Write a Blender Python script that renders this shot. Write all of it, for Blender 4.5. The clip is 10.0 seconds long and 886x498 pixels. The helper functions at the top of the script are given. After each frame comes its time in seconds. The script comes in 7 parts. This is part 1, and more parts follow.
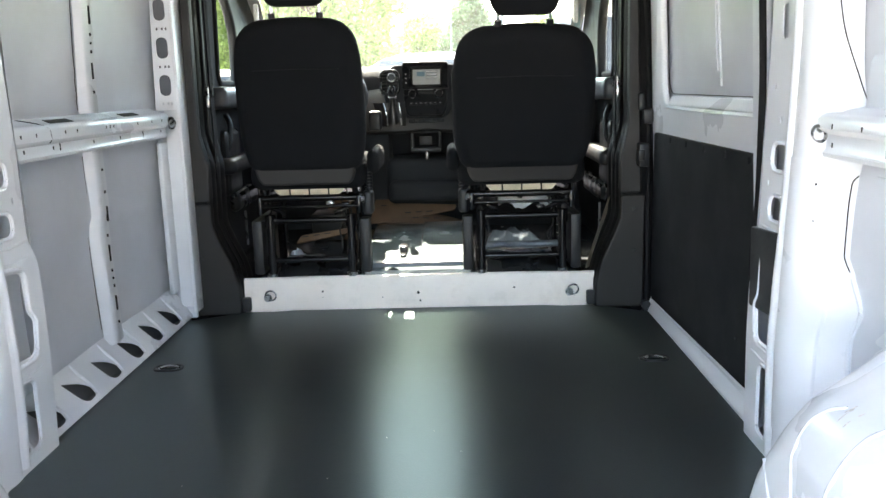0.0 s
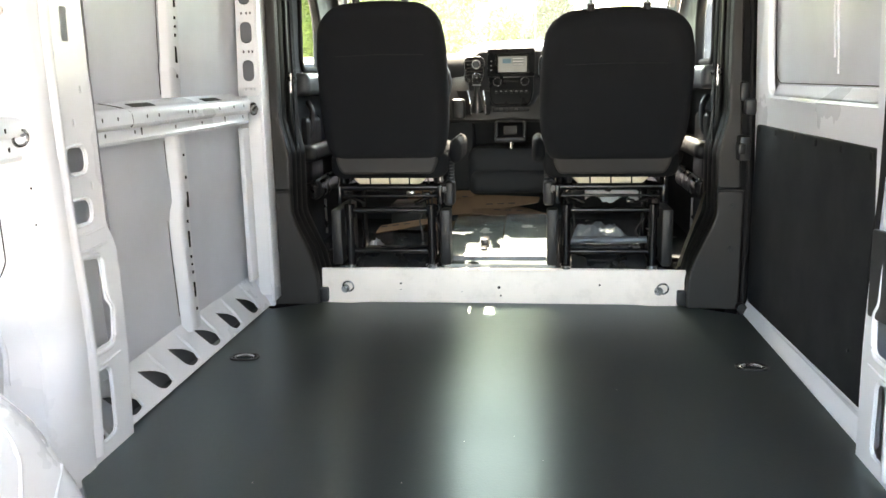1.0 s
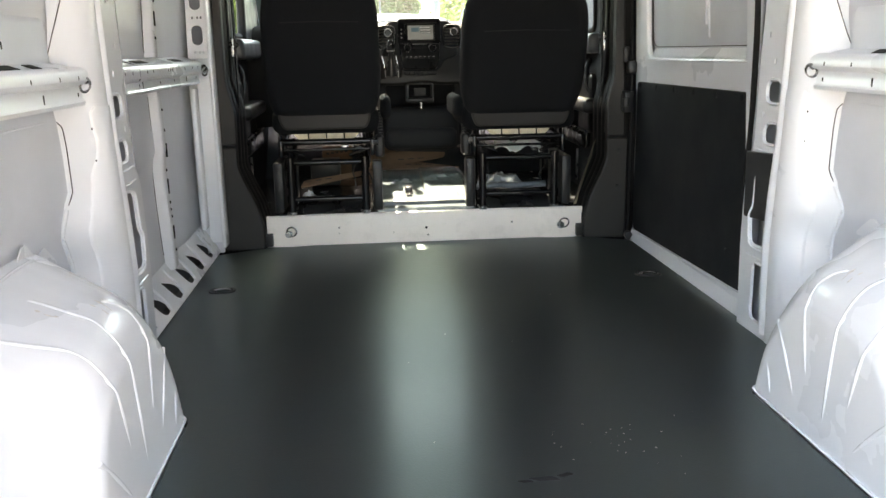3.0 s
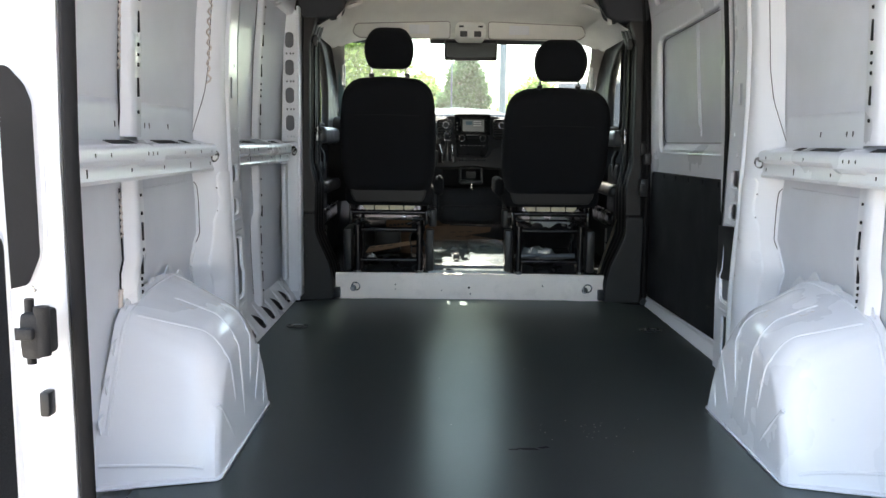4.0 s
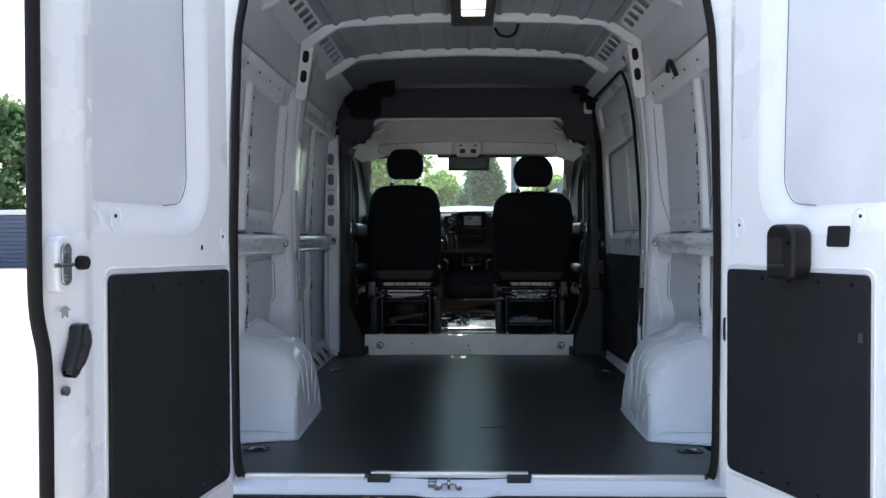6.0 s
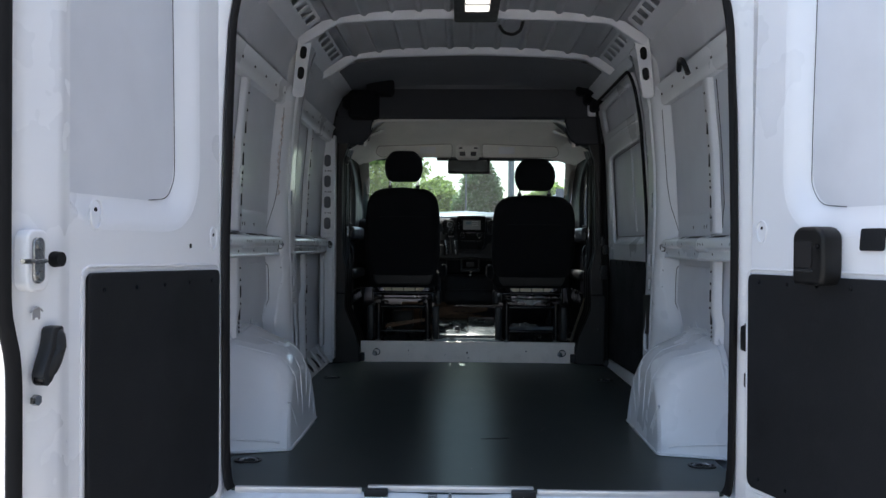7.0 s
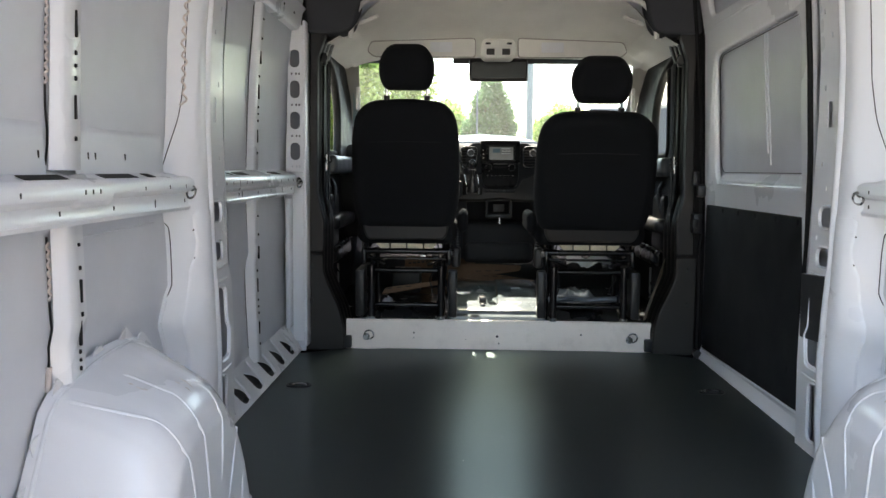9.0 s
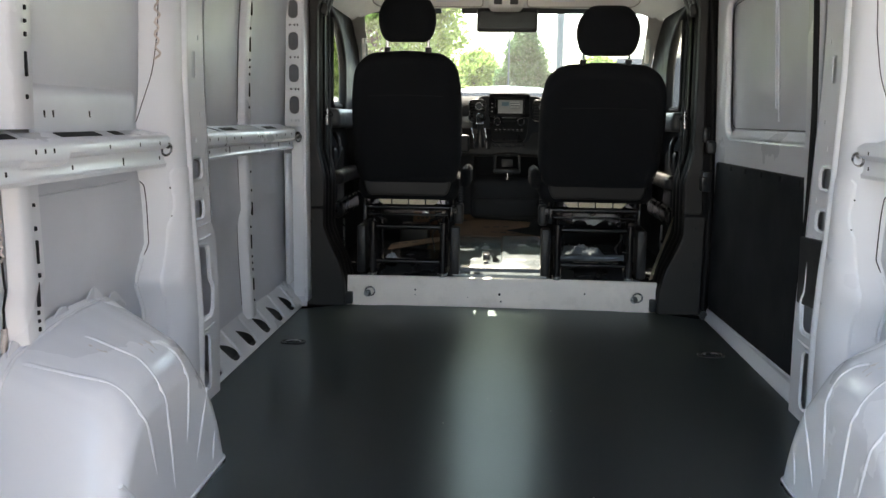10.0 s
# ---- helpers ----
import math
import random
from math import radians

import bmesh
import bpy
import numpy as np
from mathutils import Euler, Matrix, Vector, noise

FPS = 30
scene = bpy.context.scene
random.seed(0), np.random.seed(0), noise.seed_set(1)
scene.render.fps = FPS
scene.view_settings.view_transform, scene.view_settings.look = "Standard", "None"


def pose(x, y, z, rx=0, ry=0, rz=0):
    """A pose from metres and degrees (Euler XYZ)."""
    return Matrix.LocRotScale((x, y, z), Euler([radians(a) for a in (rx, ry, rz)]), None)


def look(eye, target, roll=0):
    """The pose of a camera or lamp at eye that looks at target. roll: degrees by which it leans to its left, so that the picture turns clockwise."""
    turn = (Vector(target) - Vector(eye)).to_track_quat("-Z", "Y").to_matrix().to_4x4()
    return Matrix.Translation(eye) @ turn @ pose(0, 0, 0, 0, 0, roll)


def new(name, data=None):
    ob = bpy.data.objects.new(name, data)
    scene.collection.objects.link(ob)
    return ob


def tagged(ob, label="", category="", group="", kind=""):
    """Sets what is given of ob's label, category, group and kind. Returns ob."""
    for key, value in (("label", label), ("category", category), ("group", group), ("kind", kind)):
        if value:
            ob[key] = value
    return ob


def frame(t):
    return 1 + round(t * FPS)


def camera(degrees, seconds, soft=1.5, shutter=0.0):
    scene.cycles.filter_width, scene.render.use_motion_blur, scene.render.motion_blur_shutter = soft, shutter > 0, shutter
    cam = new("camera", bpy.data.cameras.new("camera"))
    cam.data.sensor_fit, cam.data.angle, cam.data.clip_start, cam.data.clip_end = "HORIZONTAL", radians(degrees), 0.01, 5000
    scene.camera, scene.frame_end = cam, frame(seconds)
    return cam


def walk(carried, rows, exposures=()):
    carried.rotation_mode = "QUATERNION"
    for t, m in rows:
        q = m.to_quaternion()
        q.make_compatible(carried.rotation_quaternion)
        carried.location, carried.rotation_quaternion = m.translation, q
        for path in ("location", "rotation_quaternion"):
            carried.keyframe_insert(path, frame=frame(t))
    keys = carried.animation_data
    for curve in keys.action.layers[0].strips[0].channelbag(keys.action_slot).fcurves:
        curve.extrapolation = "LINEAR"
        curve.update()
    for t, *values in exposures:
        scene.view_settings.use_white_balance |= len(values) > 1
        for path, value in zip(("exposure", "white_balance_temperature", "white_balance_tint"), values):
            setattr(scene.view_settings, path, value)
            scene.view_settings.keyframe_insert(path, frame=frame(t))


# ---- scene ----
cam = camera(56.8, 10.0)
PATH = [
    (0, (0.16, -0.556, 0.908), (0.129, 1.405, 0.516), -1.5),
    (0.5, (0.184, -0.356, 0.926), (-0.024, 1.597, 0.55), -1.5),
    (1, (0.137, -0.443, 0.897), (-0.082, 1.502, 0.486), -1.1),
    (1.5, (-0.079, -0.628, 0.875), (-0.424, 1.285, 0.406), -2.7),
    (2, (-0.209, -0.642, 0.85), (-0.446, 1.281, 0.355), -3.4),
    (2.5, (-0.26, -0.707, 0.844), (-0.212, 1.223, 0.325), -2.7),
    (3, (-0.236, -0.936, 0.856), (-0.073, 1.001, 0.385), -1.0),
    (3.2, (-0.238, -1.053, 0.842), (-0.075, 0.9, 0.445), -0.2),
    (4.3, (-0.121, -1.893, 0.851), (-0.148, 0.091, 0.602), 0.4),
    (4.5, (-0.095, -2.076, 0.855), (-0.128, -0.09, 0.614), 0.2),
    (5, (-0.023, -2.49, 0.83), (-0.082, -0.5, 0.637), 0.3),
    (5.5, (-0.031, -2.814, 0.813), (-0.082, -0.818, 0.697), -0.4),
    (5.7, (-0.026, -2.89, 0.818), (-0.078, -0.892, 0.747), -0.3),
    (6.25, (-0.036, -2.96, 0.811), (-0.085, -0.961, 0.803), 0.0),
    (6.8, (-0.047, -2.896, 0.806), (-0.092, -0.897, 0.818), 0.3),
    (7, (-0.06, -2.809, 0.798), (-0.099, -0.81, 0.787), 0.4),
    (7.5, (-0.066, -2.405, 0.816), (-0.117, -0.407, 0.731), 1.0),
    (8, (-0.144, -1.931, 0.842), (-0.192, 0.064, 0.702), 0.5),
    (8.5, (-0.155, -1.483, 0.841), (-0.202, 0.51, 0.677), 0.5),
    (9, (-0.156, -1.115, 0.859), (-0.211, 0.874, 0.665), 0.5),
    (9.5, (-0.158, -0.982, 0.871), (-0.188, 1.001, 0.613), 0.1),
    (10, (-0.007, -1.046, 0.881), (-0.143, 0.924, 0.567), 0.7),
]
STOPS = [(0, 4.15, 7700, 8), (0.5, 4.55, 8500, 9), (1.0, 4.65, 8800, 10), (1.5, 4.35, 9000, 10), (2.0, 4.02, 9000, 10), (2.5, 3.68, 9100, 10), (3.0, 3.85, 8900, 10), (4.5, 2.65, 7000, 8), (5.7, 1.85, 6600, 8), (6.8, 1.75, 6600, 8), (7.0, 1.4, 6600, 8), (8.0, 2.25, 6700, 7), (8.5, 2.6, 7000, 7), (9.0, 3.1, 7800, 10), (9.5, 3.1, 7900, 10), (10.0, 3.0, 8000, 10)]
walk(cam, [(t, look(eye, target, roll)) for t, eye, target, roll in PATH], STOPS)

# ---- light: clear day, sun high ahead of the van, open sky behind it ----
world = bpy.data.worlds.new("sky")
scene.world = world
world.use_nodes = True
SUN_EL, SUN_AZ = 58.5, -14.0          # degrees above the horizon; degrees from straight ahead towards the right
wn = world.node_tree.nodes
sky = wn.new("ShaderNodeTexSky")
sky.sky_type = "NISHITA"
sky.sun_disc = False
sky.sun_elevation = radians(SUN_EL)
sky.sun_rotation = radians(SUN_AZ)
sky.dust_density = 3.5
wn["Background"].inputs["Strength"].default_value = 0.15
world.node_tree.links.new(sky.outputs[0], wn["Background"].inputs["Color"])
sun = new("sun", bpy.data.lights.new("sun", "SUN"))
sun.data.energy, sun.data.angle, sun.data.color = 3.8, radians(0.55), (1.0, 0.972, 0.93)
e, a = radians(SUN_EL), radians(SUN_AZ)
sun.matrix_world = look((9 * math.sin(a) * math.cos(e), 9 * math.cos(a) * math.cos(e), 9 * math.sin(e)), (0, 0, 0))


# ---- materials ----
def mat(name, base, rough=0.5, metal=0.0, vary=0.12, scale=6.0, bump=0.1, grain=180.0, spec=0.5, coat=0.0, dirt=None, dirt_amount=0.0, per_object=0.0, rough_vary=0.08):
    """Surface with a slow colour drift, a fine relief and optional soil; scales are per metre."""
    m = bpy.data.materials.new(name)
    m.use_nodes = True
    nt = m.node_tree
    n, l = nt.nodes, nt.links
    p = n["Principled BSDF"]
    p.inputs["Metallic"].default_value = metal
    p.inputs["Specular IOR Level"].default_value = spec
    p.inputs["Coat Weight"].default_value = coat
    p.inputs["Coat Roughness"].default_value = 0.12
    tc = n.new("ShaderNodeTexCoord")
    big = n.new("ShaderNodeTexNoise")
    big.inputs["Scale"].default_value = scale
    big.inputs["Detail"].default_value = 5
    l.new(tc.outputs["Object"], big.inputs["Vector"])
    fine = n.new("ShaderNodeTexNoise")
    fine.inputs["Scale"].default_value = grain
    fine.inputs["Detail"].default_value = 3
    l.new(tc.outputs["Object"], fine.inputs["Vector"])
    ramp = n.new("ShaderNodeMapRange")
    ramp.inputs["From Min"].default_value, ramp.inputs["From Max"].default_value = 0.3, 0.7
    ramp.inputs["To Min"].default_value, ramp.inputs["To Max"].default_value = 1 - vary, 1 + vary
    l.new(big.outputs["Fac"], ramp.inputs["Value"])
    mul = n.new("ShaderNodeMix")
    mul.data_type, mul.blend_type = "RGBA", "MULTIPLY"
    mul.inputs["Factor"].default_value = 1.0
    mul.inputs["A"].default_value = (*base, 1)
    l.new(ramp.outputs["Result"], mul.inputs["B"])
    out = mul.outputs["Result"]
    if per_object:
        info = n.new("ShaderNodeObjectInfo")
        r2 = n.new("ShaderNodeMapRange")
        r2.inputs["To Min"].default_value, r2.inputs["To Max"].default_value = 1 - per_object, 1 + per_object
        l.new(info.outputs["Random"], r2.inputs["Value"])
        m2 = n.new("ShaderNodeMix")
        m2.data_type, m2.blend_type = "RGBA", "MULTIPLY"
        m2.inputs["Factor"].default_value = 1.0
        l.new(out, m2.inputs["A"])
        l.new(r2.outputs["Result"], m2.inputs["B"])
        out = m2.outputs["Result"]
    if dirt:
        spots = n.new("ShaderNodeTexNoise")
        spots.inputs["Scale"].default_value = scale * 2.3
        spots.inputs["Detail"].default_value = 8
        spots.inputs["Roughness"].default_value = 0.7
        l.new(tc.outputs["Object"], spots.inputs["Vector"])
        cut = n.new("ShaderNodeMapRange")
        cut.inputs["From Min"].default_value, cut.inputs["From Max"].default_value = 0.52, 0.78
        cut.inputs["To Max"].default_value = dirt_amount
        l.new(spots.outputs["Fac"], cut.inputs["Value"])
        m3 = n.new("ShaderNodeMix")
        m3.data_type = "RGBA"
        l.new(cut.outputs["Result"], m3.inputs["Factor"])
        l.new(out, m3.inputs["A"])
        m3.inputs["B"].default_value = (*dirt, 1)
        out = m3.outputs["Result"]
    l.new(out, p.inputs["Base Color"])
    rr = n.new("ShaderNodeMapRange")
    rr.inputs["From Min"].default_value, rr.inputs["From Max"].default_value = 0.3, 0.7
    rr.inputs["To Min"].default_value, rr.inputs["To Max"].default_value = max(0.02, rough - rough_vary), min(1, rough + rough_vary)
    l.new(big.outputs["Fac"], rr.inputs["Value"])
    l.new(rr.outputs["Result"], p.inputs["Roughness"])
    if bump:
        b = n.new("ShaderNodeBump")
        b.inputs["Strength"].default_value = bump
        b.inputs["Distance"].default_value = 0.002
        l.new(fine.outputs["Fac"], b.inputs["Height"])
        l.new(b.outputs["Normal"], p.inputs["Normal"])
    return m


WHITE = mat("white_body_paint", (0.825, 0.845, 0.88), 0.28, vary=0.015, scale=2, bump=0.05, grain=60, coat=0.45, dirt=(0.74, 0.73, 0.72), dirt_amount=0.04, rough_vary=0.015)
SKIN = mat("primed_inner_skin", (0.675, 0.70, 0.75), 0.38, vary=0.06, scale=4, bump=0.06, grain=40, coat=0.2, dirt=(0.58, 0.595, 0.62), dirt_amount=0.12, rough_vary=0.03)
FLOOR = mat("dark_composite_floor", (0.0182, 0.0150, 0.0154), 0.36, vary=0.06, scale=3, bump=0.0, grain=420, spec=1.0, rough_vary=0.012, coat=0.04)


def floor_grain(m):
    """A satin sheen brushed along the floor, over a finely pimpled sheet."""
    nt = m.node_tree
    n, l = nt.nodes, nt.links
    p = n["Principled BSDF"]
    way = n.new("ShaderNodeCombineXYZ")
    way.inputs["Y"].default_value = 1.0
    # teal tint paints the colour of reflected trees and sky into the sheen
    p.inputs["Specular Tint"].default_value = (0.66, 1.0, 0.98, 1)
    p.inputs["Anisotropic"].default_value = 0.62
    l.new(way.outputs[0], p.inputs["Tangent"])
    tc = n.new("ShaderNodeTexCoord")
    cells = n.new("ShaderNodeTexVoronoi")
    cells.inputs["Scale"].default_value = 190.0
    l.new(tc.outputs["Object"], cells.inputs["Vector"])
    pimple = n.new("ShaderNodeBump")
    pimple.inputs["Strength"].default_value = 0.12
    pimple.inputs["Distance"].default_value = 0.001
    l.new(cells.outputs["Distance"], pimple.inputs["Height"])
    l.new(pimple.outputs[0], p.inputs["Normal"])


floor_grain(FLOOR)
TRIM = mat("dark_grey_moulded_plastic", (0.0150, 0.0139, 0.0136), 0.55, vary=0.1, scale=9, bump=0.25, grain=700)
BLACK = mat("black_plastic", (0.017, 0.018, 0.020), 0.4, spec=0.35, vary=0.1, scale=12, bump=0.2, grain=600)
RUBBER = mat("black_rubber_seal", (0.012, 0.012, 0.013), 0.8, spec=0.2, vary=0.15, scale=14, bump=0.2, grain=300)
PANEL = mat("black_composite_panel", (0.0100, 0.0112, 0.0136), 0.6, spec=0.25, vary=0.2, scale=5, bump=0.4, grain=260, dirt=(0.024, 0.026, 0.030), dirt_amount=0.35)
FABRIC = mat("black_seat_fabric", (0.0092, 0.0100, 0.0118), 0.95, vary=0.15, scale=10, bump=0.8, grain=900, spec=0.15)
# door shoulder plastic, lightened and blued to carry window skylight
SHOULDER = mat("sky_lit_door_shoulder", (0.050, 0.055, 0.062), 0.35, vary=0.08, scale=9, bump=0.15, grain=500)
BRIGHT = mat("polished_chrome", (0.86, 0.86, 0.86), 0.16, metal=1.0, vary=0.03, scale=20, bump=0.0)
FLAPVINYL = mat("dark_seat_vinyl", (0.026, 0.025, 0.025), 0.6, vary=0.1, scale=12, bump=0.3, grain=500)
GREYVINYL = mat("grey_seat_vinyl", (0.046, 0.044, 0.044), 0.6, vary=0.1, scale=12, bump=0.3, grain=500)
FRAME = mat("black_painted_steel", (0.006, 0.006, 0.007), 0.2, spec=0.32, vary=0.1, scale=20, bump=0.05)
CHROME = mat("zinc_plated_steel", (0.36, 0.36, 0.36), 0.26, metal=0.95, vary=0.1, scale=30, bump=0.03)
ALU = mat("bright_aluminium_strip", (0.82, 0.82, 0.84), 0.42, metal=0.9, vary=0.03, scale=20, bump=0.0)
LINER = mat("warm_white_headliner", (0.80, 0.795, 0.755), 0.9, vary=0.05, scale=6, bump=0.4, grain=700, spec=0.2)
STEPWHITE = mat("white_step_panel", (0.88, 0.81, 0.75), 0.42, vary=0.05, scale=5, bump=0.08, grain=90, dirt=(0.5, 0.45, 0.4), dirt_amount=0.35)
MAT_RUBBER = mat("grey_black_rubber_mat", (0.042, 0.047, 0.052), 0.2, vary=0.15, scale=9, bump=0.3, grain=240)
BUMPER = mat("dusty_black_bumper", (0.016, 0.016, 0.017), 0.66, vary=0.25, scale=9, bump=0.4, grain=300, spec=0.3, dirt=(0.085, 0.08, 0.075), dirt_amount=0.5)
DASHTOP = mat("matt_black_dash_top", (0.020, 0.0215, 0.024), 0.8, vary=0.1, scale=8, bump=0.4, grain=500, spec=0.2)
# mid grey with the sill cavity's shade mixed into the colour
CAVITY = mat("shaded_cavity_grey", (0.13, 0.135, 0.145), 0.6, vary=0.1, scale=8, bump=0.1)
MATTBLACK = mat("deep_black_pillar_plastic", (0.0065, 0.0066, 0.0070), 0.42, vary=0.1, scale=9, bump=0.1, grain=500, spec=0.3)
SATINBLACK = mat("satin_black_pillar_plastic", (0.012, 0.013, 0.0145), 0.27, vary=0.1, scale=9, bump=0.08, grain=500, spec=0.5)
HEADER = mat("charcoal_header_board", (0.050, 0.053, 0.060), 0.85, vary=0.08, scale=5, bump=0.3, grain=500, spec=0.2)
# darker grey that carries the shade of the roof front and pillar hollow
SHADEGREY = mat("shade_grey_sheet", (0.17, 0.18, 0.20), 0.85, vary=0.08, scale=5, bump=0.3, grain=500, spec=0.2)
SILVER = mat("satin_silver_trim", (0.42, 0.42, 0.43), 0.28, metal=0.8, vary=0.05, scale=20, bump=0.02)
PIANO = mat("satin_black_panel", (0.0045, 0.0048, 0.0055), 0.30, vary=0.1, scale=12, bump=0.05, grain=500, spec=0.14)
PAD = mat("grey_glossy_mat", (0.085, 0.104, 0.112), 0.22, vary=0.12, scale=9, bump=0.2, grain=240)
BINDING = mat("taupe_visor_binding", (0.34, 0.32, 0.29), 0.8, vary=0.1)
CARD = mat("brown_cardboard", (0.17, 0.105, 0.065), 0.85, vary=0.15, scale=14, bump=0.2, grain=200)
BAG = mat("clear_grey_plastic_film", (0.13, 0.155, 0.18), 0.16, vary=0.2, scale=20, bump=0.2, grain=60)
FOAM = mat("cream_cushion_underside", (0.68, 0.60, 0.44), 0.9, vary=0.1, scale=20, bump=0.4)
LEAFTAN = mat("dry_leaf_tan", (0.36, 0.22, 0.12), 0.7, vary=0.2, scale=40)
PINK = mat("pale_brown_sealant", (0.68, 0.61, 0.575), 0.8, vary=0.15, scale=40, bump=0.5, grain=120)
DARKHOLE = mat("dark_hollow", (0.008, 0.008, 0.009), 0.9, vary=0.1)
PRINT = mat("black_print", (0.03, 0.03, 0.03), 0.7, vary=0.05, bump=0)
SCUFF = mat("rubbed_through_paint", (0.62, 0.585, 0.555), 0.7, vary=0.3, scale=200)
GREYPRINT = mat("grey_label", (0.35, 0.35, 0.36), 0.6, vary=0.05)
REDLENS = mat("red_lens", (0.5, 0.03, 0.02), 0.2, vary=0.05, bump=0)
BEIGE_BELT = mat("woven_beige_felt", (0.32, 0.28, 0.20), 0.9, vary=0.2, scale=30, bump=0.6, grain=400)
CONCRETE = mat("pale_worn_pavement", (0.298, 0.287, 0.276), 0.85, vary=0.12, scale=0.35, bump=0.5, grain=30, dirt=(0.22, 0.212, 0.205), dirt_amount=0.6)


def glowing(name, colour, strength):
    m = bpy.data.materials.new(name)
    m.use_nodes = True
    p = m.node_tree.nodes["Principled BSDF"]
    p.inputs["Base Color"].default_value = (*[0.12 * c for c in colour], 1)
    p.inputs["Emission Color"].default_value = (*colour, 1)
    p.inputs["Emission Strength"].default_value = strength
    return m


LAMP_GLOW = glowing("lit_lamp_lens", (1.0, 0.95, 0.88), 0.6)
SCREEN = glowing("lit_display", (0.55, 0.60, 0.62), 0.016)
SCREEN_BLUE = glowing("lit_display_blue", (0.10, 0.24, 0.34), 0.022)


def glass(name, tint=(0.93, 0.97, 0.95), haze=0.0):
    m = bpy.data.materials.new(name)
    m.use_nodes = True
    nt = m.node_tree
    for x in list(nt.nodes):
        if x.type != "OUTPUT_MATERIAL":
            nt.nodes.remove(x)
    clear = nt.nodes.new("ShaderNodeBsdfTransparent")
    clear.inputs["Color"].default_value = (*tint, 1)
    gloss = nt.nodes.new("ShaderNodeBsdfGlossy")
    gloss.inputs["Roughness"].default_value = 0.02
    lw = nt.nodes.new("ShaderNodeLayerWeight")
    lw.inputs["Blend"].default_value = 0.5
    pw = nt.nodes.new("ShaderNodeMath")
    pw.operation = "POWER"
    pw.inputs[1].default_value = 4.0
    nt.links.new(lw.outputs["Facing"], pw.inputs[0])
    fr = nt.nodes.new("ShaderNodeMapRange")
    fr.inputs["To Min"].default_value, fr.inputs["To Max"].default_value = 0.04, 0.6
    nt.links.new(pw.outputs[0], fr.inputs["Value"])
    mix = nt.nodes.new("ShaderNodeMixShader")
    nt.links.new(fr.outputs[0], mix.inputs[0])
    nt.links.new(clear.outputs[0], mix.inputs[1])
    nt.links.new(gloss.outputs[0], mix.inputs[2])
    out = mix.outputs[0]
    # pale translucent veil that imitates glare haze over the view outside
    if haze:
        haze_film = nt.nodes.new("ShaderNodeBsdfTranslucent")
        haze_film.inputs["Color"].default_value = (0.8, 0.8, 0.78, 1)
        veil = nt.nodes.new("ShaderNodeMixShader")
        veil.inputs[0].default_value = haze
        nt.links.new(out, veil.inputs[1])
        nt.links.new(haze_film.outputs[0], veil.inputs[2])
        out = veil.outputs[0]
    nt.links.new(out, nt.nodes["Material Output"].inputs["Surface"])
    return m


GLASS = glass("window_glass")
HAZY_GLASS = glass("green_tinted_hazy_windscreen", (0.72, 0.91, 0.95), haze=0.018)


# ---- building helpers ----
def link_mesh(name, me, material, parent=None, label="", smooth=True):
    if material:
        me.materials.clear()
        me.materials.append(material)
    if smooth:
        for f in me.polygons:
            f.use_smooth = True
        me.set_sharp_from_angle(angle=radians(38))
    ob = new(name, me)
    if parent:
        ob.parent = parent
        ob.matrix_parent_inverse = parent.matrix_basis.inverted()
    if label:
        ob["label"] = label
    return ob


def part(name, bm, material, parent=None, label="", smooth=True):
    """Links a bmesh as one mesh object, in world coordinates, under a thing or a part."""
    bmesh.ops.recalc_face_normals(bm, faces=bm.faces)
    me = bpy.data.meshes.new(name)
    bm.to_mesh(me)
    bm.free()
    return link_mesh(name, me, material, parent, label, smooth)


def thing(name, label, category, at=(0, 0, 0), kind="", group=""):
    ob = new(name)
    ob.empty_display_size = 0.1
    ob.matrix_basis = pose(*at)
    return tagged(ob, label, category, group, kind)


def box(bm, lo, hi, bevel=0.0, m=None, seg=2):
    lo, hi = Vector(lo), Vector(hi)
    r = bmesh.ops.create_cube(bm, size=1.0, matrix=Matrix.Translation((lo + hi) / 2) @ Matrix.Diagonal((*(hi - lo), 1)))
    vs = r["verts"]
    if bevel:
        es = list({e for v in vs for e in v.link_edges})
        out = bmesh.ops.bevel(bm, geom=es, offset=bevel, segments=seg, affect="EDGES", profile=0.5)
        vs = list({v for f in out["faces"] for v in f.verts} | {v for v in vs if v.is_valid})
    if m:
        bmesh.ops.transform(bm, matrix=m, verts=[v for v in vs if v.is_valid])
    return bm


def boxes(*specs):
    bm = bmesh.new()
    for s in specs:
        box(bm, *s)
    return bm


def cyl(bm, a, b, r, seg=14, r2=None):
    a, b = Vector(a), Vector(b)
    d = b - a
    m = Matrix.Translation((a + b) / 2) @ d.to_track_quat("Z", "Y").to_matrix().to_4x4()
    bmesh.ops.create_cone(bm, cap_ends=True, segments=seg, radius1=r, radius2=r if r2 is None else r2, depth=d.length, matrix=m)
    return bm


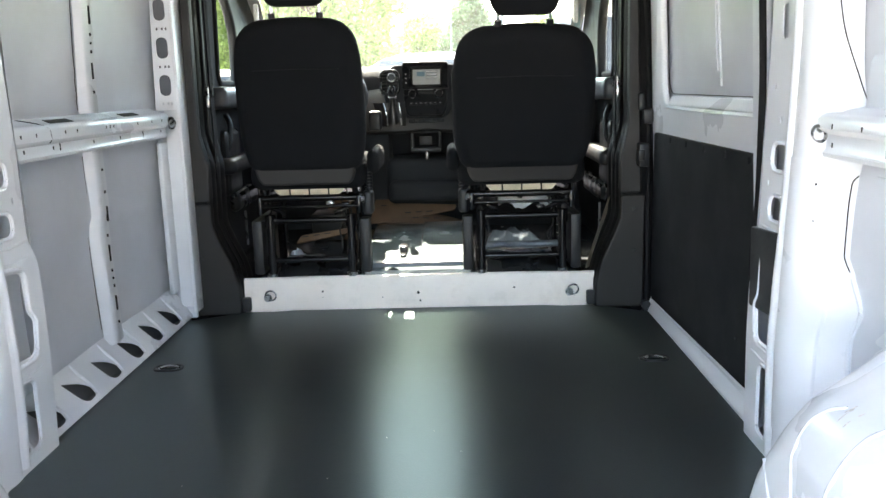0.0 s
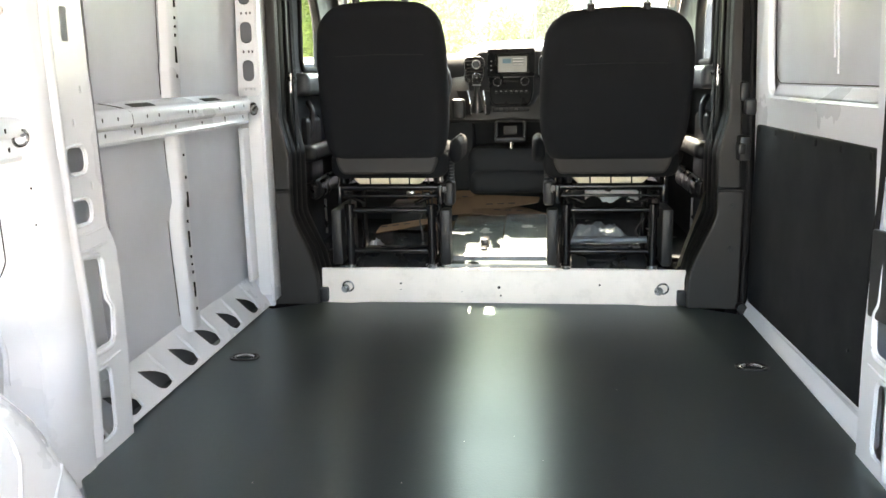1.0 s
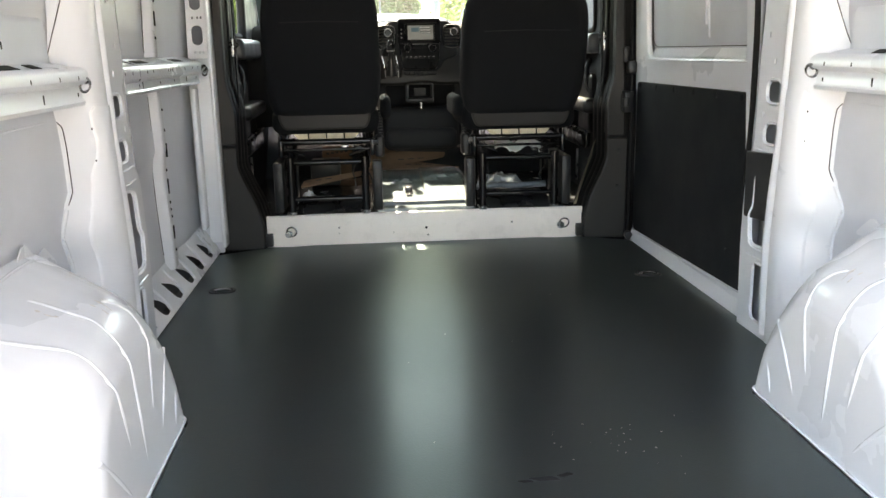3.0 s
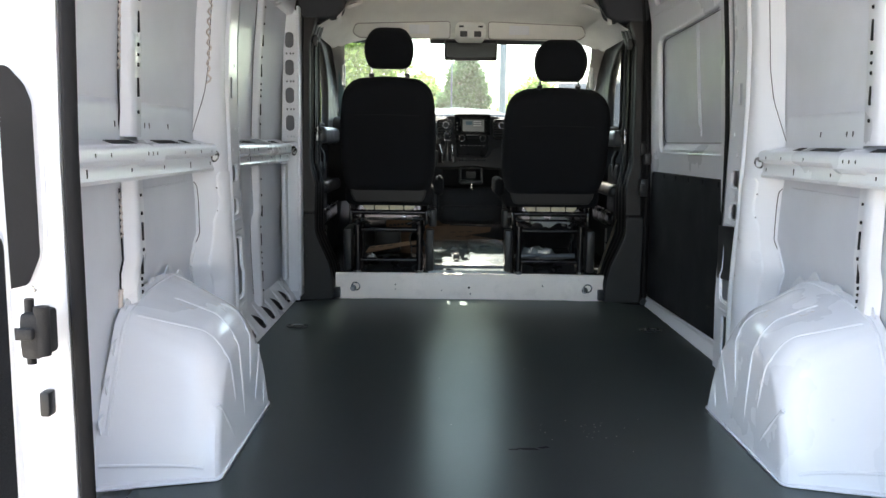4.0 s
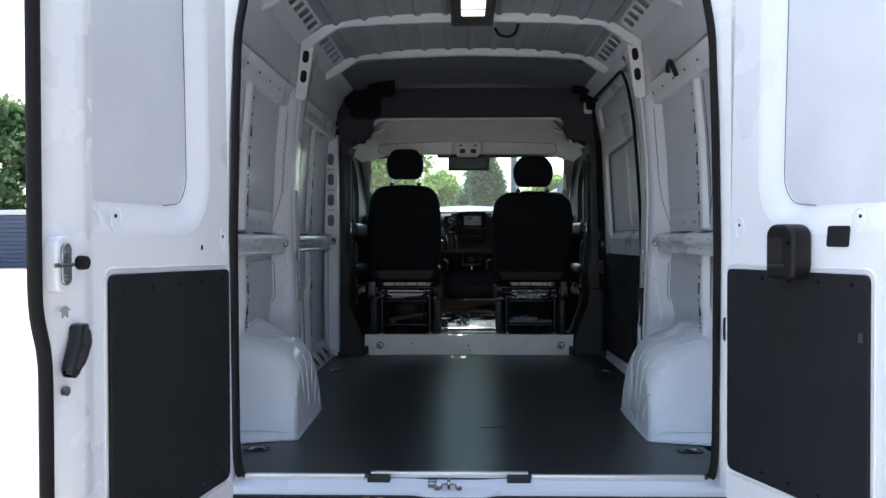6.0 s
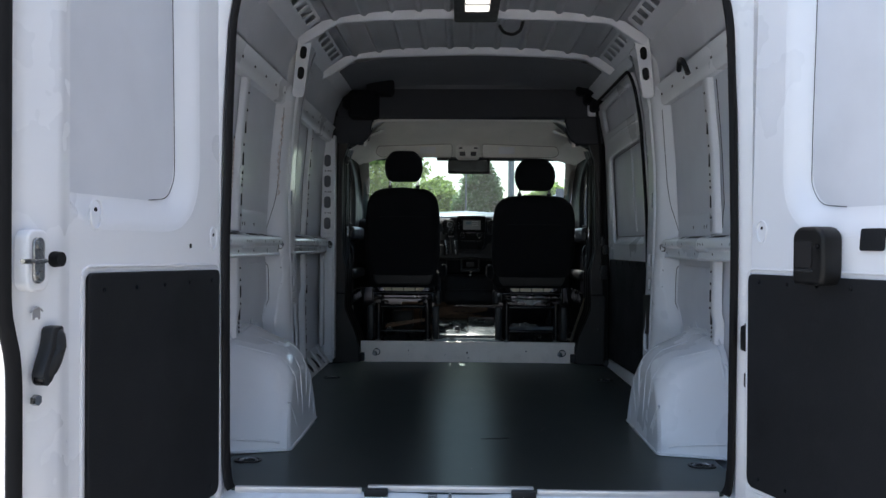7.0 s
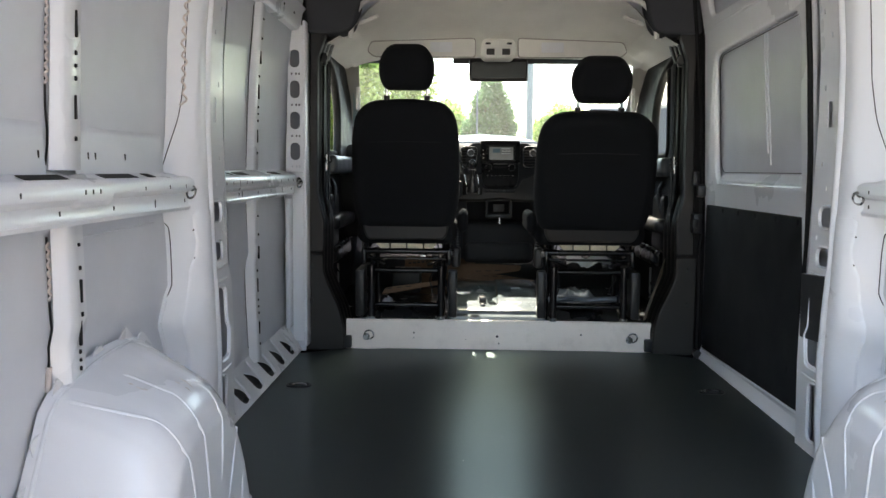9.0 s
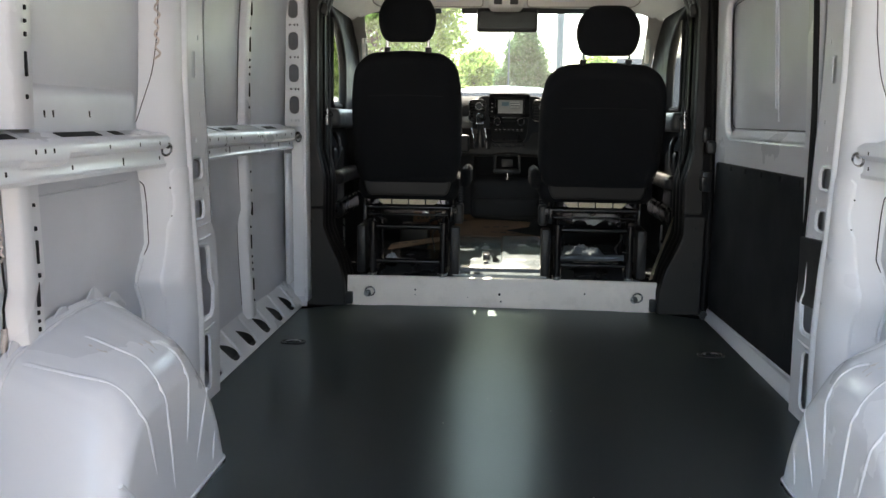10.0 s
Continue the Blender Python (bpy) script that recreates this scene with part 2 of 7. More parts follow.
def tube(bm, pts, r, seg=10, closed=False, flat=1.0):
    """A round bar swept along a line of points."""
    pts = [Vector(p) for p in pts]
    n = len(pts)
    rings = []
    up = Vector((0.13, 0.21, 0.97)).normalized()
    for i, p in enumerate(pts):
        a = pts[(i - 1) % n] if closed or i else p
        b = pts[(i + 1) % n] if closed or i < n - 1 else p
        d = (b - a).normalized()
        s = d.cross(up)
        if s.length < 1e-4:
            s = d.cross(Vector((1, 0, 0)))
        s.normalize()
        t = s.cross(d)
        rings.append([bm.verts.new(p + r * (math.cos(2 * math.pi * k / seg) * s + flat * math.sin(2 * math.pi * k / seg) * t)) for k in range(seg)])
    m = n if closed else n - 1
    for i in range(m):
        A, B = rings[i], rings[(i + 1) % n]
        for k in range(seg):
            bm.faces.new((A[k], A[(k + 1) % seg], B[(k + 1) % seg], B[k]))
    if not closed:
        bm.faces.new(rings[0])
        bm.faces.new(rings[-1])
    return bm


def arc_pts(pts, r=0.03, n=5):
    """A polyline with its inner corners rounded."""
    pts = [Vector(p) for p in pts]
    out = [pts[0]]
    for a, b, c in zip(pts, pts[1:], pts[2:]):
        u, v = (a - b), (c - b)
        k = min(r, u.length * 0.45, v.length * 0.45)
        p, q = b + u.normalized() * k, b + v.normalized() * k
        for i in range(n + 1):
            t = i / n
            out.append(p * (1 - t) ** 2 + b * 2 * t * (1 - t) + q * t * t)
    return out + [pts[-1]]


def sheet(bm, rows, closed_v=False):
    """A surface through rows of points."""
    vs = [[bm.verts.new(p) for p in row] for row in rows]
    for A, B in zip(vs, vs[1:]):
        k = len(A)
        for i in range(k if closed_v else k - 1):
            bm.faces.new((A[i], A[(i + 1) % k], B[(i + 1) % k], B[i]))
    return vs


def rrect(cx, cy, w, h, r=0.01, n=4):
    r = min(r, w / 2 - 1e-4, h / 2 - 1e-4)
    out = []
    for sx, sy, a0 in ((1, 1, 0), (-1, 1, 90), (-1, -1, 180), (1, -1, 270)):
        for i in range(n + 1):
            a = radians(a0 + 90 * i / n)
            out.append((cx + sx * (w / 2 - r) + r * math.cos(a), cy + sy * (h / 2 - r) + r * math.sin(a)))
    return out


def rpoly(pts, r=0.02, n=4):
    """A closed outline with rounded corners; a point may carry its own radius."""
    out = []
    k = len(pts)
    for i in range(k):
        a, b, c = Vector(pts[i - 1][:2]), Vector(pts[i][:2]), Vector(pts[(i + 1) % k][:2])
        q = pts[i][2] if len(pts[i]) > 2 else r
        u, v = a - b, c - b
        q = min(q, u.length * 0.48, v.length * 0.48)
        p0, p1 = b + u.normalized() * q, b + v.normalized() * q
        for j in range(n + 1):
            t = j / n
            w = p0 * (1 - t) ** 2 + b * 2 * t * (1 - t) + p1 * t * t
            out.append((w.x, w.y))
    return out


def plate_mesh(name, outline, holes, thick, m, bevel=0.0, res=2):
    """A flat plate with holes, from outlines in its own plane; m carries it into place, its normal being m's z."""
    cu = bpy.data.curves.new(name, "CURVE")
    cu.dimensions, cu.fill_mode = "2D", "BOTH"
    cu.extrude, cu.bevel_depth, cu.bevel_resolution = max(thick / 2 - bevel, 0), bevel, res
    cu.offset = -bevel
    for loop in (outline, *holes):
        s = cu.splines.new("POLY")
        s.points.add(len(loop) - 1)
        for pt, (x, y) in zip(s.points, loop):
            pt.co = (x, y, 0, 1)
        s.use_cyclic_u = True
    ob = bpy.data.objects.new(name, cu)
    me = bpy.data.meshes.new_from_object(ob)
    bpy.data.objects.remove(ob)
    bpy.data.curves.remove(cu)
    me.name = name
    me.transform(m)
    if m.determinant() < 0:
        me.flip_normals()
    return me


def plate(name, outline, holes, thick, m, material, parent=None, label="", bevel=0.0, res=2):
    return link_mesh(name, plate_mesh(name, outline, holes, thick, m, bevel, res), material, parent, label)


def axes(o, u, v):
    """A matrix whose x, y, z axes are u, v and their normal, at o."""
    u, v = Vector(u).normalized(), Vector(v).normalized()
    w = u.cross(v)
    m = Matrix((u, v, w)).transposed().to_4x4()
    return Matrix.Translation(o) @ m


def add_mesh(bm, me):
    bm.from_mesh(me)
    bpy.data.meshes.remove(me)
    return bm


def lerp(a, b, t):
    return a + (b - a) * t


def along(table, z):
    """Piecewise linear value from (z, value) pairs."""
    if z <= table[0][0]:
        return table[0][1]
    for (z0, v0), (z1, v1) in zip(table, table[1:]):
        if z <= z1:
            return lerp(v0, v1, (z - z0) / (z1 - z0))
    return table[-1][1]

# ---- the van's shell: floor, walls, roof ----
Y0, YB = -0.14, 2.74                 # rear edge of the cargo floor, front bulkhead line
GROUND = -0.58
SKIN_X = [(-0.1, 0.985), (0.35, 1.004), (0.49, 1.006), (0.53, 0.994), (0.8, 0.998), (1.2, 0.978), (1.5, 0.95), (1.8, 0.88), (1.95, 0.80)]
FACE_X = [(-0.1, 0.905), (0.3, 0.902), (0.7, 0.914), (1.0, 0.920), (1.2, 0.915), (1.5, 0.888), (1.8, 0.822), (1.9, 0.77)]


def skin_x(z):
    return along(SKIN_X, z)


def face_x(z):
    return along(FACE_X, z)


ground = bmesh.new()
sheet(ground, [[(x, y, GROUND) for x in (-400, -60, -20, 0, 20, 60, 400)] for y in (-400, -60, -20, 0, 20, 60, 400)])
tagged(part("ground", ground, CONCRETE), "pale sunlit concrete parking lot, lightly stained", "ground", kind="structure")

# cargo floor: one dark sheet that runs round the wheel housings
half = [(0.0, Y0), (0.80, Y0), (0.90, 0.0), (0.90, 0.28), (0.70, 0.34), (0.70, 0.92), (0.90, 1.2), (0.925, 1.5), (0.925, 2.62), (0.72, YB), (0.60, YB - 0.005), (0.52, YB + 0.012), (0.0, YB + 0.012)]
outline = half + [(-x, y) for x, y in reversed(half[1:-1])]
tie_at = [(-0.811, 2.05), (0.811, 2.05), (-0.828, 0.18), (0.828, 0.18)]
floor = thing("floor", "dark textured composite cargo floor with a satin sheen", "floor", kind="structure")
plate("floor_sheet", outline, [rrect(x, y, 0.085, 0.052, 0.024, 6) for x, y in tie_at], 0.02, pose(0, 0, -0.010), FLOOR, floor, bevel=0.002)
part("floor_pan", boxes(((-0.99, Y0 + 0.01, -0.06), (0.99, YB, -0.032))), SKIN, floor)


def tie_down(x, y):
    t = thing("floor_tie_down", "zinc-plated tie-down ring sunk in a black floor cup", "tie-down", (x, y, -0.01), group="floor tie-downs")
    bm = bmesh.new()
    me = plate_mesh("cup", rrect(0, 0, 0.1, 0.066, 0.03, 6), [rrect(0, 0, 0.08, 0.047, 0.022, 6)], 0.006, pose(x, y, 0.002), 0.002)
    add_mesh(bm, me)
    part("cup_rim", bm, BLACK, t)
    part("cup_base", boxes(((x - 0.042, y - 0.026, -0.031), (x + 0.042, y + 0.026, -0.024))), DARKHOLE, t)
    ring = [(x + 0.033 * math.cos(k * math.pi / 8), y + 0.017 * math.sin(k * math.pi / 8), -0.001 + 0.004 * math.sin(k * math.pi / 8)) for k in range(16)]
    part("ring", tube(bmesh.new(), ring, 0.0052, 8, True), CHROME, t)
    bolt = bmesh.new()
    cyl(bolt, (x, y, -0.025), (x, y, -0.007), 0.012, 6)
    part("bolt", bolt, CHROME, t)


for x, y in tie_at:
    tie_down(x, y)

# flakes of paint and grit lying on the floor
rng = random.Random(17)
b = bmesh.new()
for k in range(40):
    fx, fy = (rng.gauss(0.28, 0.07), rng.gauss(0.70, 0.05)) if k < 26 else (rng.uniform(-0.6, 0.6), rng.uniform(0.1, 2.4))
    r = rng.uniform(0.0011, 0.0027)
    c = Vector((fx, fy, 0.0022))
    vs = [b.verts.new(c + Vector((r * rng.uniform(0.6, 1.3) * math.cos(q), r * rng.uniform(0.6, 1.3) * math.sin(q), rng.uniform(-0.0008, 0.0008)))) for q in (0.2, 1.4, 2.9, 4.1, 5.3)]
    top = b.verts.new(c + Vector((0, 0, r * 0.5)))
    for i in range(5):
        b.faces.new((vs[i], vs[(i + 1) % 5], top))
tagged(part("paint_flakes", b, PINK), "tiny pale paint flakes scattered on the dark floor", "debris", kind="stuff")
for fx, fy, w, d in ((0.09, 0.561, 0.035, 0.010), (0.135, 0.572, 0.02, 0.008), (0.05, 0.555, 0.018, 0.006)):
    me = plate_mesh("scuff", rpoly([(-w, 0), (-w * 0.3, -d), (w, -d * 0.4), (w * 0.5, d)], d * 0.6), [], 0.0006, pose(fx, fy, 0.0006, 0, 0, rng.uniform(-15, 15)))
    link_mesh("floor_scuff", me, DARKHOLE, floor)


# ---- side walls ----
def wall_plate(name, s, pts, holes, thick, x_of, material, parent, label="", bevel=0.002):
    """A plate that stands in the side wall (its outline given in y and z) and leans with it."""
    me = plate_mesh(name, pts, holes, thick, Matrix(((0, 0, s, 0), (1, 0, 0, 0), (0, 1, 0, 0), (0, 0, 0, 1))), bevel)
    bm = bmesh.new()
    add_mesh(bm, me)
    for k in range(19):
        bmesh.ops.bisect_plane(bm, geom=bm.verts[:] + bm.edges[:] + bm.faces[:], plane_co=(0, 0, 0.05 + 0.1 * k), plane_no=(0, 0, 1))
    for v in bm.verts:
        v.co.x += s * x_of(v.co.z)
    return part(name, bm, material, parent, label)


def outer_skin(s, parent, y_a, y_b, z_a=-0.08, z_b=1.95):
    bm = bmesh.new()
    rows = []
    for i in range(71):
        z = lerp(z_a, z_b, i / 70)
        rows.append([(s * (skin_x(z) + 0.004 * math.sin(3 * y) * math.sin(2.2 * z) + 0.0026 * math.sin(8.3 * y + 2 * z) * math.sin(6.1 * z - y) + 0.0024 * noise.noise(Vector((y * 4.1, z * 4.7, s)))), y, z) for y in [lerp(y_a, y_b, k / 50) for k in range(51)]])
    sheet(bm, rows)
    sheet(bm, [[(x + s * 0.025, y, z) for x, y, z in row] for row in rows[::10]])
    return part("outer_skin", bm, SKIN, parent, "grey-white primed inner face of the outer sheet")


def hump(s, y0, prof, z0, z1, parent, name, material=WHITE, n=30, wave=None, label=""):
    """A pressed upright: a cross-section (y offset, depth off the skin) carried up the wall."""
    bm = bmesh.new()
    rows = []
    for i in range(n + 1):
        z = lerp(z0, z1, i / n)
        k = wave(z) if wave else 1.0
        base = skin_x(z)
        depth = base - face_x(z)
        rows.append([(s * (base - 0.002 - min(d, 1.2) * depth), y0 + (u * k if u < 0 else u), z) for u, d in prof])
    sheet(bm, rows)
    return part(name, bm, material, parent, label)


def rib(s, y, z0, z1, parent, w=0.046, d=0.32):
    prof = [(-w / 2 - 0.014, 0.0), (-w / 2 - 0.008, 0.08), (-w / 2, d * 0.8), (-w / 2 + 0.008, d), (w / 2 - 0.006, d), (w / 2, d * 0.93), (w / 2 + 0.032, d * 0.88), (w / 2 + 0.036, d * 0.75), (w / 2 + 0.040, 0.0)]

    def wave(z):
        return 1.0 + 0.10 * math.exp(-((z - (z0 + 0.55 * (z1 - z0))) / 0.06) ** 2)
    r = hump(s, y, prof, z0, z1, parent, "rib", wave=wave, label="white pressed-steel upright rib")
    for k, (f, h) in enumerate(((0.10, 0.010), (0.20, 0.050), (0.29, 0.010), (0.33, 0.008), (0.37, 0.010), (0.46, 0.055), (0.55, 0.010), (0.66, 0.050), (0.77, 0.010), (0.88, 0.008))):
        z = lerp(z0, z1, f)
        x = s * (skin_x(z) - 0.003 - 0.915 * d * (skin_x(z) - face_x(z)))
        b = bmesh.new()
        box(b, (x - 0.0035, y + w / 2 + 0.003, z - h / 2), (x + 0.0035, y + w / 2 + 0.010, z + h / 2), 0.0022)
        part("rib_slot", b, DARKHOLE, r)
    return r


def beads(s, y, z0, z1, parent, seed):
    """A squeezed, wavy line of body sealant beside a rib."""
    rng = random.Random(seed)
    n = int((z1 - z0) / 0.0085)
    pts = [(s * (skin_x(z) - 0.006), y + (0.0065 if i % 2 else -0.0065) * rng.uniform(0.5, 1.2), z) for i, z in enumerate(lerp(z0, z1, k / n) for k in range(n + 1))]
    part("sealant_bead", tube(bmesh.new(), arc_pts(pts, 0.004, 3), 0.0030, 6), PINK, parent, "squeezed-out pale sealant line")
    seam(s, [(y + 0.004, z1 + 0.012), (y + 0.002, z0), (y + 0.004, z0 - 0.05), (y + 0.016, z0 - 0.105), (y + 0.006, z0 - 0.16)], parent, 0.0024)


def seam(s, pts, parent, r=0.0016, name="panel_seam", material=DARKHOLE, off=0.003):
    line = arc_pts([(0, y, z) for y, z in pts], 0.05, 5)
    fine = []
    for a, b in zip(line, line[1:]):
        for k in range(4):
            fine.append(a.lerp(b, k / 4))
    fine.append(line[-1])
    part(name, tube(bmesh.new(), [(s * (skin_x(p.z) - off), p.y, p.z) for p in fine], r, 6), material, parent)


def ledge(s, ya, yb, parent, z=0.83, notch=()):
    """The horizontal beam at mid height: shelf on top, stepped face, small holes."""
    xo = 0.925
    b = bmesh.new()
    rows = []
    cuts = sorted([lerp(ya, yb, k / 48) for k in range(49)] + ([0.488, 0.496, 0.645, 0.655] if ya < 1.0 else []))
    for y in cuts:
        c = along([(0.488, 0.043), (0.496, 0.050), (0.645, 0.050), (0.655, 0.036)], y) if ya < 1.0 else 0.046
        rows.append([(s * q, y, h) for q, h in ((1.0, z + 0.020), (0.985, z + 0.013), (0.966, z + 0.008), (0.960, z + 0.004), (xo + 0.014, z + 0.002), (xo + 0.005, z - 0.003), (xo, z - 0.011), (xo - 0.001, z - c + 0.006), (xo + 0.004, z - c), (xo + 0.015, z - c - 0.007), (xo + 0.014, z - 0.074), (xo + 0.010, z - 0.081), (xo + 0.013, z - 0.090), (xo + 0.030, z - 0.091), (0.998, z - 0.075))])
    sheet(b, rows)
    beam = part("ledge", b, WHITE, parent, "white pressed-steel ledge with small fixing holes")
    upper = [0.03, 0.10, 0.245, 0.31, 0.49, 0.515, 0.54, 0.72, 0.84, 0.93]
    lower = [0.06, 0.20, 0.235, 0.43, 0.61, 0.79, 0.95]
    for row, (dx, zz) in ((upper, (0.0, z - 0.024)), (lower, (0.0145, z - 0.064))):
        for i, f in enumerate(row):
            y = lerp(ya, yb, f)
            w, h = 0.006, (0.020 if dx and i in (2, 5) else 0.010)
            if h:
                c = bmesh.new()
                box(c, (s * (xo + dx) - 0.0012, y - w / 2, zz - h / 2), (s * (xo + dx) + 0.0012, y + w / 2, zz + h / 2), 0.0008)
                part("fixing_hole", c, DARKHOLE, beam)
    for yc, ln in ((0.06, 0.17), (0.42, 0.18), (0.755, 0.20), (0.935, 0.07)) if ya < 1 else ((1.78, 0.16), (2.29, 0.16)):
        hl = ln / 2
        cut = bmesh.new()
        add_mesh(cut, plate_mesh("shelf_slot", rpoly([(0.974, yc - hl + 0.020), (0.974, yc + hl), (0.940, yc + hl - 0.020), (0.940, yc - hl)], 0.004, 3), [], 0.0012, pose(0, 0, 0)))
        for v in cut.verts:
            v.co.z += along([(0.925, z - 0.008), (0.939, z + 0.002), (0.960, z + 0.004), (0.966, z + 0.008), (0.985, z + 0.013)], v.co.x) + 0.0008
            v.co.x *= s
        part("shelf_slot", cut, DARKHOLE, beam)
    return beam


def tie_ring(x, y, z, nrm, group, label, hang=True):
    """A loose ring in a bolted eye on a wall or the step."""
    t = thing("wall_tie_ring", label, "tie-down ring", (x, y, z), group=group)
    n = Vector(nrm).normalized()
    side = n.cross(Vector((0, 0, 1))).normalized()
    o = Vector((x, y, z))
    b = bmesh.new()
    cyl(b, o - n * 0.002, o + n * 0.004, 0.017, 16)
    cyl(b, o + n * 0.004, o + n * 0.013, 0.010, 6)
    part("eye_bolt", b, CHROME, t)
    c = o + n * 0.010 + (Vector((0, 0, -0.012)) + side * 0.004 if hang else Vector((0, 0, 0.012)) - side * 0.014)
    pts = [c + (0.0165 if hang else 0.022) * (math.cos(k * math.pi / 10) * side + math.sin(k * math.pi / 10) * (Vector((0, 0, 1)) + 0.25 * n)) for k in range(20)]
    part("ring", tube(bmesh.new(), pts, 0.0036, 8, True), CHROME, t)


def rear_bay(s, w):
    outer_skin(s, w, -0.20, YB + 0.02)
    ry = 0.548 if s < 0 else 0.525
    rib(s, ry, 0.30, 0.748, w)
    rib(s, ry, 0.85, 1.50, w)
    if s < 0:
        beads(s, ry - 0.058, 1.02, 1.22, w, 5)
        beads(s, ry - 0.058, 0.59, 0.705, w, 6)
        blob = [(s * (skin_x(z) - 0.003), ry - 0.052 + 0.004 * math.sin(z * 60), z) for z in (0.400, 0.410, 0.425, 0.440, 0.450)]
        part("sealant_blob", tube(bmesh.new(), blob, 0.009, 8, flat=0.7), PINK, w, "dab of pale sealant")
    else:
        seam(s, [(ry - 0.045, 0.86), (ry - 0.05, 0.92), (ry - 0.075, 0.96), (ry - 0.075, 1.46)], w)
    seam(s, [(0.535, 0.50), (0.55, 0.46), (0.57, 0.41), (0.555, 0.36), (0.54, 0.33)], w)
    seam(s, [(0.66, 0.928), (1.09, 0.928)], w, 0.0025, "panel_crease", SKIN)
    for k, y in enumerate((0.235, 0.455, 0.665, 0.70, 0.86)):
        x = s * (skin_x(0.905) - 0.009)
        b = bmesh.new()
        box(b, (x - 0.002, y - 0.003, 0.873), (x + 0.002, y + 0.003, 0.889), 0.0018)
        part("clip_hole", b, DARKHOLE, w)
    lipb = bmesh.new()
    sheet(lipb, [[(s * (skin_x(0.93) - d), y, z) for d, z in ((0.000, 0.944), (0.003, 0.938), (0.006, 0.930), (0.007, 0.90), (0.009, 0.868), (0.011, 0.838))] for y in [lerp(0.600, 1.105, k / 12) for k in range(13)]])
    part("bay_lip", lipb, SKIN, w, "turned lower lip of the bay")
    lipb = bmesh.new()
    sheet(lipb, [[(s * (skin_x(0.93) - d), y, z) for d, z in ((0.000, 0.944), (0.003, 0.938), (0.006, 0.930), (0.007, 0.90), (0.009, 0.868), (0.011, 0.838))] for y in [lerp(-0.12, ry - 0.07, k / 12) for k in range(13)]])
    part("bay_lip", lipb, SKIN, w, "turned lower lip of the bay")
    seam(s, [(ry + 0.07, 0.705), (1.06, 0.708)], w, 0.0025, "panel_crease", SKIN)
    seam(s, [(ry + 0.062, 0.90), (ry + 0.062, 1.46)], w, 0.0016)
    seam(s, [(ry + 0.062, 0.34), (ry + 0.062, 0.70)], w, 0.0016)
    ledge(s, -0.14, 1.215, w)
    # upper rail above the ribs, with its lower lip
    b = bmesh.new()
    rows = []
    for y in [lerp(-0.14, 2.66 if s < 0 else 1.24, k / 20) for k in range(21)]:
        rows.append([(s * q, y, h) for q, h in ((0.952, 1.475), (0.925, 1.478), (0.915, 1.49), (0.912, 1.52), (0.905, 1.555), (0.890, 1.575), (0.925, 1.60))])
    sheet(b, rows)
    rail = part("upper_rail", b, WHITE, w, "white pressed-steel upper side rail")
    for k in range(14 if s < 0 else 7):
        y = lerp(0.0, 2.5, k / 13)
        c = bmesh.new()
        box(c, (s * 0.911 - 0.002, y - 0.010, 1.525), (s * 0.911 + 0.002, y + 0.010, 1.535), 0.001)
        part("fixing_hole", c, DARKHOLE, rail)
    # broad pillar beside the wheel housing
    prof = [(-0.115, 0.0), (-0.105, 0.10), (-0.09, 0.28), (-0.065, 0.62), (-0.045, 0.88), (-0.025, 1.01), (-0.005, 1.06), (0.012, 1.055), (0.022, 1.04), (0.027, 1.0), (0.028, 0.85)]

    def wave(z):
        return 0.92 + 0.35 * math.exp(-((z - 0.80) / 0.07) ** 2) + 0.40 * math.exp(-((z - 0.42) / 0.05) ** 2) + 0.8 * math.exp(-((z - 0.02) / 0.22) ** 2)
    hump(s, 1.247, prof, -0.02, 1.84, w, "pillar_face", n=60, wave=wave, label="white pressed-steel pillar, smoothly flared")
    holes = [rrect(1.345, 0.725, 0.075, 0.056, 0.02), rrect(1.34, 0.605, 0.075, 0.052, 0.02), rrect(1.335, 0.13, 0.07, 0.17, 0.02), rrect(1.365, 1.03, 0.030, 0.075, 0.008),
             rpoly([(1.295, 0.275), (1.395, 0.275), (1.41, 0.36), (1.385, 0.38), (1.385, 0.485), (1.30, 0.495)], 0.02)]
    for i in range(22):
        z = 0.06 + 0.075 * i
        if all(not (min(p[1] for p in h) - 0.012 < z < max(p[1] for p in h) + 0.012) for h in holes):
            holes.append(rrect(1.31 + 0.045 * (i % 3), z, 0.009, 0.014, 0.002, 2))
    wall_plate("pillar_side", s, rpoly([(1.272, -0.02), (1.46, -0.02), (1.47, 0.24), (1.475, 0.50), (1.44, 0.56), (1.45, 0.80), (1.44, 1.2), (1.43, 1.86), (1.272, 1.86)], 0.02), holes, 0.004, lambda z: face_x(z) - 0.001, WHITE, w, "white pillar side with punched access holes")
    ret = bmesh.new()
    sheet(ret, [[(s * (face_x(z) - 0.002), 1.455, z), (s * (skin_x(z) - 0.03), 1.50, z)] for z in [lerp(0.02, 1.84, k / 14) for k in range(15)]])
    part("pillar_return", ret, SKIN, w)

    def on_face(u, z, lift=0.0):
        """A point of the pillar's pressed face; u as in its cross-section."""
        deep = skin_x(z) - face_x(z)
        return Vector((s * (skin_x(z) - 0.002 - min(along(prof, u), 1.2) * deep - lift), 1.247 + (u * wave(z) if u < 0 else u), z))
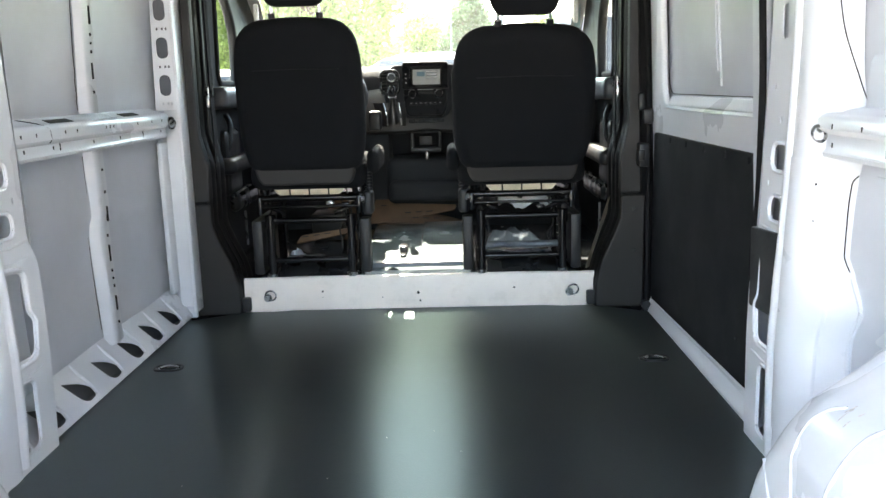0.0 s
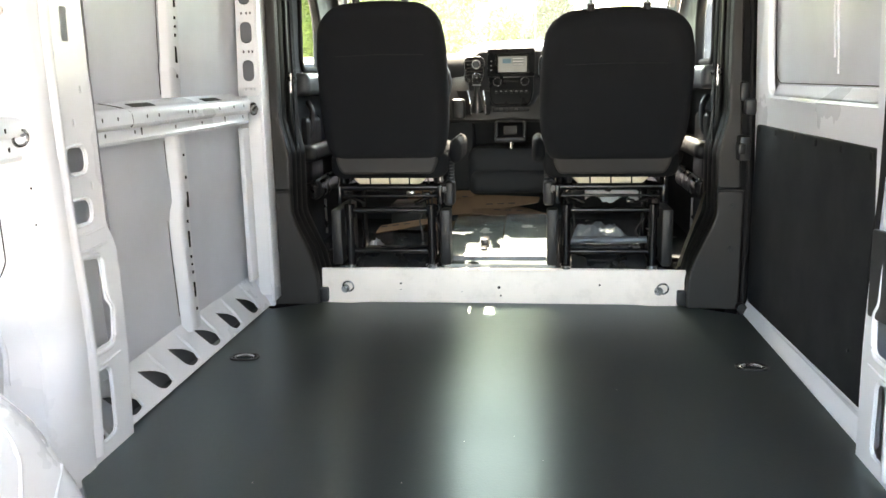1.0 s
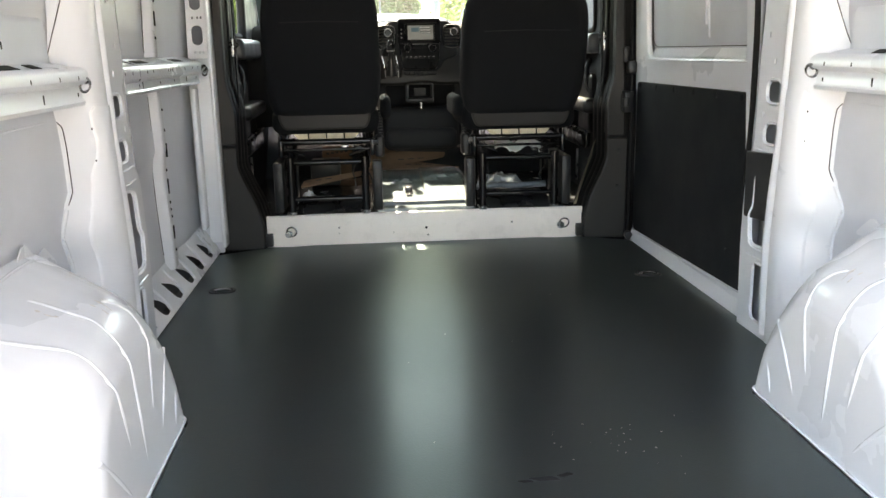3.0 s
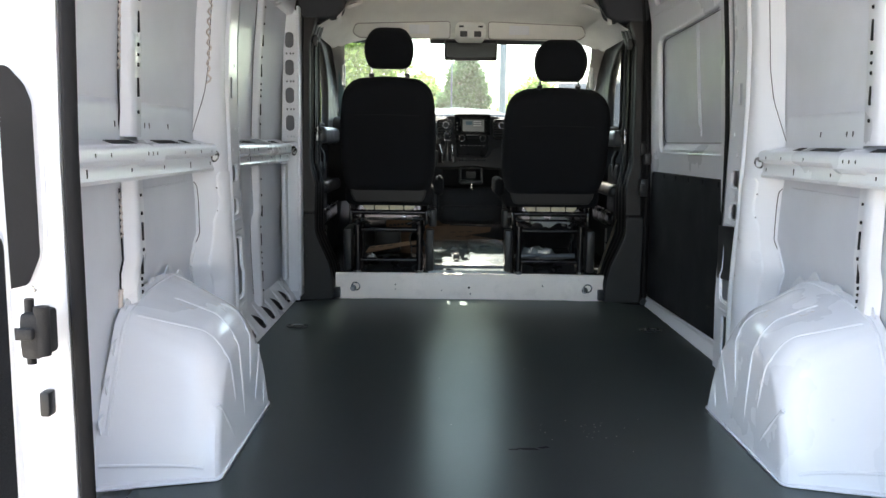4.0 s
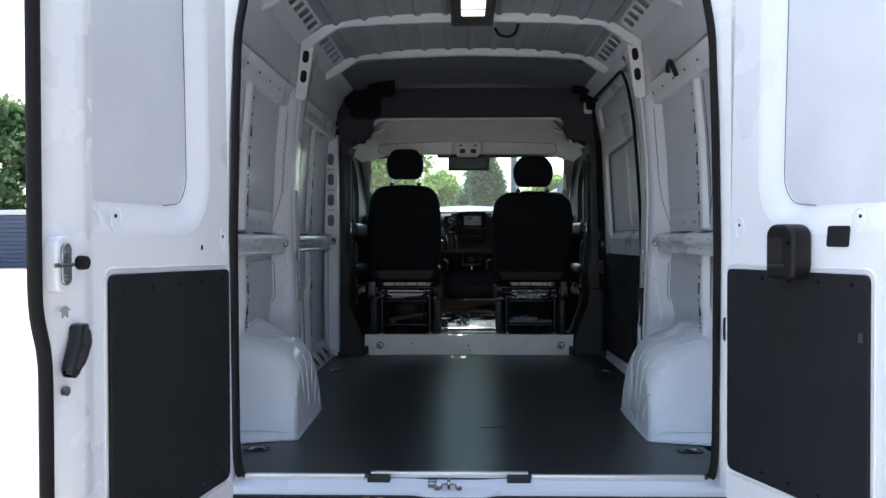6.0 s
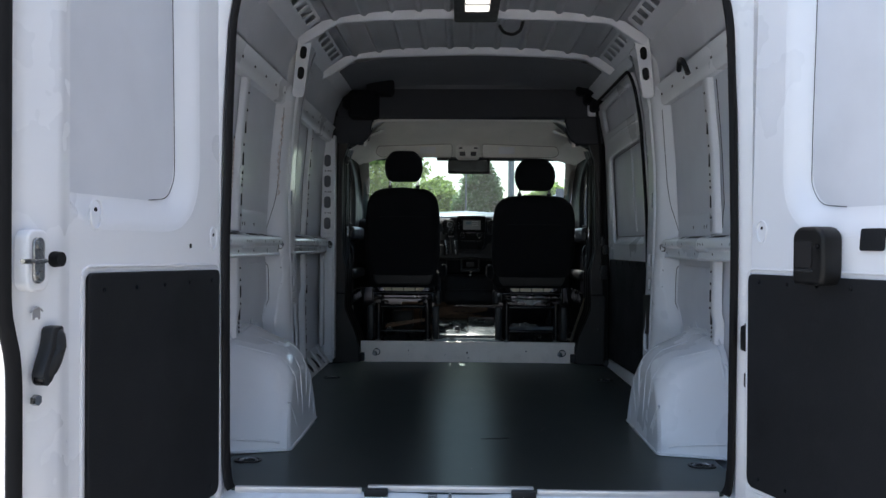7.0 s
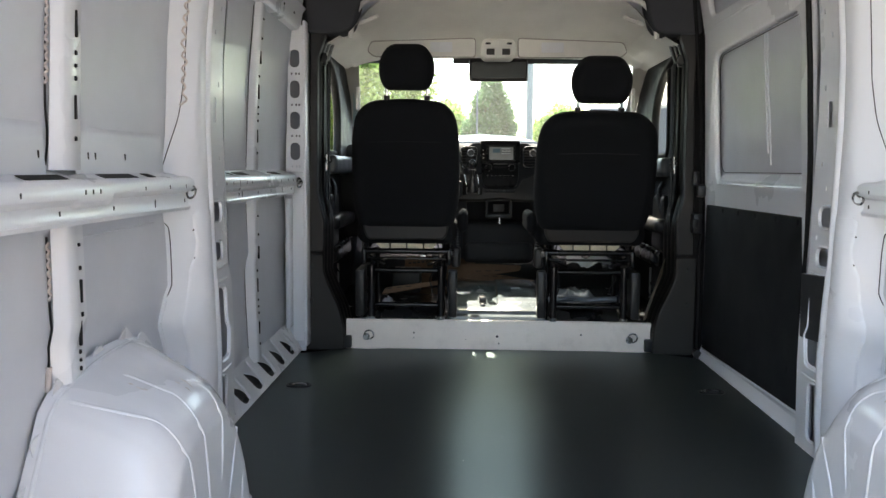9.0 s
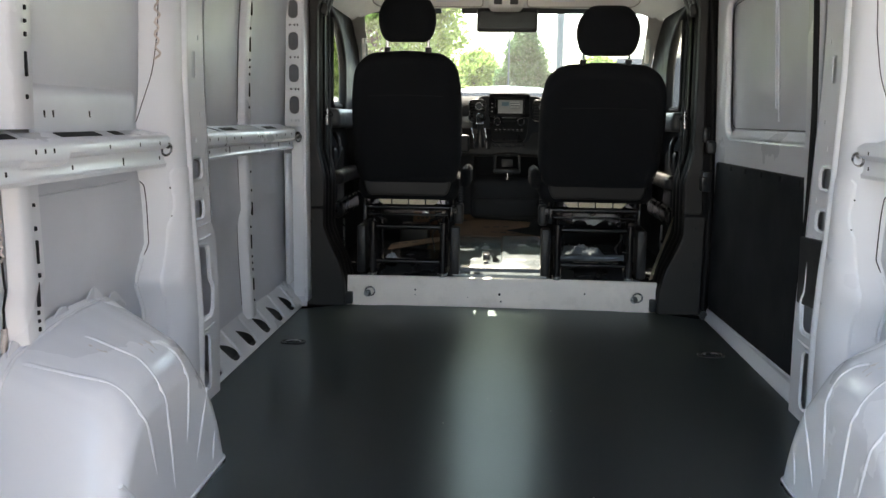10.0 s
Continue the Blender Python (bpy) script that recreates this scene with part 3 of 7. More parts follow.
    # welded flange below the ledge, with a stepped edge
    edge = [(0.10, -0.060), (0.20, -0.066), (0.255, -0.069), (0.39, -0.073), (0.49, -0.071), (0.568, -0.068), (0.592, -0.060), (0.612, -0.053), (0.655, -0.050), (0.672, -0.054), (0.72, -0.055), (0.735, -0.046)]
    fb = bmesh.new()
    sheet(fb, [[on_face(along(edge, z) - 0.001, z, -0.001), on_face(along(edge, z), z, 0.005)] + [on_face(lerp(along(edge, z) + 0.002, 0.014, q / 6), z, 0.0055) for q in range(7)] for z in [lerp(0.10, 0.735, k / 44) for k in range(45)]])
    part("pillar_flange", fb, WHITE, w, "white welded flange plate on the pillar")
    # open seams where the bays meet the pillar, and a squeezed sealant line above
    def on_line(name, pts, r, material, lift=0.002):
        fine = [on_face(p.x, p.y, lift) for p in arc_pts([(u, z, 0) for u, z in pts], 0.03, 5)]
        part(name, tube(bmesh.new(), fine, r, 8), material, w)
    on_line("panel_seam", [(-0.1145, 0.855), (-0.108, 0.90), (-0.082, 1.0), (-0.070, 1.12), (-0.072, 1.46)], 0.0012, DARKHOLE, 0.0008)
    on_line("panel_seam", [(-0.1148, 0.703), (-0.106, 0.69), (-0.104, 0.64), (-0.104, 0.52), (-0.108, 0.49)], 0.0014, DARKHOLE, 0.0008)
    on_line("panel_ridge", [(-0.109, 0.485), (-0.112, 0.44), (-0.112, 0.34), (-0.110, 0.26)], 0.0045, WHITE)
    rng_ = random.Random(77 + s)
    wig = [on_face(-0.078 + (0.010 if i % 2 else -0.010) * rng_.uniform(0.5, 1.2), 1.03 + 0.017 * i, 0.008) for i in range(24)]
    if s < 0:
        part("sealant_bead", tube(bmesh.new(), arc_pts(wig, 0.02, 4), 0.0030, 8), PINK, w, "squeezed-out pale sealant line")
    # crease at the pillar's foot
    for u0, z0_, u1, z1_, r in ((-0.050, 0.10, -0.046, 0.24, 0.003),):
        part("crease", tube(bmesh.new(), [on_face(lerp(u0, u1, q / 10), lerp(z0_, z1_, q / 10), -0.0006) for q in range(11)], r, 8), WHITE, w)
    # rounded ridge between the face and the punched side
    ridge = bmesh.new()
    sheet(ridge, [[(s * (face_x(z) - d), 1.270 + v + 0.012 * math.exp(-((z - 0.30) / 0.22) ** 4), z) for v, d in ((0.0, 0.003), (0.006, 0.011), (0.014, 0.0145), (0.024, 0.013), (0.032, 0.007), (0.036, 0.002))] for z in [lerp(0.02, 1.84, k / 40) for k in range(41)]])
    part("pillar_ridge", ridge, WHITE, w)
    # raised rims round the access holes
    for cy, cz, hw_, hh_ in ((1.345, 0.725, 0.044, 0.034), (1.34, 0.605, 0.044, 0.032), (1.335, 0.13, 0.041, 0.091)):
        part("hole_rim", tube(bmesh.new(), [(s * (face_x(z) - 0.004), y, z) for y, z in rrect(cy, cz, 2 * hw_, 2 * hh_, 0.024)], 0.0042, 8, True), WHITE, w)
    part("latch_rim", tube(bmesh.new(), [(s * (face_x(z) - 0.005), y, z) for y, z in rpoly([(1.288, 0.262), (1.402, 0.262), (1.420, 0.36), (1.396, 0.385), (1.396, 0.492), (1.292, 0.505)], 0.025)], 0.006, 8, True), WHITE, w)
    for z in (0.235, 0.515, 0.555):
        part("crease", tube(bmesh.new(), [(s * (face_x(z) - 0.001), 1.30, z), (s * (face_x(z) - 0.0035), 1.35, z - 0.004), (s * (face_x(z) - 0.001), 1.43, z)], 0.004, 8), WHITE, w)
    for (y, z) in ((1.205, 0.60), (1.21, 0.45), (1.215, 0.335), (1.22, 0.24), (1.205, 0.68)):
        c = bmesh.new()
        cyl(c, (s * (face_x(z) + 0.030), y - 0.004, z), (s * (face_x(z) + 0.0175), y - 0.0102, z), 0.0028, 8)
        part("plug", c, DARKHOLE, w)
    # slotted gusset where the pillar meets the roof
    gs = axes((s * 0.882, 1.134, 1.56), (-s * 0.774, 0.633, 0), (-s * 0.12, 0.0, 1.0))
    gm = plate_mesh("gusset", rpoly([(0.018, -0.05), (0.078, -0.05), (0.088, 0.27), (0.012, 0.27)], 0.02), [rrect(0.05, 0.068, 0.036, 0.062, 0.0175, 6), rrect(0.05, 0.168, 0.036, 0.062, 0.0175, 6)], 0.004, gs, 0.001)
    link_mesh("gusset", gm, WHITE, w, "white slotted roof gusset")
    gm = plate_mesh("gusset_back", rpoly([(0.024, 0.0), (0.074, 0.0), (0.074, 0.24), (0.024, 0.24)], 0.015), [], 0.002, Matrix.Translation((s * 0.006, 0.008, 0)) @ gs)
    link_mesh("gusset_back", gm, DARKHOLE, w)
    tie_ring(s * 0.938, 1.185, 0.80, (-s, -0.5, 0), "wall tie rings", "zinc-plated ring hanging from the pillar by the ledge")


def wheel_house(s):
    """The domed sheet-metal housing over a rear wheel, with pressed beads on its flank."""
    wh = thing("wheel_housing", "white painted sheet-metal wheel housing, scuffed on top", "wheel housing", (s * 0.86, 0.6, 0.0), group="wheel housings")
    inner = [(0.325, 0.0), (0.335, 0.06), (0.355, 0.12), (0.385, 0.20), (0.425, 0.265), (0.475, 0.312), (0.54, 0.334), (0.62, 0.342), (0.70, 0.343), (0.77, 0.336), (0.83, 0.312), (0.875, 0.265), (0.905, 0.20), (0.925, 0.13), (0.936, 0.06), (0.942, 0.0)]
    outer = [(0.255, 0.0), (0.285, 0.10), (0.355, 0.24), (0.41, 0.325), (0.44, 0.375), (0.48, 0.402), (0.56, 0.420), (0.65, 0.434), (0.75, 0.442), (0.84, 0.442), (0.915, 0.43), (0.985, 0.385), (1.03, 0.32), (1.06, 0.22), (1.08, 0.10), (1.09, 0.0)]

    def at_k(table, k):
        i = min(int(k), len(table) - 2)
        f = k - i
        return lerp(table[i][0], table[i + 1][0], f), lerp(table[i][1], table[i + 1][1], f)

    def surf(u, k, lift=0.0):
        """A point of the shell: u runs from the flank's shoulder to the wall, k along the profile."""
        (ya, za), (yb, zb) = at_k(inner, k), at_k(outer, k)
        r = max(0.0, 1 - u / 0.24)
        return Vector((s * (lerp(0.740, 0.997, u) - lift * r), lerp(ya, yb, u ** 1.3), lerp(za, zb, u ** 0.9) - 0.036 * r * r * min(1.0, za / 0.25) + lift))

    def flank_x(z):
        return 0.706 + 0.07 * z

    def flank(k, t):
        """A point of the flank below profile point k; t goes towards the foot of the flank's middle."""
        y, z = at_k(inner, k)
        z = lerp(z - 0.050 * min(1.0, z / 0.25), 0.0, t)
        return Vector((s * (flank_x(z) + 0.010 * max(0.0, 1 - t / 0.09) ** 2), lerp(y, 0.62, t), z))

    def k_for(u, y):
        """The place along the profile whose shell point at u has this y."""
        return min((abs(surf(u, k / 20).y - y), k / 20) for k in range(60, 280))[1]
    n = len(inner) * 3 - 2
    ks = [i * (len(inner) - 1) / (n - 1) for i in range(n)]
    bm = bmesh.new()
    rows = [[flank(k, t) for k in ks] for t in (0.55, 0.3, 0.12, 0.09, 0.06, 0.03, 0.0)] + [[surf(u, k) for k in ks] for u in (0.0, 0.03, 0.06, 0.10, 0.15, 0.2, 0.26, 0.32, 0.45, 0.6, 0.75, 0.88, 1.0)]
    vs = sheet(bm, rows)
    bm.faces.new(vs[0])
    part("housing_shell", bm, WHITE, wh)
    # base flange on the floor
    fm = plate_mesh("flange", rpoly([(0.700, 0.320), (1.0, 0.24), (1.0, 1.10), (0.704, 0.944)], 0.02), [], 0.006, pose(0, 0, 0.004), 0.002)
    for v in fm.vertices:
        v.co.x *= s
    if s < 0:
        fm.flip_normals()
    link_mesh("flange", fm, WHITE, wh)
    # pressed beads that run over the shoulder and down the flank
    for over, down in ((((0.84, 0.478), (0.50, 0.492), (0.10, 0.515)), ((0.515, 0.276), (0.520, 0.22), (0.545, 0.12))),
                       (((0.66, 0.635), (0.35, 0.628), (0.10, 0.625)), ((0.635, 0.278), (0.630, 0.16), (0.622, 0.05))),
                       (((0.24, 0.725), (0.17, 0.75), (0.09, 0.766)), ((0.765, 0.272), (0.745, 0.21), (0.710, 0.125))),
                       ((), ((0.868, 0.215), (0.815, 0.165), (0.775, 0.105), (0.745, 0.06))),
                       ((), ((0.892, 0.105), (0.862, 0.075), (0.852, 0.058), (0.85, 0.025))),
                       ((), ((0.395, 0.178), (0.455, 0.105), (0.510, 0.04)))):
        pts = []
        for (ua, ya_), (ub, yb_) in zip(over, over[1:]):
            pts += [surf(lerp(ua, ub, q / 8), k_for(lerp(ua, ub, q / 8), lerp(ya_, yb_, q / 8)), -0.0034) for q in range(8)]
        if over:
            k0 = k_for(0.0, over[-1][1])
            pts += [surf(u, k0, -0.0028) for u in (0.09, 0.06, 0.03, 0.0)]
            pts += [flank(k0, tt) + Vector((s * 0.0026, 0, 0)) for tt in (0.03, 0.06, 0.09, 0.12, 0.16)]
            down = [d for d in down if d[1] < pts[-1].z - 0.02]
        pts += [Vector((s * (flank_x(z) + 0.0022), y, z)) for y, z in down]
        for _ in range(3):
            pts = [pts[0]] + [(a + 2 * m + b) / 4 for a, m, b in zip(pts, pts[1:], pts[2:])] + [pts[-1]]
        pts[0] -= Vector((s * -0.004, 0, 0.004))
        pts[-1] += Vector((s * 0.004, 0, 0))
        part("pressed_bead", tube(bmesh.new(), arc_pts(pts, 0.03, 5), 0.0060, 10), WHITE, wh)
    # soft fold that sets off the welded edge along the wall
    part("edge_fold", tube(bmesh.new(), [surf(0.91, k, -0.0022) for k in [lerp(1.2, 13.0, q / 60) for q in range(61)]], 0.0050, 8), WHITE, wh)
    # fold along the foot of the rear face and a soft shoulder line
    part("foot_fold", tube(bmesh.new(), [surf(u, 0.55, 0.0) for u in [lerp(0.02, 0.95, q / 10) for q in range(11)]], 0.0045, 8), WHITE, wh)
    # small welded tabs along the wall edge
    for k, (y, z, h) in enumerate(((0.699, 0.432, 0.018), (0.846, 0.438, 0.026), (0.945, 0.412, 0.022))):
        me = plate_mesh("weld_tab", rpoly([(-0.075, -0.03), (0.075, -0.03), (0.03, h * 0.30), (0.009, h), (-0.009, h), (-0.030, h * 0.30)], 0.02), [], 0.003, axes((s * 0.990, y, z), (0, 1, 0), (0, 0, 1)))
        link_mesh("weld_tab", me, WHITE, wh)
    for y, z in ((0.305, 0.150), (0.352, 0.235), (0.405, 0.318), (0.50, 0.408)):
        q = radians(60 if z < 0.35 else 14)
        me = plate_mesh("weld_tab", rpoly([(-0.030, -0.01), (0.030, -0.01), (0.012, 0.010), (0.005, 0.018), (-0.005, 0.018), (-0.012, 0.010)], 0.01), [], 0.003, axes((s * 0.986, y, z), (0, math.cos(q), math.sin(q)), (0, -math.sin(q), math.cos(q))))
        link_mesh("weld_tab", me, WHITE, wh)
    rng = random.Random(4)
    for k in range(9):
        u, kk = (rng.gauss(0.22, 0.05), rng.gauss(8.0, 0.25)) if k < 6 else (rng.uniform(0.35, 0.6), rng.gauss(6.6, 0.15))
        long, thin = rng.uniform(0.006, 0.020), rng.uniform(0.0008, 0.0020)
        b = bmesh.new()
        rim = [surf(u + long * math.cos(q * 0.7) * 2.2, kk + thin * 22 * math.sin(q * 0.7) * rng.uniform(0.6, 1.3), 0.0005) for q in range(9)]
        b.faces.new([b.verts.new(p) for p in rim])
        part("scuff_mark", b, SCUFF, wh)
    return wh


wall_left = thing("wall_left", "bare white painted steel van wall with ribs and ledge", "wall", kind="structure")
rear_bay(-1, wall_left)
wall_right = thing("wall_right", "bare white painted steel van wall with ribs and ledge", "wall", kind="structure")
rear_bay(1, wall_right)
for s in (-1, 1):
    wheel_house(s)

# left front bay: rib, ledge, drained sill and slotted front pillar
rib(-1, 2.03, 0.10, 0.748, wall_left)
rib(-1, 2.03, 0.85, 1.50, wall_left)
front_ledge = ledge(-1, 1.47, 2.60, wall_left)
part("ledge_joint", tube(bmesh.new(), arc_pts([(-0.985, 1.60, 0.846), (-0.945, 1.63, 0.8355), (-0.9255, 1.66, 0.822), (-0.9245, 1.665, 0.79), (-0.9275, 1.655, 0.782)], 0.012, 4), 0.0013, 6), DARKHOLE, front_ledge)
seam(-1, [(1.985, 0.72), (1.983, 0.60), (1.965, 0.53), (1.983, 0.46), (1.985, 0.16)], wall_left, 0.0010)
seam(-1, [(1.988, 0.86), (1.980, 0.89), (1.985, 0.91), (1.976, 0.94), (1.982, 0.97), (1.976, 1.02), (1.976, 1.46)], wall_left, 0.0012)
sill_holes = []
for k in range(7):
    y = 1.27 + 0.1955 * k
    sill_holes.append(rpoly([(y - 0.014, 0.108, 0.006), (y + 0.025, 0.094, 0.03), (y + 0.075, 0.074, 0.03), (y + 0.120, 0.036, 0.010), (y + 0.104, 0.019, 0.012), (y + 0.060, 0.016, 0.02), (y + 0.030, 0.032, 0.03), (y + 0.006, 0.072, 0.03)], 0.012))
ox, oz = -0.922, 0.004
slope = axes((ox, 0, oz), (0, 1, 0), (-0.075, 0, 0.125))
plate("drain_sill", rpoly([(1.22, 0.0), (2.68, 0.0), (2.66, 0.145), (1.22, 0.145)], 0.01), sill_holes, 0.004, slope, WHITE, wall_left, "white sloping sill with teardrop cut-outs", bevel=0.0015)
for k in range(7):
    y = 1.385 + 0.1955 * k
    if y > 2.62:
        continue
    b = bmesh.new()
    tube(b, arc_pts([slope @ Vector((y + 0.004, 0.020, 0.000)), slope @ Vector((y - 0.004, 0.060, 0.002)), slope @ Vector((y - 0.03, 0.105, 0.004)), slope @ Vector((y - 0.034, 0.138, -0.002))], 0.03, 5), 0.006, 8)
    part("sill_ridge", b, WHITE, wall_left)
# back and bottom of the sill hollow, painted in shade grey
back = bmesh.new()
box(back, (-0.984, 1.33, -0.030), (-0.978, 2.67, 0.098))
box(back, (-0.99, 1.33, -0.03), (-0.93, 2.67, -0.004))
part("sill_cavity", back, CAVITY, wall_left)
slots = [rrect(0.045, z, 0.044, 0.078, 0.02, 6) for z in (0.934, 1.074, 1.214, 1.352)] + [rrect(0.045 + d, z, 0.008, 0.010, 0.003, 2) for z in (1.004, 1.144, 1.284, 0.865) for d in (-0.014, 0.006, 0.02)]
plate("front_pillar", rpoly([(0.0, 0.84), (0.085, 0.84), (0.085, 1.50), (0.02, 1.50)], 0.01), slots, 0.004, axes((-0.985, 2.64, 0), (1, 0, 0), (0, 0, 1)), WHITE, wall_left, "white slotted front pillar", bevel=0.001)
part("front_pillar_back", boxes(((-0.999, 2.672, 0.0), (-0.905, 2.69, 0.84)), ((-0.985, 2.69, 0.84), (-0.905, 2.70, 1.50))), SKIN, wall_left)
# dark sheet behind the slots; its colour holds the hollow's shade
part("pillar_hollow", boxes(((-0.983, 2.664, 0.88), (-0.905, 2.668, 1.42))), SHADEGREY, wall_left)
fp = bmesh.new()
box(fp, (-0.978, 2.585, 0.12), (-0.958, 2.66, 0.72), 0.006)
box(fp, (-0.96, 2.655, 0.05), (-0.905, 2.67, 0.84), 0.004)
part("pillar_flange", fp, WHITE, wall_left)
fp = bmesh.new()
box(fp, (-0.902, 2.63, 0.03), (-0.888, 2.74, 1.52), 0.005)
part("pillar_edge", fp, WHITE, wall_left)
tie_ring(-0.918, 2.60, 0.80, (1, -0.5, 0), "wall tie rings", "zinc-plated ring hanging from the front pillar")

# ---- ceiling: beaded roof panel, cross ribs, punched side rails, all one piece ----
bm = bmesh.new()
rows = []
nx = 120
for y in (-0.2, 2.9):
    row = []
    for i in range(nx + 1):
        x = lerp(-0.84, 0.84, i / nx)
        z = 1.932 - 0.09 * abs(x / 0.84) ** 3
        if abs(x) < 0.70:
            ph = (x / 0.135) % 1.0
            z += -0.012 if ph < 0.18 else 0.0
        row.append((x, y, z))
    rows.append(row)
vs = sheet(bm, rows)
bmesh.ops.solidify(bm, geom=bm.faces[:], thickness=-0.03)
for y in (0.42, 1.175, 1.935):
    prof = [(-0.034, 0.05), (-0.026, 0.016), (-0.017, 0.002), (-0.010, 0.0), (0.010, 0.0), (0.017, 0.002), (0.026, 0.016), (0.034, 0.05)]
    bend = arc_pts([(-0.905, 1.585, 0), (-0.892, 1.67, 0), (-0.866, 1.745, 0), (-0.800, 1.775, 0), (-0.660, 1.868, 0), (-0.45, 1.882, 0), (0.0, 1.896, 0), (0.45, 1.882, 0), (0.660, 1.868, 0), (0.800, 1.775, 0), (0.866, 1.745, 0), (0.892, 1.67, 0), (0.905, 1.585, 0)], 0.022, 4)
    path = [(p.x, p.y) for p in bend]
    sheet(bm, [[(x, y + u, z + v) for u, v in prof] for x, z in path])
for s in (-1, 1):
    for ya, yb in ((-0.15, 0.34), (0.50, 1.10), (1.25, 1.86), (2.01, 2.66)):
        holes = [rrect(lerp(ya, yb, 0.5) + 0.105 * k, 0.108, 0.068, 0.055, 0.005) for k in (-2, -1, 0, 1, 2) if ya < lerp(ya, yb, 0.5) + 0.105 * k - 0.05 and lerp(ya, yb, 0.5) + 0.105 * k + 0.05 < yb]
        me = plate_mesh("rail", rpoly([(ya, 0.0), (yb, 0.0), (yb, 0.150), (ya, 0.150)], 0.01), holes, 0.004, axes((s * 0.845, 0, 1.775), (0, 1, 0), (-s * 0.10, 0, 0.085)), 0.001)
        add_mesh(bm, me)
    sheet(bm, [[(s * 0.845, y, 1.775), (s * 0.89, y, 1.68), (s * 0.905, y, 1.60)] for y in ((-0.15, 1.25, 2.66) if s < 0 else (-0.15, 0.5, 1.25))])
    if s > 0:
        sheet(bm, [[(s * 0.845, y, 1.775), (s * 0.848, y, 1.745), (s * 0.900, y, 1.742)] for y in (1.25, 2.0, 2.66)])
        me = plate_mesh("over_door_rail", rpoly([(1.25, 0.0), (2.66, 0.0), (2.66, 0.055), (1.25, 0.055)], 0.01), [rrect(1.42, 0.028, 0.075, 0.034, 0.015)], 0.004, axes((0.843, 0, 1.742), (0, 1, 0), (-0.10, 0, 0.085)), 0.001)
        add_mesh(bm, me)
tagged(part("ceiling", bm, SKIN), "white painted steel van roof with cross ribs and beads", "ceiling", kind="structure")

# smooth roof between the last rib and the header, its shade painted dark grey
bm = bmesh.new()
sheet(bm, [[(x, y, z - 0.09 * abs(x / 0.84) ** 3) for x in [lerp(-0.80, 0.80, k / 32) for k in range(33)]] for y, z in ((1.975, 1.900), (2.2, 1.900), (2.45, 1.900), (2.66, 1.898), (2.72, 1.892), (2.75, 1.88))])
tagged(part("roof_lining", bm, SHADEGREY), "smooth roof panel ahead of the last rib, shade painted as dark grey", "roof lining", kind="structure")

# exterior shell that closes the roof and sides
bm = bmesh.new()
rows = []
for y in (-0.22, 2.95):
    rows.append([(x, y, z) for x, z in ((-1.035, -0.25), (-1.04, 0.5), (-1.03, 1.0), (-0.985, 1.6), (-0.90, 1.93), (-0.6, 2.02), (0, 2.04), (0.6, 2.02), (0.90, 1.93), (0.985, 1.6), (1.03, 1.0), (1.04, 0.5), (1.035, -0.25))])
sheet(bm, rows)
shell = tagged(part("trim", bm, WHITE), "white painted outer body of the cargo van", "body", kind="structure")
# plain outer sides and nose of the cab
bm = bmesh.new()
for s in (-1, 1):
    sheet(bm, [[(s * 1.04, y, z) for z in (-0.25, 0.3, 0.90)] for y in (2.95, 3.6, 4.5)])
    sheet(bm, [[(s * 1.04, 4.5, -0.25), (s * 1.04, 4.5, 0.90)], [(s * 0.98, 5.1, -0.30), (s * 0.98, 5.1, 0.70)]])
sheet(bm, [[(x, y, z - 0.06 * (abs(x) / 0.98) ** 2) for x in (-0.98, -0.5, 0, 0.5, 0.98)] for y, z in ((4.46, 0.93), (4.8, 0.86), (5.1, 0.74), (5.25, 0.45), (5.28, -0.30))])
tagged(part("trim", bm, WHITE), "white painted nose and sides of the cab", "body", kind="structure")
bm = bmesh.new()
box(bm, (-1.0, -0.14, GROUND), (1.0, 4.9, -0.07), 0.03)
tagged(part("underbody", bm, RUBBER), "dark plain underside of the van", "underbody", kind="structure")

# ---- front step, bulkhead trim and cab shell ----
step = thing("front_step", "white painted step panel below the seats with small holes", "step", (0, YB, 0), kind="structure")
bm = bmesh.new()
rows = []
for x in [lerp(-0.725, 0.74, k / 40) for k in range(41)]:
    e = 0.012 if abs(x) < 0.5 else (0.012 * (0.6 - abs(x)) / 0.1 if abs(x) < 0.6 else 0.0)
    rows.append([(x, 2.80, 0.128), (x, 2.772 + e, 0.138), (x, 2.762 + e, 0.134), (x, 2.757 + e, 0.124), (x, 2.752 + e, 0.05), (x, 2.746 + e, -0.02)])
sheet(bm, rows)
part("step_face", bm, STEPWHITE, step)
for x, z, r in ((-0.40, 0.075, 0.004), (-0.40, 0.05, 0.002), (0.0, 0.062, 0.006), (0.008, 0.028, 0.004), (0.40, 0.075, 0.004), (-0.15, 0.045, 0.002)):
    b = bmesh.new()
    cyl(b, (x, 2.770, z), (x, 2.7615, z), r, 10)
    part("step_hole", b, DARKHOLE, step)
for s in (-1, 1):
    tie_ring(s * 0.628, 2.752, 0.055, (0, -1, 0), "step tie rings", "zinc-plated ring on a bolt in the white step", False)
    b = bmesh.new()
    box(b, (s * 0.715 - 0.018, 2.722, 0.004), (s * 0.715 + 0.018, 2.756, 0.062), 0.006)
    br = tagged(part("step_bracket", b, BLACK), "small black plastic end bracket of the step", "bracket", group="step brackets")


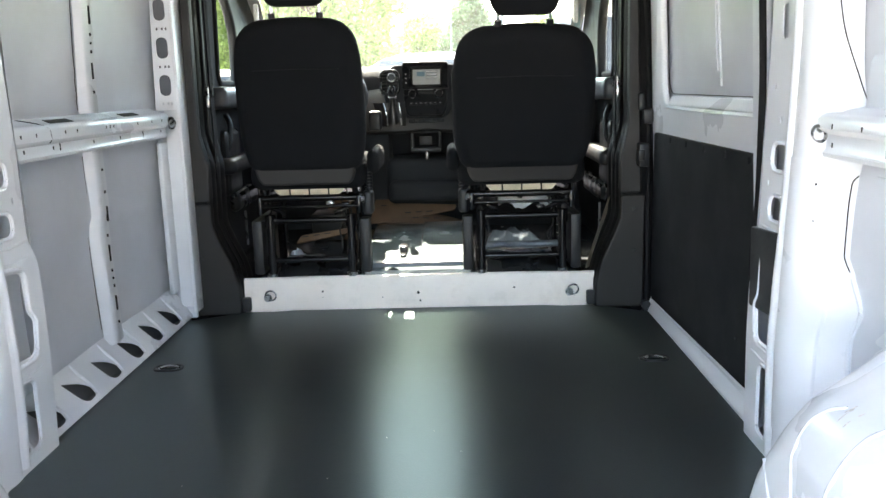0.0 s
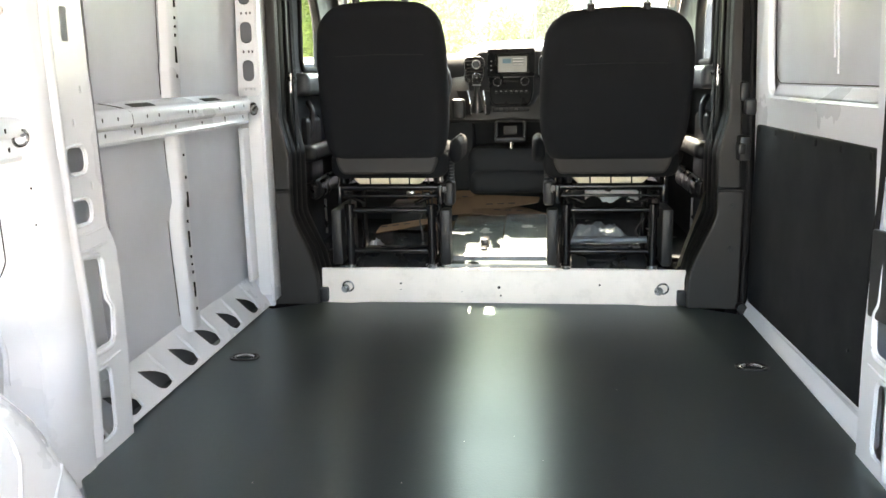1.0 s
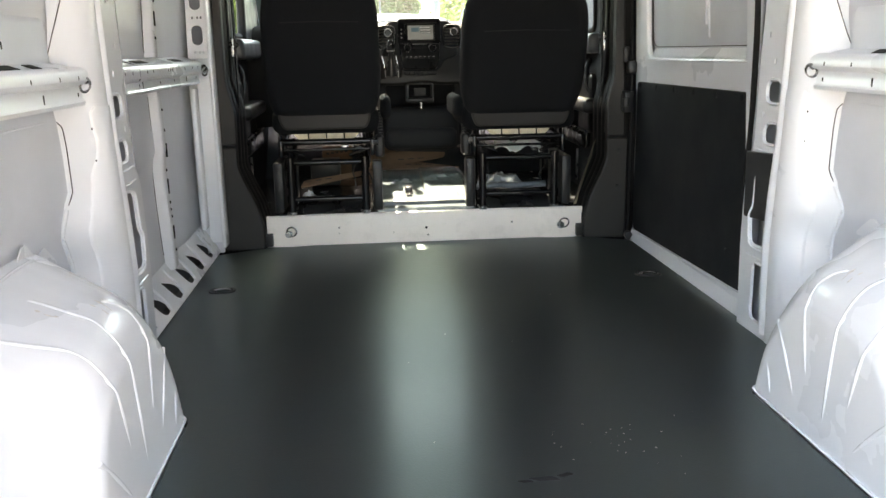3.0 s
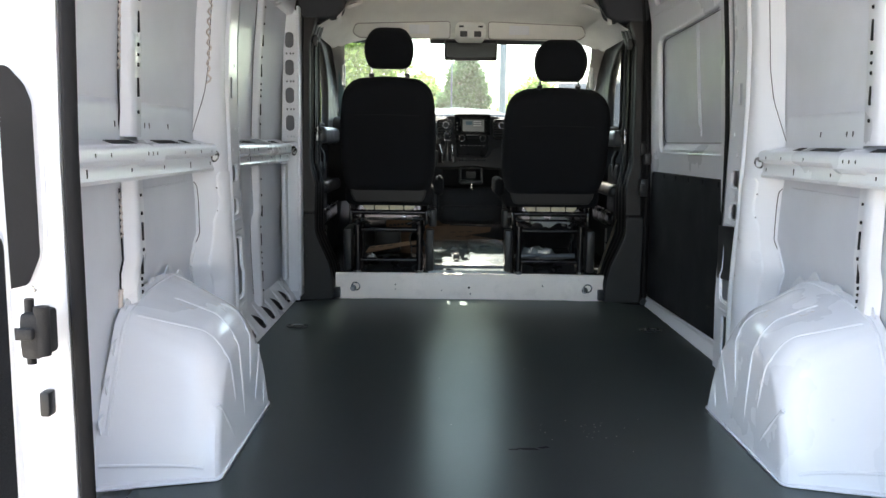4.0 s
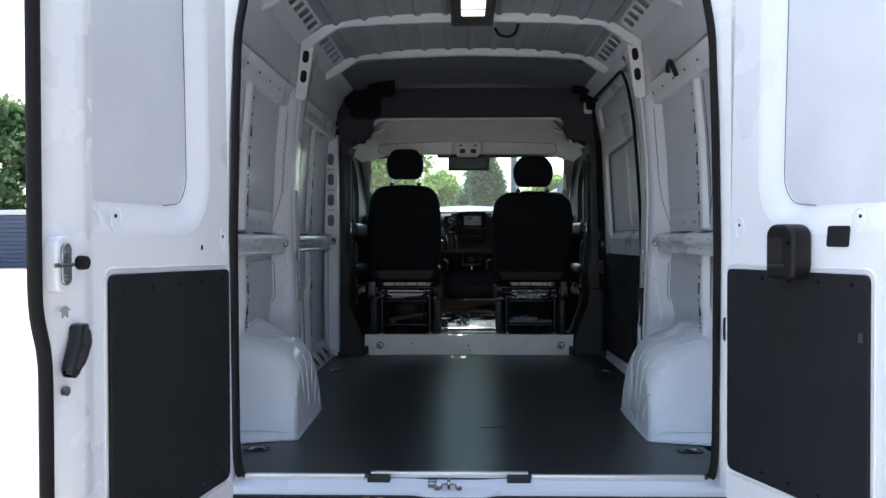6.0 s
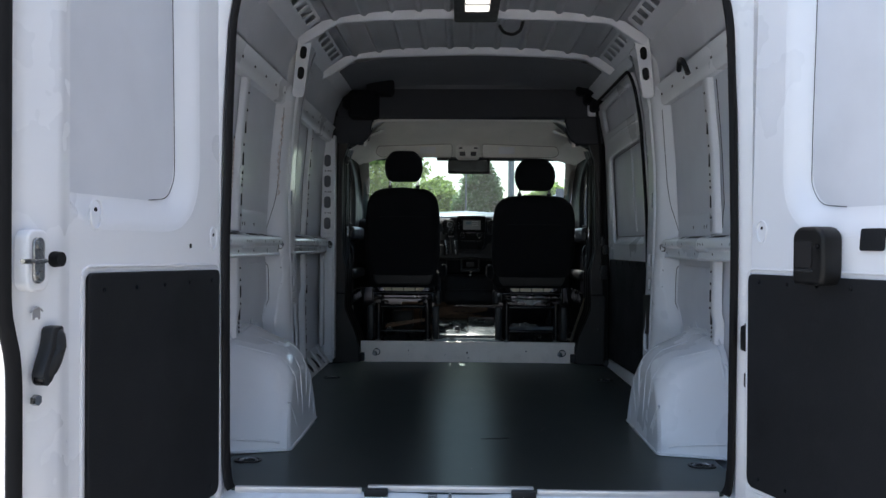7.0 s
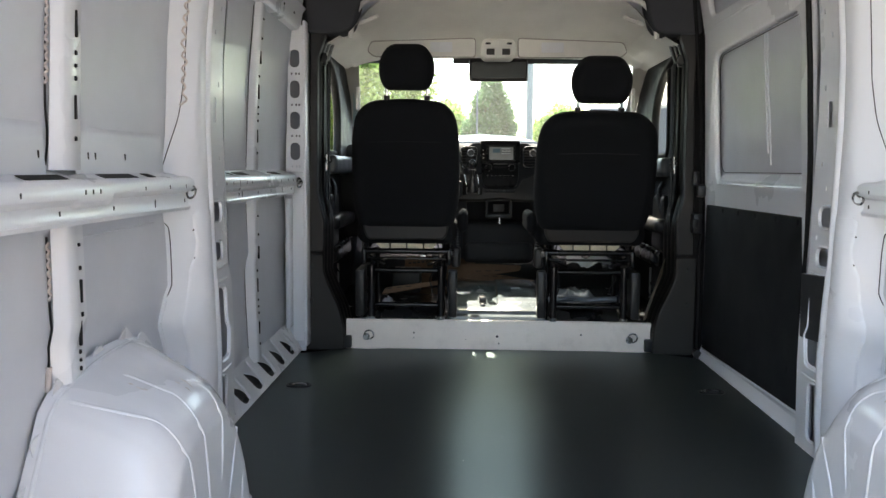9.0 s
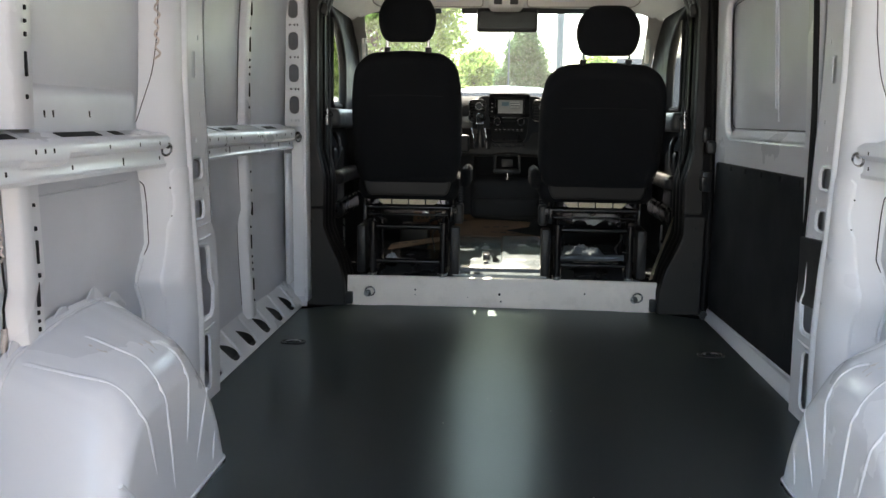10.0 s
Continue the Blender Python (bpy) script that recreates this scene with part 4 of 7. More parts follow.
def pillar_trim(s):
    t = thing("pillar_trim", "dark grey moulded plastic pillar cover beside the seats", "pillar trim", (s * 0.85, 2.72, 0.0), kind="structure")
    low = [(0.925, -0.005), (0.728, -0.005), (0.731, 0.10), (0.755, 0.20), (0.805, 0.31), (0.827, 0.37), (0.825, 0.46), (0.925, 0.46)]
    up = [(0.910, 0.465), (0.824, 0.465), (0.822, 0.61), (0.838, 0.68), (0.853, 0.74), (0.847, 1.36), (0.80, 1.50), (0.885, 1.56), (0.886, 1.2)]
    for name, pts in (("lower_cover", low), ("upper_cover", up)):
        me = plate_mesh(name, rpoly([(s * x, z) for x, z in pts], 0.02), [], 0.07, axes((0, 2.745, 0), (1, 0, 0), (0, 0, 1)), 0.008)
        link_mesh(name, me, TRIM, t)
    b = bmesh.new()
    box(b, (min(s * 0.885, s * 1.03), 2.752, -0.12), (max(s * 0.885, s * 1.03), 2.93, 1.95))
    part("pillar_core", b, RUBBER, t)
    # deep rounded side of the cover towards the cab
    inner_edge = [(z, x) for x, z in low[1:6] + up[2:7]]
    b = bmesh.new()
    rows = []
    for k in range(70):
        z = lerp(0.0, 1.46, k / 69)
        x = along(inner_edge, z)
        rows.append([(s * (x + dx), y, z) for dx, y in ((0.012, 2.714), (0.002, 2.720), (-0.003, 2.734), (0.001, 2.748), (-0.006, 2.756), (-0.011, 2.774), (-0.006, 2.790), (-0.013, 2.798), (-0.018, 2.818), (-0.013, 2.832), (-0.020, 2.840), (-0.025, 2.860), (-0.020, 2.880), (0.0, 2.90), (0.045, 2.93))])
    sheet(b, rows)
    part("cover_return", b, MATTBLACK, t, "black rounded inner side")
    # shadow groove between the two covers and along the sliding side
    b = bmesh.new()
    box(b, (min(s * 0.835, s * 0.925), 2.7085, 0.459), (max(s * 0.835, s * 0.925), 2.714, 0.466))
    part("cover_joint", b, DARKHOLE, t)
    for z in (0.40, 0.235):
        b = bmesh.new()
        cyl(b, (s * 0.885, 2.706, z), (s * 0.885, 2.712, z), 0.012, 14)
        cyl(b, (s * 0.885, 2.702, z), (s * 0.885, 2.706, z), 0.006, 6)
        part("screw", b, BLACK, t)
    return t


for s in (-1, 1):
    pillar_trim(s)
    # corner block under the overhead board, and the pocket above it
    blk = bmesh.new()
    me = plate_mesh("corner", rpoly([(s * 0.645, 1.655), (s * 0.655, 1.60), (s * 0.685, 1.50), (s * 0.73, 1.475), (s * 0.905, 1.475), (s * 0.905, 1.66)], 0.03, 6), [], 0.14, axes((0, 2.76, 0), (1, 0, 0), (0, 0, 1)), 0.012)
    add_mesh(blk, me)
    tagged(part("header_corner", blk, HEADER), "dark grey moulded corner block of the cab header", "header trim", kind="structure")
    blk = bmesh.new()
    if s < 0:
        box(blk, (-0.68, 2.58, 1.785), (-0.50, 2.72, 1.935), 0.03, seg=3)
        box(blk, (-0.80, 2.57, 1.63), (-0.60, 2.72, 1.815), 0.03, seg=3)
        box(blk, (-0.84, 2.60, 1.70), (-0.70, 2.70, 1.78), 0.02, seg=3)
    else:
        box(blk, (0.76, 2.58, 1.73), (0.93, 2.76, 1.935), 0.03, seg=3)
        box(blk, (0.71, 2.60, 1.79), (0.80, 2.70, 1.92), 0.025, seg=3)
        box(blk, (0.80, 2.56, 1.68), (0.91, 2.68, 1.76), 0.02, seg=3)
    tagged(part("speaker_pod", blk, FABRIC), "black plastic pod in the corner above the header", "speaker pod", group="header pods")
    if s < 0:
        continue
    b = bmesh.new()
    box(b, (min(s * 0.79, s * 0.86), 2.66, 1.66), (max(s * 0.79, s * 0.86), 2.72, 1.78), 0.015)
    part("pillar_head", b, SKIN, wall_left if s < 0 else wall_right)

bm = bmesh.new()
sheet(bm, [[(x, 2.72, 1.642), (x, 2.69, 1.655), (x, 2.685, 1.67), (x, 2.70, 1.80), (x, 2.715, 1.845), (x, 2.80, 1.852)] for x in [lerp(-0.88, 0.88, k / 24) for k in range(25)]])
hdr = part("header_board", bm, HEADER)
tagged(hdr, "dark grey fibre overhead board above the seats", "overhead board", kind="structure")
# cross beam, with its shade put into the grey
bm = bmesh.new()
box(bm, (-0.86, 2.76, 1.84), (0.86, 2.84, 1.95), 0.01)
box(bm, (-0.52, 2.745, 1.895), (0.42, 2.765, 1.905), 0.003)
tagged(part("front_beam", bm, SHADEGREY), "roof cross beam above the header, its shade painted as grey", "beam", kind="structure")

# cab headliner, windscreen frame and outside roof
bm = bmesh.new()
rows = []
for y, zc, zs, hw in ((2.74, 1.65, 1.49, 0.70), (2.80, 1.662, 1.50, 0.72), (2.95, 1.668, 1.50, 0.75), (3.15, 1.65, 1.49, 0.78), (3.35, 1.605, 1.47, 0.79), (3.48, 1.56, 1.455, 0.80), (3.56, 1.51, 1.445, 0.80), (3.59, 1.485, 1.44, 0.80)):
    row = []
    for k in range(33):
        u = lerp(-1, 1, k / 32)
        q = abs(u)
        drop = 0.0 if q < 0.72 else ((q - 0.72) / 0.28) ** 2
        row.append((u * hw, y, zc - (zc - zs) * drop - 0.012 * q))
    rows.append(row)
sheet(bm, rows)
hl = thing("headliner", "warm white fabric cab headliner", "headliner", (0, 3.2, 1.6), kind="structure")
part("headliner_shell", bm, LINER, hl)
edge = [(-0.70, 2.745, 1.46), (-0.69, 2.745, 1.56), (-0.63, 2.745, 1.637), (-0.3, 2.745, 1.643), (0.3, 2.745, 1.643), (0.63, 2.745, 1.637), (0.70, 2.745, 1.56), (0.71, 2.745, 1.46)]
part("liner_edge", tube(bmesh.new(), arc_pts(edge, 0.06, 5), 0.012, 8), LINER, hl)
for s in (-1, 1):
    b = bmesh.new()
    sheet(b, [[(s * 0.69, y, 1.52), (s * 0.76, y, 1.47), (s * 0.845, y, 1.42)] for y in (2.76, 3.0, 3.3, 3.62)])
    part("side_liner", b, LINER, hl)
    b = bmesh.new()
    sheet(b, [[(s * 0.765, 3.55, 1.50), (s * 0.80, 3.60, 1.49), (s * 0.878, 3.68, 1.455)], [(s * 0.775, 3.62, 1.38), (s * 0.80, 3.66, 1.38), (s * 0.878, 3.80, 1.37)], [(s * 0.81, 4.0, 1.16), (s * 0.83, 4.05, 1.16), (s * 0.885, 4.14, 1.16)], [(s * 0.84, 4.28, 1.0), (s * 0.86, 4.32, 1.0), (s * 0.90, 4.38, 1.0)]])
    part("windscreen_pillar_trim", b, LINER, hl)
    b = bmesh.new()
    box(b, (min(s * 0.842, s * 0.97), 2.78, 1.44), (max(s * 0.842, s * 0.97), 3.66, 1.72), 0.02)
    part("side_rail", b, BLACK, hl)
    b = bmesh.new()
    box(b, (s * 0.778 - 0.012, 3.585, 1.19), (s * 0.778 + 0.012, 3.605, 1.32), 0.008)
    part("grab_handle", b, LINER, hl)
    m_ = axes((s * 0.648, 2.985, 1.585), (1, 0, -s * 0.35), (0, 1, 0.25))
    b = bmesh.new()
    tube(b, [m_ @ Vector((0.046 * math.cos(q * math.pi / 12), 0.046 * math.sin(q * math.pi / 12), 0)) for q in range(24)], 0.010, 8, True)
    grille = part("roof_speaker", b, LINER, hl, "round pale speaker bezel in the headliner")
    me = plate_mesh("speaker_grille", [(0.026 * math.cos(q * math.pi / 10), 0.026 * math.sin(q * math.pi / 10)) for q in range(20)], [], 0.02, m_)
    link_mesh("speaker_grille", me, GREYVINYL, grille)

bm = bmesh.new()
sheet(bm, [[(x, y, z - 0.05 * (abs(x) / 0.9) ** 2) for x in (-0.92, -0.6, -0.2, 0.2, 0.6, 0.92)] for y, z in ((2.9, 2.02), (3.2, 1.85), (3.60, 1.56), (3.625, 1.542))])
cab_roof = tagged(part("trim", bm, WHITE), "white painted cab roof", "body", kind="structure")

wind = thing("window_1", "wide raked windscreen of clear glass", "windscreen", (0, 3.9, 1.2), kind="structure")
bm = bmesh.new()
sheet(bm, [[(x * w, y - 0.10 * x * x, z) for x in [lerp(-1, 1, k / 12) for k in range(13)]] for y, z, w in ((3.635, 1.535, 0.80), (4.02, 1.24, 0.85), (4.38, 0.97, 0.90))])
pane = part("pane", bm, HAZY_GLASS, wind)
pane.visible_shadow = False
# black strips added to mask the sun; their gap shapes the floor's sun patch
mask_at = axes((0, 3.625, 1.532), (1, 0, 0), (0, 0.34, -0.26))
for k, (xa, xb, v) in enumerate(((-0.86, -0.355, 0.105), (-0.24, 0.86, 0.105), (-0.335, -0.288, 0.046))):
    me = plate_mesh("shade_band", rpoly([(xa, -0.03 if xa == -0.24 else 0.0), (xb, -0.03 if xa == -0.24 else 0.0), (xb, v), (xa, v)], 0.006), [], 0.004, mask_at)
    link_mesh("shade_band", me, BLACK, wind)

# the front of the roof lining, the screen and its fittings stand a little nearer the seats
PULL = (-0.156, -1.115, 0.859)


def pull(ob):
    for v in ob.data.vertices:
        k = 1 - 0.028 * min(1.0, max(0.0, (v.co.y - 2.85) / 0.5))
        v.co = Vector([PULL[i] + (v.co[i] - PULL[i]) * k for i in range(3)])


for ob in list(hl.children) + list(wind.children) + [cab_roof]:
    pull(ob)

# cab side doors
for s, nm in ((-1, "door_4"), (1, "door_5")):
    d = thing(nm, "closed cab door with black inner trim and a clear window", "cab door", (s * 0.92, 3.4, 0.1), kind="structure")
    hole = rpoly([(3.15, 0.955), (4.02, 0.955), (3.90, 1.10), (3.52, 1.41), (3.19, 1.42)], 0.06, 5)
    me = plate_mesh("door_card", rpoly([(2.86, 0.08), (4.4, 0.08), (4.4, 0.98), (3.62, 1.50), (2.90, 1.52)], 0.06, 5), [hole], 0.07, axes((s * 0.912, 0, 0), (0, 1, 0), (0, 0, 1)), 0.02, 3)
    link_mesh("door_card", me, DASHTOP, d)
    # moulded pocket, grip and bright-edged handle of the card
    b = bmesh.new()
    box(b, (min(s * 0.845, s * 0.885), 3.10, 0.44), (max(s * 0.845, s * 0.885), 3.34, 0.735), 0.030, seg=4)
    part("door_grip", b, BLACK, d)
    b = bmesh.new()
    box(b, (min(s * 0.832, s * 0.885), 3.18, 0.355), (max(s * 0.832, s * 0.885), 3.72, 0.452), 0.030, seg=4)
    part("door_pocket", b, SATINBLACK, d)
    b = bmesh.new()
    tube(b, arc_pts([(s * 0.842, 3.20, 0.446), (s * 0.832, 3.34, 0.457), (s * 0.832, 3.70, 0.455)], 0.05, 4), 0.005, 8)
    part("pocket_edge", b, SILVER, d)
    b = bmesh.new()
    tube(b, [(s * 0.868, 3.42, 0.16), (s * 0.864, 3.40, 0.33)], 0.006, 8)
    part("sill_edge", b, SILVER, d)
    b = bmesh.new()
    cyl_pts = [(s * 0.876, y, z) for y, z in rpoly([(3.13, 0.94), (4.04, 0.94), (3.91, 1.11), (3.53, 1.43), (3.17, 1.44)], 0.06, 5)]
    part("window_seal", tube(b, cyl_pts, 0.014, 8, True), RUBBER, d)
    me = plate_mesh("frame_arch", rpoly([(2.93, 1.50, 0.02), (3.22, 1.510, 0.1), (3.60, 1.42, 0.12), (3.82, 1.25, 0.14), (3.86, 1.06, 0.14), (3.78, 0.82, 0.05), (3.36, 0.82, 0.02), (3.40, 0.98, 0.08), (3.405, 1.17, 0.14), (3.31, 1.30, 0.10), (3.15, 1.385, 0.08), (2.93, 1.43, 0.02)], 0.05, 6), [], 0.045, axes((s * 0.868, 0, 0), (0, 1, 0), (0, 0, 1)), 0.012, 3)
    link_mesh("frame_arch", me, MATTBLACK, d, "black arched window frame")
    b = bmesh.new()
    box(b, (min(s * 0.80, s * 0.90), 2.98, 0.83), (max(s * 0.80, s * 0.90), 3.75, 0.925), 0.025, seg=3)
    part("shoulder", b, SHOULDER, d)
    b = bmesh.new()
    tube(b, arc_pts([(s * 0.872, 3.12, 0.62), (s * 0.845, 3.14, 0.66), (s * 0.845, 3.18, 0.76), (s * 0.872, 3.20, 0.80)], 0.04, 4), 0.013, 10)
    part("pull_handle", b, BLACK, d)
    b = bmesh.new()
    box(b, (min(s * 0.795, s * 0.89), 3.02, 0.545), (max(s * 0.795, s * 0.89), 3.62, 0.615), 0.026, seg=3)
    part("armrest", b, BLACK, d)
    me = plate_mesh("pane", hole, [], 0.004, axes((s * 0.935, 0, 0), (0, 1, 0), (0, 0, 1)))
    g = link_mesh("pane", me, GLASS, d)
    g.visible_shadow = False
    # belt on its upper anchor
    belt = thing("seat_belt", "black seat belt hanging from its upper anchor", "seat belt", (s * 0.845, 2.80, 0.6), group="seat belts")
    b = bmesh.new()
    box(b, (s * 0.832 - 0.016, 2.775, 1.34), (s * 0.832 + 0.016, 2.80, 1.40), 0.008)
    cyl(b, (s * 0.832, 2.765, 1.372), (s * 0.832, 2.78, 1.372), 0.014, 12)
    part("anchor", b, BLACK, belt)
    b = bmesh.new()
    sheet(b, [[(s * 0.815 - 0.003, 2.79, z), (s * 0.815 - 0.003, 2.835, z), (s * 0.815 + 0.003, 2.835, z), (s * 0.815 + 0.003, 2.79, z)] for z in (1.36, 1.1, 0.8, 0.55)], True)
    part("strap", b, FABRIC, belt)
    b = bmesh.new()
    cyl(b, (s * 0.822, 2.80, 0.885), (s * 0.822, 2.80, 0.925), 0.010, 10)
    box(b, (s * 0.822 - 0.006, 2.775, 0.845), (s * 0.822 + 0.006, 2.815, 0.89), 0.003)
    part("buckle", b, CHROME, belt)
    b = bmesh.new()
    cyl(b, (s * 0.832, 2.757, 1.372), (s * 0.832, 2.77, 1.372), 0.022, 16, 0.018)
    part("anchor_cap", b, SATINBLACK, belt)
    b = bmesh.new()
    tube(b, [(s * 0.822 + 0.022 * math.cos(k * math.pi / 6), 2.80, 0.895 + 0.012 * math.sin(k * math.pi / 6)) for k in range(12)], 0.004, 6, True)
    part("belt_ring", b, SATINBLACK, belt)

# cab floor and front wall
cabfloor = thing("floor_2", "black rubber cab floor mat with raised pads", "floor", (0, 3.4, 0.13), kind="structure")
bm = bmesh.new()
box(bm, (-0.92, 2.775, 0.04), (0.92, 4.5, 0.128))
box(bm, (-0.66, 2.79, 0.12), (-0.26, 3.30, 0.142), 0.01)
box(bm, (0.255, 2.79, 0.12), (0.66, 3.30, 0.142), 0.01)
part("mat", bm, MAT_RUBBER, cabfloor)
bm = bmesh.new()
crown = [(2.795, 0.120), (2.800, 0.150), (2.830, 0.154), (2.842, 0.156), (2.848, 0.172), (2.862, 0.180), (2.92, 0.186), (3.00, 0.198), (3.08, 0.214), (3.18, 0.226), (3.30, 0.234), (3.46, 0.236)]
cols = [-0.250, -0.246, -0.232, -0.222, -0.10, -0.004, 0.004, 0.012, 0.020, 0.10, 0.205, 0.213, 0.221, 0.236, 0.240]
sheet(bm, [[(x, y + 0.012 * (abs(x) > 0.23), 0.12 if abs(x) > 0.239 else z - (0.010 if abs(x) > 0.228 else 0.0) + (0.010 if 0.010 < x < 0.21 and y > 2.90 else 0.0)) for y, z in crown] for x in cols])
pad = part("centre_pad", bm, PAD, cabfloor, "glossy grey moulded mat between the seats")
part("pad_clip", boxes(((-0.085, 2.955, 0.190), (-0.050, 3.03, 0.222), 0.008), ((-0.080, 2.90, 0.184), (-0.055, 2.96, 0.196), 0.005)), SATINBLACK, pad)
for s in (-1, 1):
    xa, xb = (-0.60, -0.27) if s < 0 else (0.27, 0.60)
    bm = bmesh.new()
    sheet(bm, [[(x, y, z - (0.035 if x in (xa, xb) else 0.0)) for y, z in ((2.785, 0.136), (2.80, 0.150), (2.83, 0.184), (2.85, 0.188), (3.00, 0.186))] for x in (xa, xa + 0.02, xb - 0.02, xb)])
    part("seat_plinth", bm, SATINBLACK, cabfloor, "black moulded plinth below a seat frame")
bm = bmesh.new()
box(bm, (-0.95, 4.35, 0.1), (0.95, 4.5, 1.0), 0.01)
part("front_wall", bm, BLACK, cabfloor)
bm = bmesh.new()
sheet(bm, [[(x, 4.0, 0.12), (x, 4.36, 0.45)] for x in (-0.92, 0.92)])
part("toe_board", bm, MAT_RUBBER, cabfloor)
for s in (1,):
    b = bmesh.new()
    sheet(b, [[(s * 0.700, 2.80, 0.14), (s * 0.765, 2.90, 0.14)], [(s * 0.728, 2.80, 0.24), (s * 0.79, 2.90, 0.25)], [(s * 0.762, 2.80, 0.34), (s * 0.815, 2.90, 0.36)], [(s * 0.790, 2.80, 0.43), (s * 0.84, 2.90, 0.46)]])
    tagged(part("felt_lining", b, BEIGE_BELT), "coarse beige felt lining of the pillar foot", "felt lining")


# ---- seats ----
def seat(name, cx, head_x, w, z_top, y_bot, y_top, head_w, head_z, label):
    t = thing(name, label, "seat", (cx, y_bot + 0.2, 0.13))
    zb = 0.585
    tilt = math.degrees(math.atan2(y_bot - y_top, z_top - zb))
    o = axes((cx, y_bot, zb), (1, 0, 0), (0, -(y_bot - y_top), z_top - zb))
    h = Vector((0, y_top - y_bot, z_top - zb)).length
    hw = w / 2
    out = rpoly([(-hw * 0.86, -0.01, 0.05), (hw * 0.86, -0.01, 0.05), (hw * 0.985, 0.10, 0.08), (hw, 0.25, 0.1), (hw * 0.985, h * 0.72, 0.1), (hw * 0.91, h * 0.90, 0.13), (hw * 0.68, h - 0.004, 0.13), (0, h + 0.012, 0.3), (-hw * 0.68, h - 0.004, 0.13), (-hw * 0.91, h * 0.90, 0.13), (-hw * 0.985, h * 0.72, 0.1), (-hw, 0.25, 0.1), (-hw * 0.985, 0.10, 0.08)], 0.05, 5)
    me = plate_mesh("backrest", out, [], 0.12, o, 0.05, 5)
    back = link_mesh("backrest", me, FABRIC, t)
    # stitched seam across the upper back
    b = bmesh.new()
    tube(b, [o @ Vector((x, h * 0.70 - 0.006 * abs(x / hw), 0.0612)) for x in [lerp(-hw * 0.66, hw * 0.66, k / 12) for k in range(13)]], 0.0016, 6)
    part("stitched_seam", b, PANEL, back)
    flap = rpoly([(-hw * 0.72, -0.055), (hw * 0.72, -0.055), (hw * 0.80, -0.01), (hw * 0.80, 0.03), (-hw * 0.80, 0.03), (-hw * 0.80, -0.01)], 0.02)
    me = plate_mesh("back_flap", flap, [], 0.05, o @ pose(0, 0, 0.026), 0.012, 3)
    link_mesh("back_flap", me, FLAPVINYL, t, "dark grey vinyl lower edge of the backrest")
    # head restraint on two posts
    oh = o @ pose(head_x - cx, h, 0.0)
    hh = (head_z[1] - head_z[0]) / math.cos(radians(tilt))
    g = (head_z[0] - z_top) / math.cos(radians(tilt))
    hr = head_w / 2
    outl = rpoly([(-hr * 0.80, g, 0.05), (hr * 0.80, g, 0.05), (hr, g + hh * 0.35, 0.06), (hr * 0.97, g + hh * 0.68, 0.08), (hr * 0.62, g + hh, 0.09), (-hr * 0.62, g + hh, 0.09), (-hr * 0.97, g + hh * 0.68, 0.08), (-hr, g + hh * 0.35, 0.06)], 0.05, 6)
    me = plate_mesh("headrest", outl, [], 0.11, oh, 0.045, 5)
    head = link_mesh("headrest", me, FABRIC, t)
    for sx in (-1, 1):
        b = bmesh.new()
        cyl(b, oh @ Vector((sx * head_w * 0.36, -0.04, 0)), oh @ Vector((sx * head_w * 0.36, g + 0.04, 0)), 0.0065, 10)
        part("post", b, BRIGHT, head)
        b = bmesh.new()
        cyl(b, oh @ Vector((sx * head_w * 0.36, 0.0, 0)), oh @ Vector((sx * head_w * 0.36, 0.024, 0)), 0.014, 12)
        part("post_sleeve", b, BLACK, head)
    # cushion and its pan
    b = bmesh.new()
    box(b, (cx - hw * 0.94, y_bot - 0.02, 0.50), (cx + hw * 0.94, y_bot + 0.50, 0.62), 0.045, seg=4)
    part("cushion", b, FABRIC, t)
    b = bmesh.new()
    me = plate_mesh("pan", rpoly([(-0.125, 0.0), (0.125, 0.0), (0.17, 0.055), (-0.17, 0.055)], 0.015), [], 0.03, axes((cx, y_bot + 0.03, 0.475), (1, 0, 0), (0, 0, 1)), 0.006)
    add_mesh(b, me)
    pan = part("cushion_underside", b, FOAM, t, "cream fabric underside of the cushion")
    for k in range(3):
        b = bmesh.new()
        tube(b, [(cx - 0.08 + 0.08 * k, y_bot + 0.010, 0.535), (cx - 0.078 + 0.08 * k, y_bot + 0.010, 0.475)], 0.003, 6)
        part("spring_wire", b, FRAME, pan)
    yf = y_bot + 0.30
    y0 = 2.80
    for sx in (-1, 1):
        x = cx + sx * 0.168
        b = bmesh.new()
        tube(b, [(x, y0, 0.135), (x, y0, 0.375)], 0.0165, 12)
        cyl(b, (x, y0, 0.345), (x, y0, 0.395), 0.022, 12)
        cyl(b, (x, y0, 0.185), (x, y0, 0.225), 0.021, 12)
        leg = part("leg", b, FRAME, t)
        b = bmesh.new()
        cyl(b, (x, y0, 0.135), (x, y0, 0.150), 0.026, 14)
        cyl(b, (x, y0, 0.150), (x, y0, 0.172), 0.014, 8)
        part("foot_bolt", b, CHROME, leg)
        b = bmesh.new()
        tube(b, arc_pts([(x, yf, 0.135), (x, yf, 0.45), (x, y0 + 0.02, 0.455)], 0.05), 0.012, 10)
        part("leg", b, FRAME, t)
        b = bmesh.new()
        box(b, (cx + sx * 0.205 - 0.010, y0 - 0.02, 0.40), (cx + sx * 0.205 + 0.010, y0 + 0.42, 0.475), 0.006)
        box(b, (cx + sx * 0.212 - 0.006, y0 + 0.02, 0.455), (cx + sx * 0.212 + 0.006, y0 + 0.30, 0.53), 0.005)
